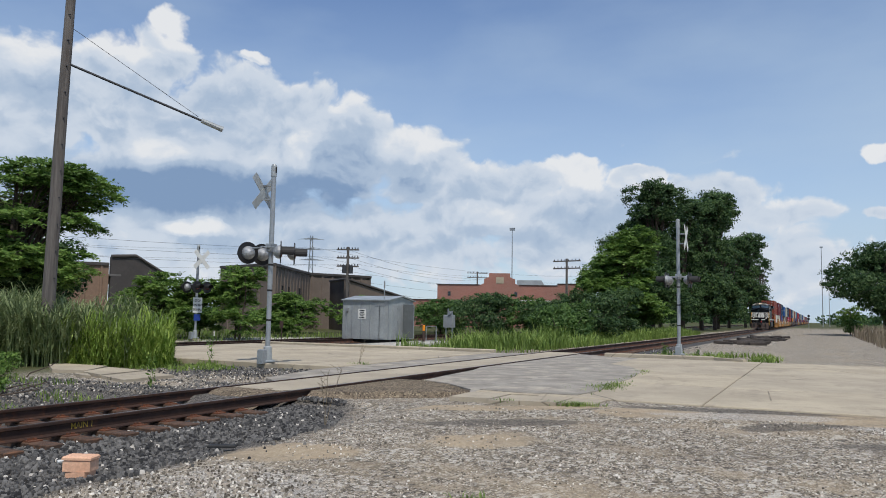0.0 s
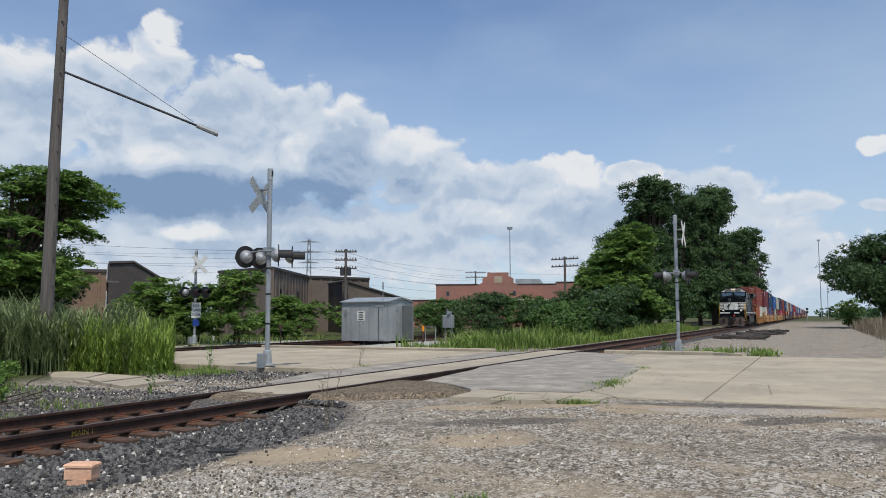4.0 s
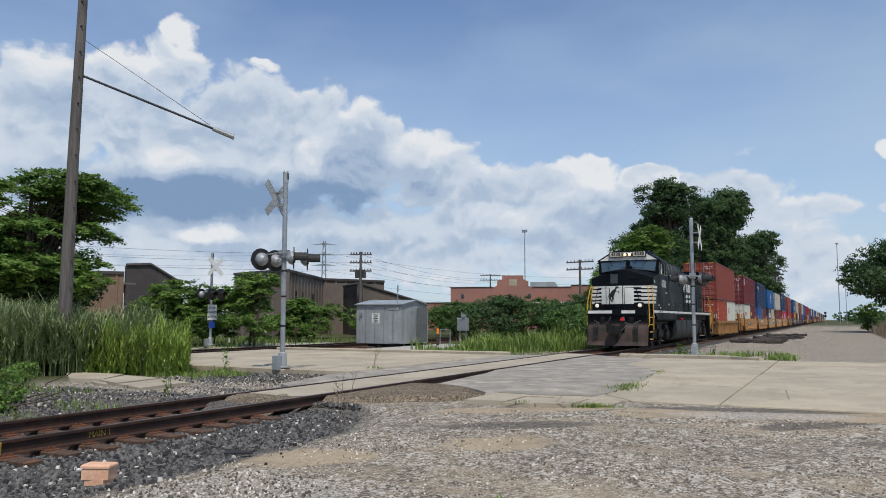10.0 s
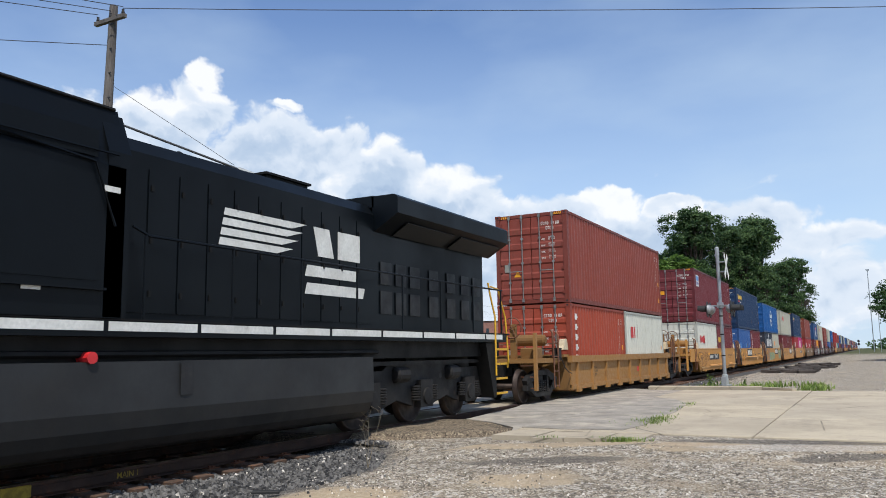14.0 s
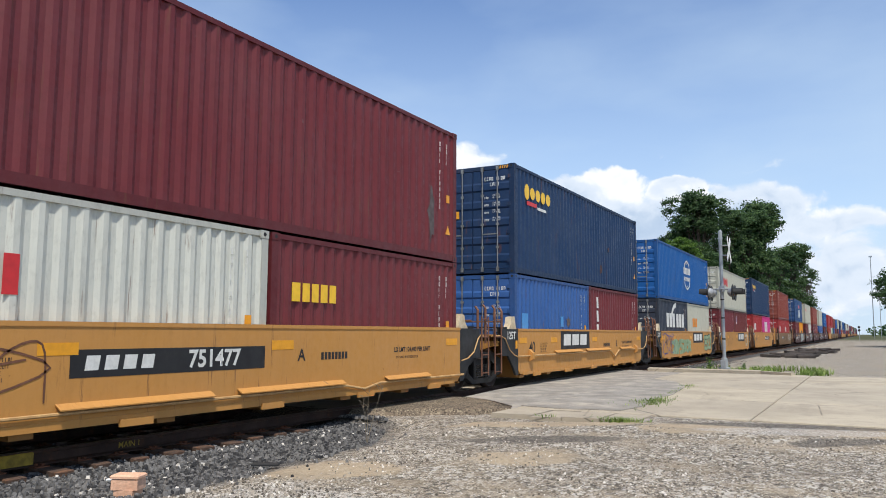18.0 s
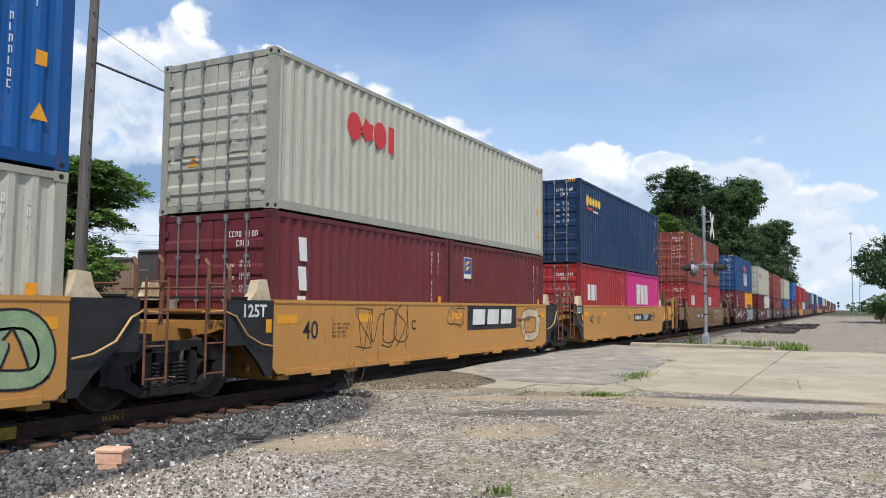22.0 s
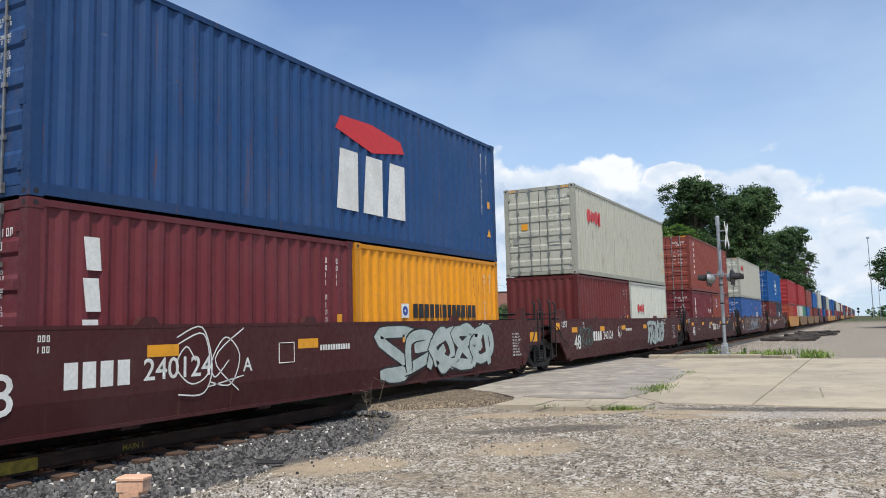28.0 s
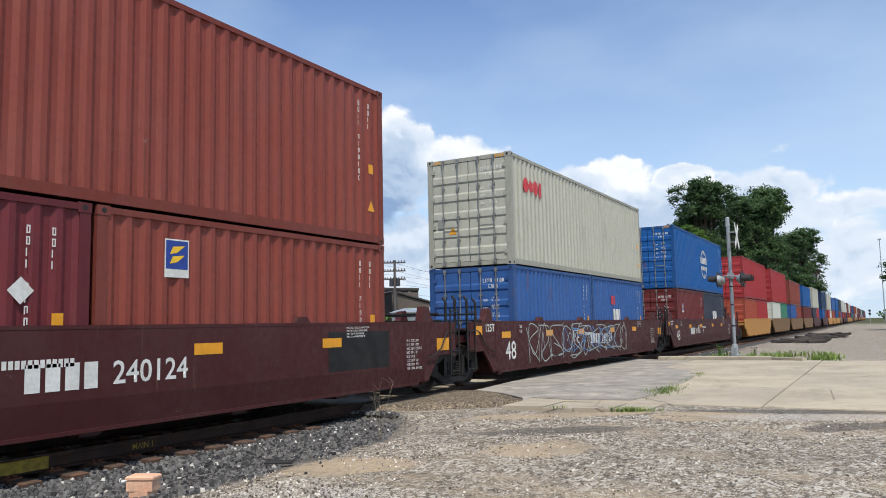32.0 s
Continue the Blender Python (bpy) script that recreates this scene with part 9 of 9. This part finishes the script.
def tree(x, y, blobs, words, leaf, clumps, per, spread, mat, seed, trunk_r=0.2, name="tree", category="tree", group="", stems=1):
    """A tapered trunk with limbs that reach into each blob of the crown. Blobs are relative to the foot."""
    rs = np.random.RandomState(seed)
    rr = random.Random(seed)
    c = thing(name, words, category, (x, y, -0.15), group=group)
    top = max(b[2] for b in blobs)
    for s in range(stems):
        ox, oy = (rr.uniform(-0.5, 0.5), rr.uniform(-0.5, 0.5)) if stems > 1 else (0, 0)
        pts = [(ox, oy, 0), (ox + rr.uniform(-0.2, 0.2), oy + rr.uniform(-0.2, 0.2), top * 0.3), (ox * 2 + rr.uniform(-0.3, 0.3), oy * 2 + rr.uniform(-0.3, 0.3), top * 0.65), (ox * 2.5, oy * 2.5, top)]
        part("trunk", Mesh().tube(pts, trunk_r, 9, trunk_r * 0.25), M["bark"], c)
    for b in blobs:
        z0 = top * rr.uniform(0.2, 0.5)
        m = Mesh()
        mid = (b[0] * 0.5 + rr.uniform(-0.2, 0.2), b[1] * 0.5 + rr.uniform(-0.2, 0.2), (z0 + b[2]) / 2 + 0.2)
        m.tube([(0, 0, z0), mid, (b[0], b[1], b[2])], trunk_r * 0.42, 6, trunk_r * 0.1)
        for k in range(5):
            e = (b[0] + rr.uniform(-0.8, 0.8) * b[3], b[1] + rr.uniform(-0.8, 0.8) * b[4], b[2] + rr.uniform(-0.5, 0.8) * b[5])
            m.tube([mid if k % 2 else (b[0], b[1], b[2]), e], trunk_r * 0.14, 5, trunk_r * 0.04)
        part("limb", m, M["bark"], c)
    pts, face = crown_points(blobs, clumps, per, rs, spread)
    sizes = leaf * (0.6 + 0.8 * rs.random(len(pts)))
    ob = part("crown", leaf_mesh("crown", pts, sizes, rs, facing=face), mat, c, "uneven leafy crown")
    return c


def rand_blobs(seed, rx, h0, h1, count, size):
    """Lobes of uneven size that fill an upright crown of radius rx between two heights and bulge from its outline."""
    r = random.Random(seed)
    out = []
    for k in range(count):
        a, t = k * 2.4 + r.uniform(-0.5, 0.5), ((k * 0.618) % 1.0)
        z = h0 + (h1 - h0) * (0.08 + 0.88 * t)
        w = rx * min(1.0, math.sin(math.pi * (0.16 + 0.74 * t)) * 1.1) * r.uniform(0.45, 0.98)
        s = size * r.uniform(0.6, 1.35)
        out.append((w * math.cos(a), w * math.sin(a), min(z, h1 - s * 0.75), s, s, s * r.uniform(0.6, 0.85)))
    out.append((r.uniform(-0.2, 0.2) * rx, 0, h1 - size * 0.8, size * 1.1, size * 1.1, size * 0.8))
    for t in (0.25, 0.5, 0.72):
        out.append((0, 0, h0 + (h1 - h0) * t, rx * 0.62, rx * 0.62, (h1 - h0) * 0.16))
    return out


# left tree with loose layered branches, and its neighbours
layers = [(b[0], b[1], b[2], b[3] * 1.25, b[4] * 1.25, b[5] * 0.55) for b in rand_blobs(1, 4.3, 2.4, 8.6, 40, 1.3)]
feather_tree(-24.0, 23.2, layers, "broad green tree with layered feathery branches", 880, M["leaf_light"], 1, 0.24, 9, 6, 0.6, 0.24)
# added dark shrubs stand in for the shade under the broad crown
for k, (x, y) in enumerate(((-22.8, 22.4), (-26.0, 22.0), (-25.2, 25.6))):
    tree(x, y, rand_blobs(90 + k, 2.0, 0.2, 3.6, 12, 0.9), "dark green shrub added for the shaded foliage below the broad tree", 0.2, 220, 32, 0.4, M["leaf_dark"], 190 + k, 0.06, "shrub", "shrub", "shrubs along the tracks", 2)
tree(-30.5, 17.5, rand_blobs(2, 4.4, 1.2, 7.4, 18, 1.4), "dark green tree beside the reeds", 0.2, 420, 40, 0.5, M["leaf_dark"], 2, 0.22)
tree(-30.0, 25.5, rand_blobs(34, 3.4, 1.2, 6.6, 22, 1.2), "dark green tree before the metal hall", 0.2, 460, 40, 0.5, M["leaf_dark"], 35, 0.2)
tree(-33.0, 29.0, rand_blobs(32, 4.0, 1.4, 6.0, 14, 1.3), "dark green tree before the metal hall", 0.2, 420, 40, 0.5, M["leaf_dark"], 33, 0.22)
# feathery shrubs before the halls
SHRUB = {"leaf_mid": "green leafy shrub by the tracks", "leaf_light": "light green leafy shrub by the tracks", "leaf_dark": "dark green dense shrub by the tracks"}
for k, (x, y, rx, h, mat) in enumerate(((-24.2, 32.4, 2.2, 3.7, "leaf_light"), (-22.2, 33.4, 1.7, 3.4, "leaf_light"), (-19.6, 33.6, 1.6, 4.0, "leaf_light"), (-26.8, 34.5, 1.3, 2.5, "leaf_light"), (-22.6, 41.4, 1.2, 2.8, "leaf_light"), (-26.6, 49.0, 2.0, 2.7, "leaf_light"), (-24.0, 53.6, 2.4, 3.1, "leaf_light"),
                                          (-28.0, 47.0, 1.9, 2.1, "leaf_light"), (-21.0, 50.5, 2.0, 2.3, "leaf_light"))):
    feather_tree(x, y, rand_blobs(40 + k, rx, 0.3, h, 11, rx * 0.42), SHRUB[mat], 170 if y < 42 else 120, M[mat], 60 + k, 0.06, 7, 5, 0.5, 0.24, "shrub", "shrub", "shrubs along the tracks", 2)
# rounded shrubs along the far track
for k, (x, y, rx, h, mat) in enumerate(((-18.3, 56.0, 2.3, 2.9, "leaf_mid"), (-14.2, 56.0, 2.7, 3.4, "leaf_dark"), (-11.2, 57.5, 2.6, 3.2, "leaf_mid"), (-8.6, 55.5, 2.4, 2.8, "leaf_dark"), (-6.6, 52.2, 2.2, 2.6, "leaf_mid"), (-5.2, 55.8, 2.3, 3.4, "leaf_dark"), (-5.6, 64.0, 2.6, 4.2, "leaf_dark"),
                                          (-5.4, 70.0, 2.4, 3.6, "leaf_mid"), (-5.2, 49.5, 1.5, 1.9, "leaf_mid"), (-17.0, 62.0, 3.0, 3.6, "leaf_dark"), (-22.0, 64.0, 3.2, 3.0, "leaf_mid"), (-10.0, 66.0, 3.2, 4.0, "leaf_dark"))):
    tree(x, y, rand_blobs(50 + k, rx, 0.2, h, 12, rx * 0.4), SHRUB[mat], 0.19, 240, 32, 0.36, M[mat], 70 + k, 0.07, "shrub", "shrub", "shrubs along the tracks", 2)
# light tree before the tall row
spires = [(b[0], b[1], b[2], b[3] * 0.9, b[4] * 0.9, b[5] * 1.5) for b in rand_blobs(5, 4.0, 0.6, 9.0, 26, 1.3)]
feather_tree(-6.5, 70.0, spires, "mid-green young tree with upright feathery sprays", 900, M["leaf_light"], 9, 0.16, 8, 4, 0.7, 0.36, group="trees along the track")
# tall row along the track: foot, crown radius, height, lowest leaves, clumps
for k, (x, y, rx, h, low, clumps) in enumerate(((-9.6, 100.0, 4.7, 19.4, 1.0, 1900), (-8.3, 116.0, 3.6, 19.0, 1.0, 900), (-6.6, 123.0, 3.8, 20.2, 1.0, 1000), (-5.6, 131.0, 3.6, 22.6, 2.0, 1200), (-7.2, 150.0, 4.0, 16.5, 1.0, 600), (-7.0, 168.0, 4.4, 19.0, 1.0, 600), (-5.9, 194.0, 5.2, 22.2, 4.0, 900), (-7.0, 226.0, 4.8, 20.5, 1.0, 300), (-7.0, 264.0, 4.8, 20.5, 1.0, 240), (-12.5, 122.0, 3.4, 12.0, 1.0, 320))):
    tree(x, y, rand_blobs(20 + k, rx, low, h, 34, rx * 0.5), "tall dark green tree in the row beside the track", 0.27 if y < 120 else 0.38, clumps, 42, 0.62 if y < 120 else 0.8, M["leaf_dark"], 80 + k, 0.34, group="trees along the track")
# right side
tree(16.2, 100, rand_blobs(64, 4.6, 1.4, 10.7, 34, 2.4), "dark green rounded tree beside the gravel road", 0.27, 1300, 42, 0.62, M["leaf_dark"], 91, 0.3)
tree(12.9, 110, rand_blobs(62, 1.8, 0.3, 3.7, 8, 0.8), "light green bush by the gravel road", 0.2, 160, 30, 0.34, M["leaf_light"], 92, 0.08, "shrub", "shrub")
for k, (x, y, rx, h) in enumerate(((19, 78, 3.5, 5.5), (25, 92, 5, 9), (24, 120, 6, 11))):
    tree(x, y, rand_blobs(70 + k, rx, 0.5, h, 12, rx * 0.4), "dark green tree at the lot's edge", 0.3, 380, 32, 0.55, M["leaf_dark"], 95 + k, 0.2)

# far woods along the horizon
rs = np.random.RandomState(7)
pts = []
for k in range(420):
    a = math.radians(rs.uniform(-60, 14))
    D = rs.uniform(380, 900)
    x, y = 9 + D * math.sin(a), D * math.cos(a)
    if abs(x) < 14:
        continue
    h, r = rs.uniform(4, 8.5), rs.uniform(4, 9)
    q = rs.normal(size=(60, 3))
    q /= np.linalg.norm(q, axis=1)[:, None]
    pts.append(np.array([x, y, h * 0.5 - 0.3]) + q * np.array([r, r, h * 0.55]) * (0.6 + 0.4 * rs.random((60, 1))))
pts = np.concatenate(pts)
ob = new("far_woods", leaf_mesh("far_woods", pts, 2.2 * (0.6 + 0.8 * rs.random(len(pts))), rs, 1.2))
ob.data.materials.append(M["leaf_dark"])
tagged(ob, "dark line of distant trees on the horizon", "woods", kind="stuff")


def blades(name, words, category, spots, mat, seed):
    """Upright bent blades; spots are (x, y, z, height, width, lean)."""
    rr = random.Random(seed)
    m = Mesh()
    for x, y, z, h, w, lean in spots:
        a = rr.uniform(0, 6.28)
        dx, dy = math.cos(a), math.sin(a)
        px, py = -dy * w / 2, dx * w / 2
        bx, by = dx * lean * h, dy * lean * h
        p = [(x - px, y - py, z), (x + px, y + py, z), (x + bx * 0.3 + px * 0.8, y + by * 0.3 + py * 0.8, z + h * 0.55), (x + bx * 0.3 - px * 0.8, y + by * 0.3 - py * 0.8, z + h * 0.55), (x + bx, y + by, z + h * (1 - 0.35 * lean))]
        k = len(m.v)
        m.v += p
        m.f += [(k, k + 1, k + 2, k + 3), (k + 3, k + 2, k + 4)]
    ob = new(name, m.mesh(name))
    ob.data.materials.append(M[mat])
    return tagged(ob, words, category, kind="stuff")


rr = random.Random(31)
spots = []
while len(spots) < 33000:
    x, y = rr.uniform(-17, -6.6), rr.uniform(11.3, 17.1)
    front = 14.6 + 0.3 * (x + 8.3) if x > -8.3 else max(14.6 + 1.3 * (x + 8.3), 11.4)
    if x > min(9.0 - y, -6.7) or (x > -8.9 + 0.6 * noise.noise((0, y * 0.8, 6)) and rr.random() < 0.8) or y < front + 0.5 * noise.noise((x, 0, 3)):
        continue
    h = (1.4 + 0.07 * max(-7.0 - x, 0) + 0.45 * noise.noise((x * 0.6, y * 0.6, 0))) * rr.uniform(0.6, 1.15)
    spots.append((x, y, -0.14, h, 0.016, rr.uniform(0.02, 0.2)))
    for k in range(5):
        spots.append((x, y, -0.14 + h * rr.uniform(0.2, 0.85), h * rr.uniform(0.22, 0.42), 0.036, rr.uniform(0.5, 1.6)))
blades("reeds", "tall green reeds in a dense stand beside the track", "reeds", spots, "reed", 1)
spots = []
for _ in range(3800):
    x, y = rr.uniform(-10.5, -6.2), rr.uniform(14.2, 17.0)
    if x > 9.25 - 1.0 * y or y < 14.5 + 0.3 * (x + 8.3) or rr.random() < 0.18 * (-6.6 - x):
        continue
    h = rr.uniform(0.6, 1.5) * (0.75 + 0.6 * abs(noise.noise((x * 1.5, y * 1.5, 9))))
    z = -0.14
    for k in range(10):
        spots.append((x + rr.uniform(-0.03, 0.03), y + rr.uniform(-0.03, 0.03), z + h * k / 11, h * 0.24, 0.03, rr.uniform(0.3, 1.2)))
blades("tall_weeds", "bright yellow-green tall weeds at the reeds' edge", "weeds", spots, "weed_leaf", 2)
spots = []
for _ in range(16000):
    t = rr.random()
    if t < 0.28:
        x, y, h = rr.uniform(-10, -4.4), rr.uniform(14.4, 17.3), rr.uniform(0.06, 0.24)
        if noise.noise((0.8 * x, 0.8 * y, 5)) < -0.05:
            continue
    elif t < 0.5:
        x, y, h = rr.uniform(-8.5, -1.9), rr.uniform(7.0, 11.0), rr.uniform(0.06, 0.25)
        if noise.noise((x, y, 4)) < 0.08 or x > -2.2:
            continue
    elif t < 0.62:
        x, y, h = rr.uniform(3.2, 8.0), rr.uniform(28.8, 34.0), rr.uniform(0.08, 0.35)
        if noise.noise((x, y, 4)) < 0.0:
            continue
    elif t < 0.82:
        x, y, h = rr.uniform(-14.0, -2.6), rr.uniform(29.5, 48.0), rr.uniform(0.1, 0.5)
        if x < -7.5 and y < 46:
            continue
    else:
        x, y, h = rr.uniform(-40, -17.5), rr.uniform(29, 46), rr.uniform(0.1, 0.5)
    spots.append((x, y, ground_z(x, y) - 0.02, h, 0.02 + 0.02 * (y > 28), rr.uniform(0.2, 0.8)))
blades("grass", "patchy green grass at the road edges", "grass", spots, "grass", 3)
spots = []
for _ in range(24000):
    y = rr.uniform(29.5, 92)
    x = -2.7 - abs(rr.gauss(0, 2.6)) - (0.0 if y > 36 else (36 - y) * 0.25)
    if x < -12 or (x < -7.5 and y < 47):
        continue
    h = rr.uniform(0.3, 1.25) * (0.75 + 0.9 * noise.noise((x * 0.45, y * 0.3, 2)))
    spots.append((x, y, -0.25, h, 0.05, rr.uniform(0.15, 0.6)))
blades("tall_grass", "tall light green grass strip beside the far side of the track", "grass", spots, "grass", 4)
spots = []
for _ in range(5000):
    x, y = rr.uniform(12.5, 26), rr.uniform(50, 98)
    spots.append((x, y, -0.15, rr.uniform(0.6, 1.7), 0.05, rr.uniform(0.1, 0.4)))
blades("dry_brush", "dull brown dry brush beside the gravel road", "brush", spots, "dry", 5)
spots = []
for cx, cy, wx, wy, k in ((5.35, 15.5, 0.16, 0.55, 420), (5.15, 18.6, 0.05, 0.9, 60), (5.65, 12.3, 0.2, 0.07, 300), (5.0, 20.6, 0.08, 0.1, 40), (-2.35, 18.6, 0.15, 0.15, 60), (6.5, 6.05, 0.08, 0.08, 40), (4.4, 12.2, 0.1, 0.04, 30)):
    for _ in range(k):
        spots.append((cx + rr.gauss(0, wx), cy + rr.gauss(0, wy), -0.02 if cy > 13 else (-0.06 if cy > 11 else -0.2), rr.uniform(0.04, 0.14), 0.014, rr.uniform(0.4, 1.3)))
blades("grass_tufts", "small grass tufts in the cracks of the concrete", "grass", spots, "grass", 6)


def stalk_weed(x, y, z, h, words, mat, seed, bare=False):
    c = thing("weed", words, "weed", (x, y, z))
    r_ = random.Random(seed)
    rs_ = np.random.RandomState(seed)
    m, pts = Mesh(), []
    for k in range(3 if bare else 2):
        a = r_.uniform(0, 6.28)
        e = Vector((0.22 * math.cos(a) * (1 if bare else 0.3), 0.22 * math.sin(a) * (1 if bare else 0.3), h * r_.uniform(0.7, 1.0)))
        m.tube([(0, 0, 0), e * 0.45 + Vector((0, 0, 0.05)), e], 0.005, 5, 0.0025)
        for j in range(7):
            q = e * r_.uniform(0.5, 1.0)
            t = Vector((r_.uniform(-0.12, 0.12), r_.uniform(-0.12, 0.12), r_.uniform(0.03, 0.14)))
            m.tube([q, q + t], 0.003, 4, 0.002)
        for j in range(14):
            pts.append(e * (0.15 + 0.85 * j / 14) + Vector((r_.uniform(-0.05, 0.05), r_.uniform(-0.05, 0.05), 0)))
    part("stalk", m, M["dry"] if bare else M[mat], c, kind="stuff")
    if not bare:
        pts = np.array([tuple(p) for p in pts])
        part("leaves", leaf_mesh("leaves", pts, 0.12 * (0.6 + 0.8 * rs_.random(len(pts))), rs_, 3.0), M[mat], c)
    return c


stalk_weed(3.0, 9.05, -0.2, 0.85, "dry brown bare weed stalk in the gravel", "dry", 1, True)
stalk_weed(-2.2, 10.9, -0.2, 0.75, "single green leafy weed beside the rail", "leaf_light", 2)
stalk_weed(-2.35, 18.5, -0.05, 0.7, "thin weed in the gravel beside the road", "dry", 3, True)
stalk_weed(-5.6, 16.2, -0.05, 1.1, "green weed at the signal", "leaf_light", 4)
for k, (x, y, h) in enumerate(((-3.6, 8.6, 0.6), (-4.2, 9.3, 0.8), (-4.9, 8.4, 0.6), (-5.4, 9.6, 0.9), (-3.2, 7.4, 0.5), (-6.2, 9.8, 1.0), (-4.4, 7.2, 0.6), (4.0, 30.4, 0.6), (4.9, 31.6, 0.5), (3.6, 32.0, 0.7))):
    stalk_weed(x, y, -0.2, h, "leafy green weed in the gravel", "leaf_light" if k % 2 else "leaf_mid", 10 + k)

for k, (x, y, w, h) in enumerate(((-5.8, 9.9, 0.35, 0.5), (-3.9, 8.9, 0.3, 0.35), (-5.0, 8.4, 0.35, 0.4), (-6.6, 11.0, 0.4, 0.55), (-3.2, 8.2, 0.25, 0.3))):
    tree(x, y, rand_blobs(200 + k, w, 0.05, h, 8, w * 0.45), "bright green leafy weed bush in the gravel", 0.05, 120, 24, 0.11, M["leaf_light"], 210 + k, 0.02, "weed_bush", "bush", "weed bushes", 3)

# old ties and debris piled beside the track
for k in range(34):
    r_ = random.Random(100 + k)
    y = 50 + r_.uniform(0, 26)
    x = 3.6 + 0.02 * (y - 50) + r_.uniform(0, 2.6)
    c = thing("discarded_tie", "rotten grey-brown discarded railway tie on the gravel", "railway tie", (x, y, -0.1), r_.uniform(-60, 60), group="discarded ties")
    L = r_.uniform(0.5, 1.2)
    ob = part("timber", Mesh().bevel_box(-L, L, -0.12, 0.12, 0.0, 0.19, 0.03), M["old_tie"], c)
    c.rotation_euler[1] = radians(r_.uniform(-5, 5))


# ---------------------------------------------------------------- what moves
def travel(t):
    for (a, p), (b, q) in zip(TRAVEL, TRAVEL[1:]):
        if a <= t <= b:
            return p + (q - p) * (t - a) / (b - a)
    return TRAVEL[-1][1]


def motions():
    steps = [k / 15 for k in range(481)]
    turns = [travel(t) for t in steps]
    for ob, at, r in WHEELS:
        walk(ob, [(t, pose(*at, math.degrees((turns[0] - s) / r))) for t, s in zip(steps, turns)])
    for ob, x, y, z in MOVERS:
        walk(ob, [(t, pose(x, y + s, z)) for t, s in TRAVEL])


motions()
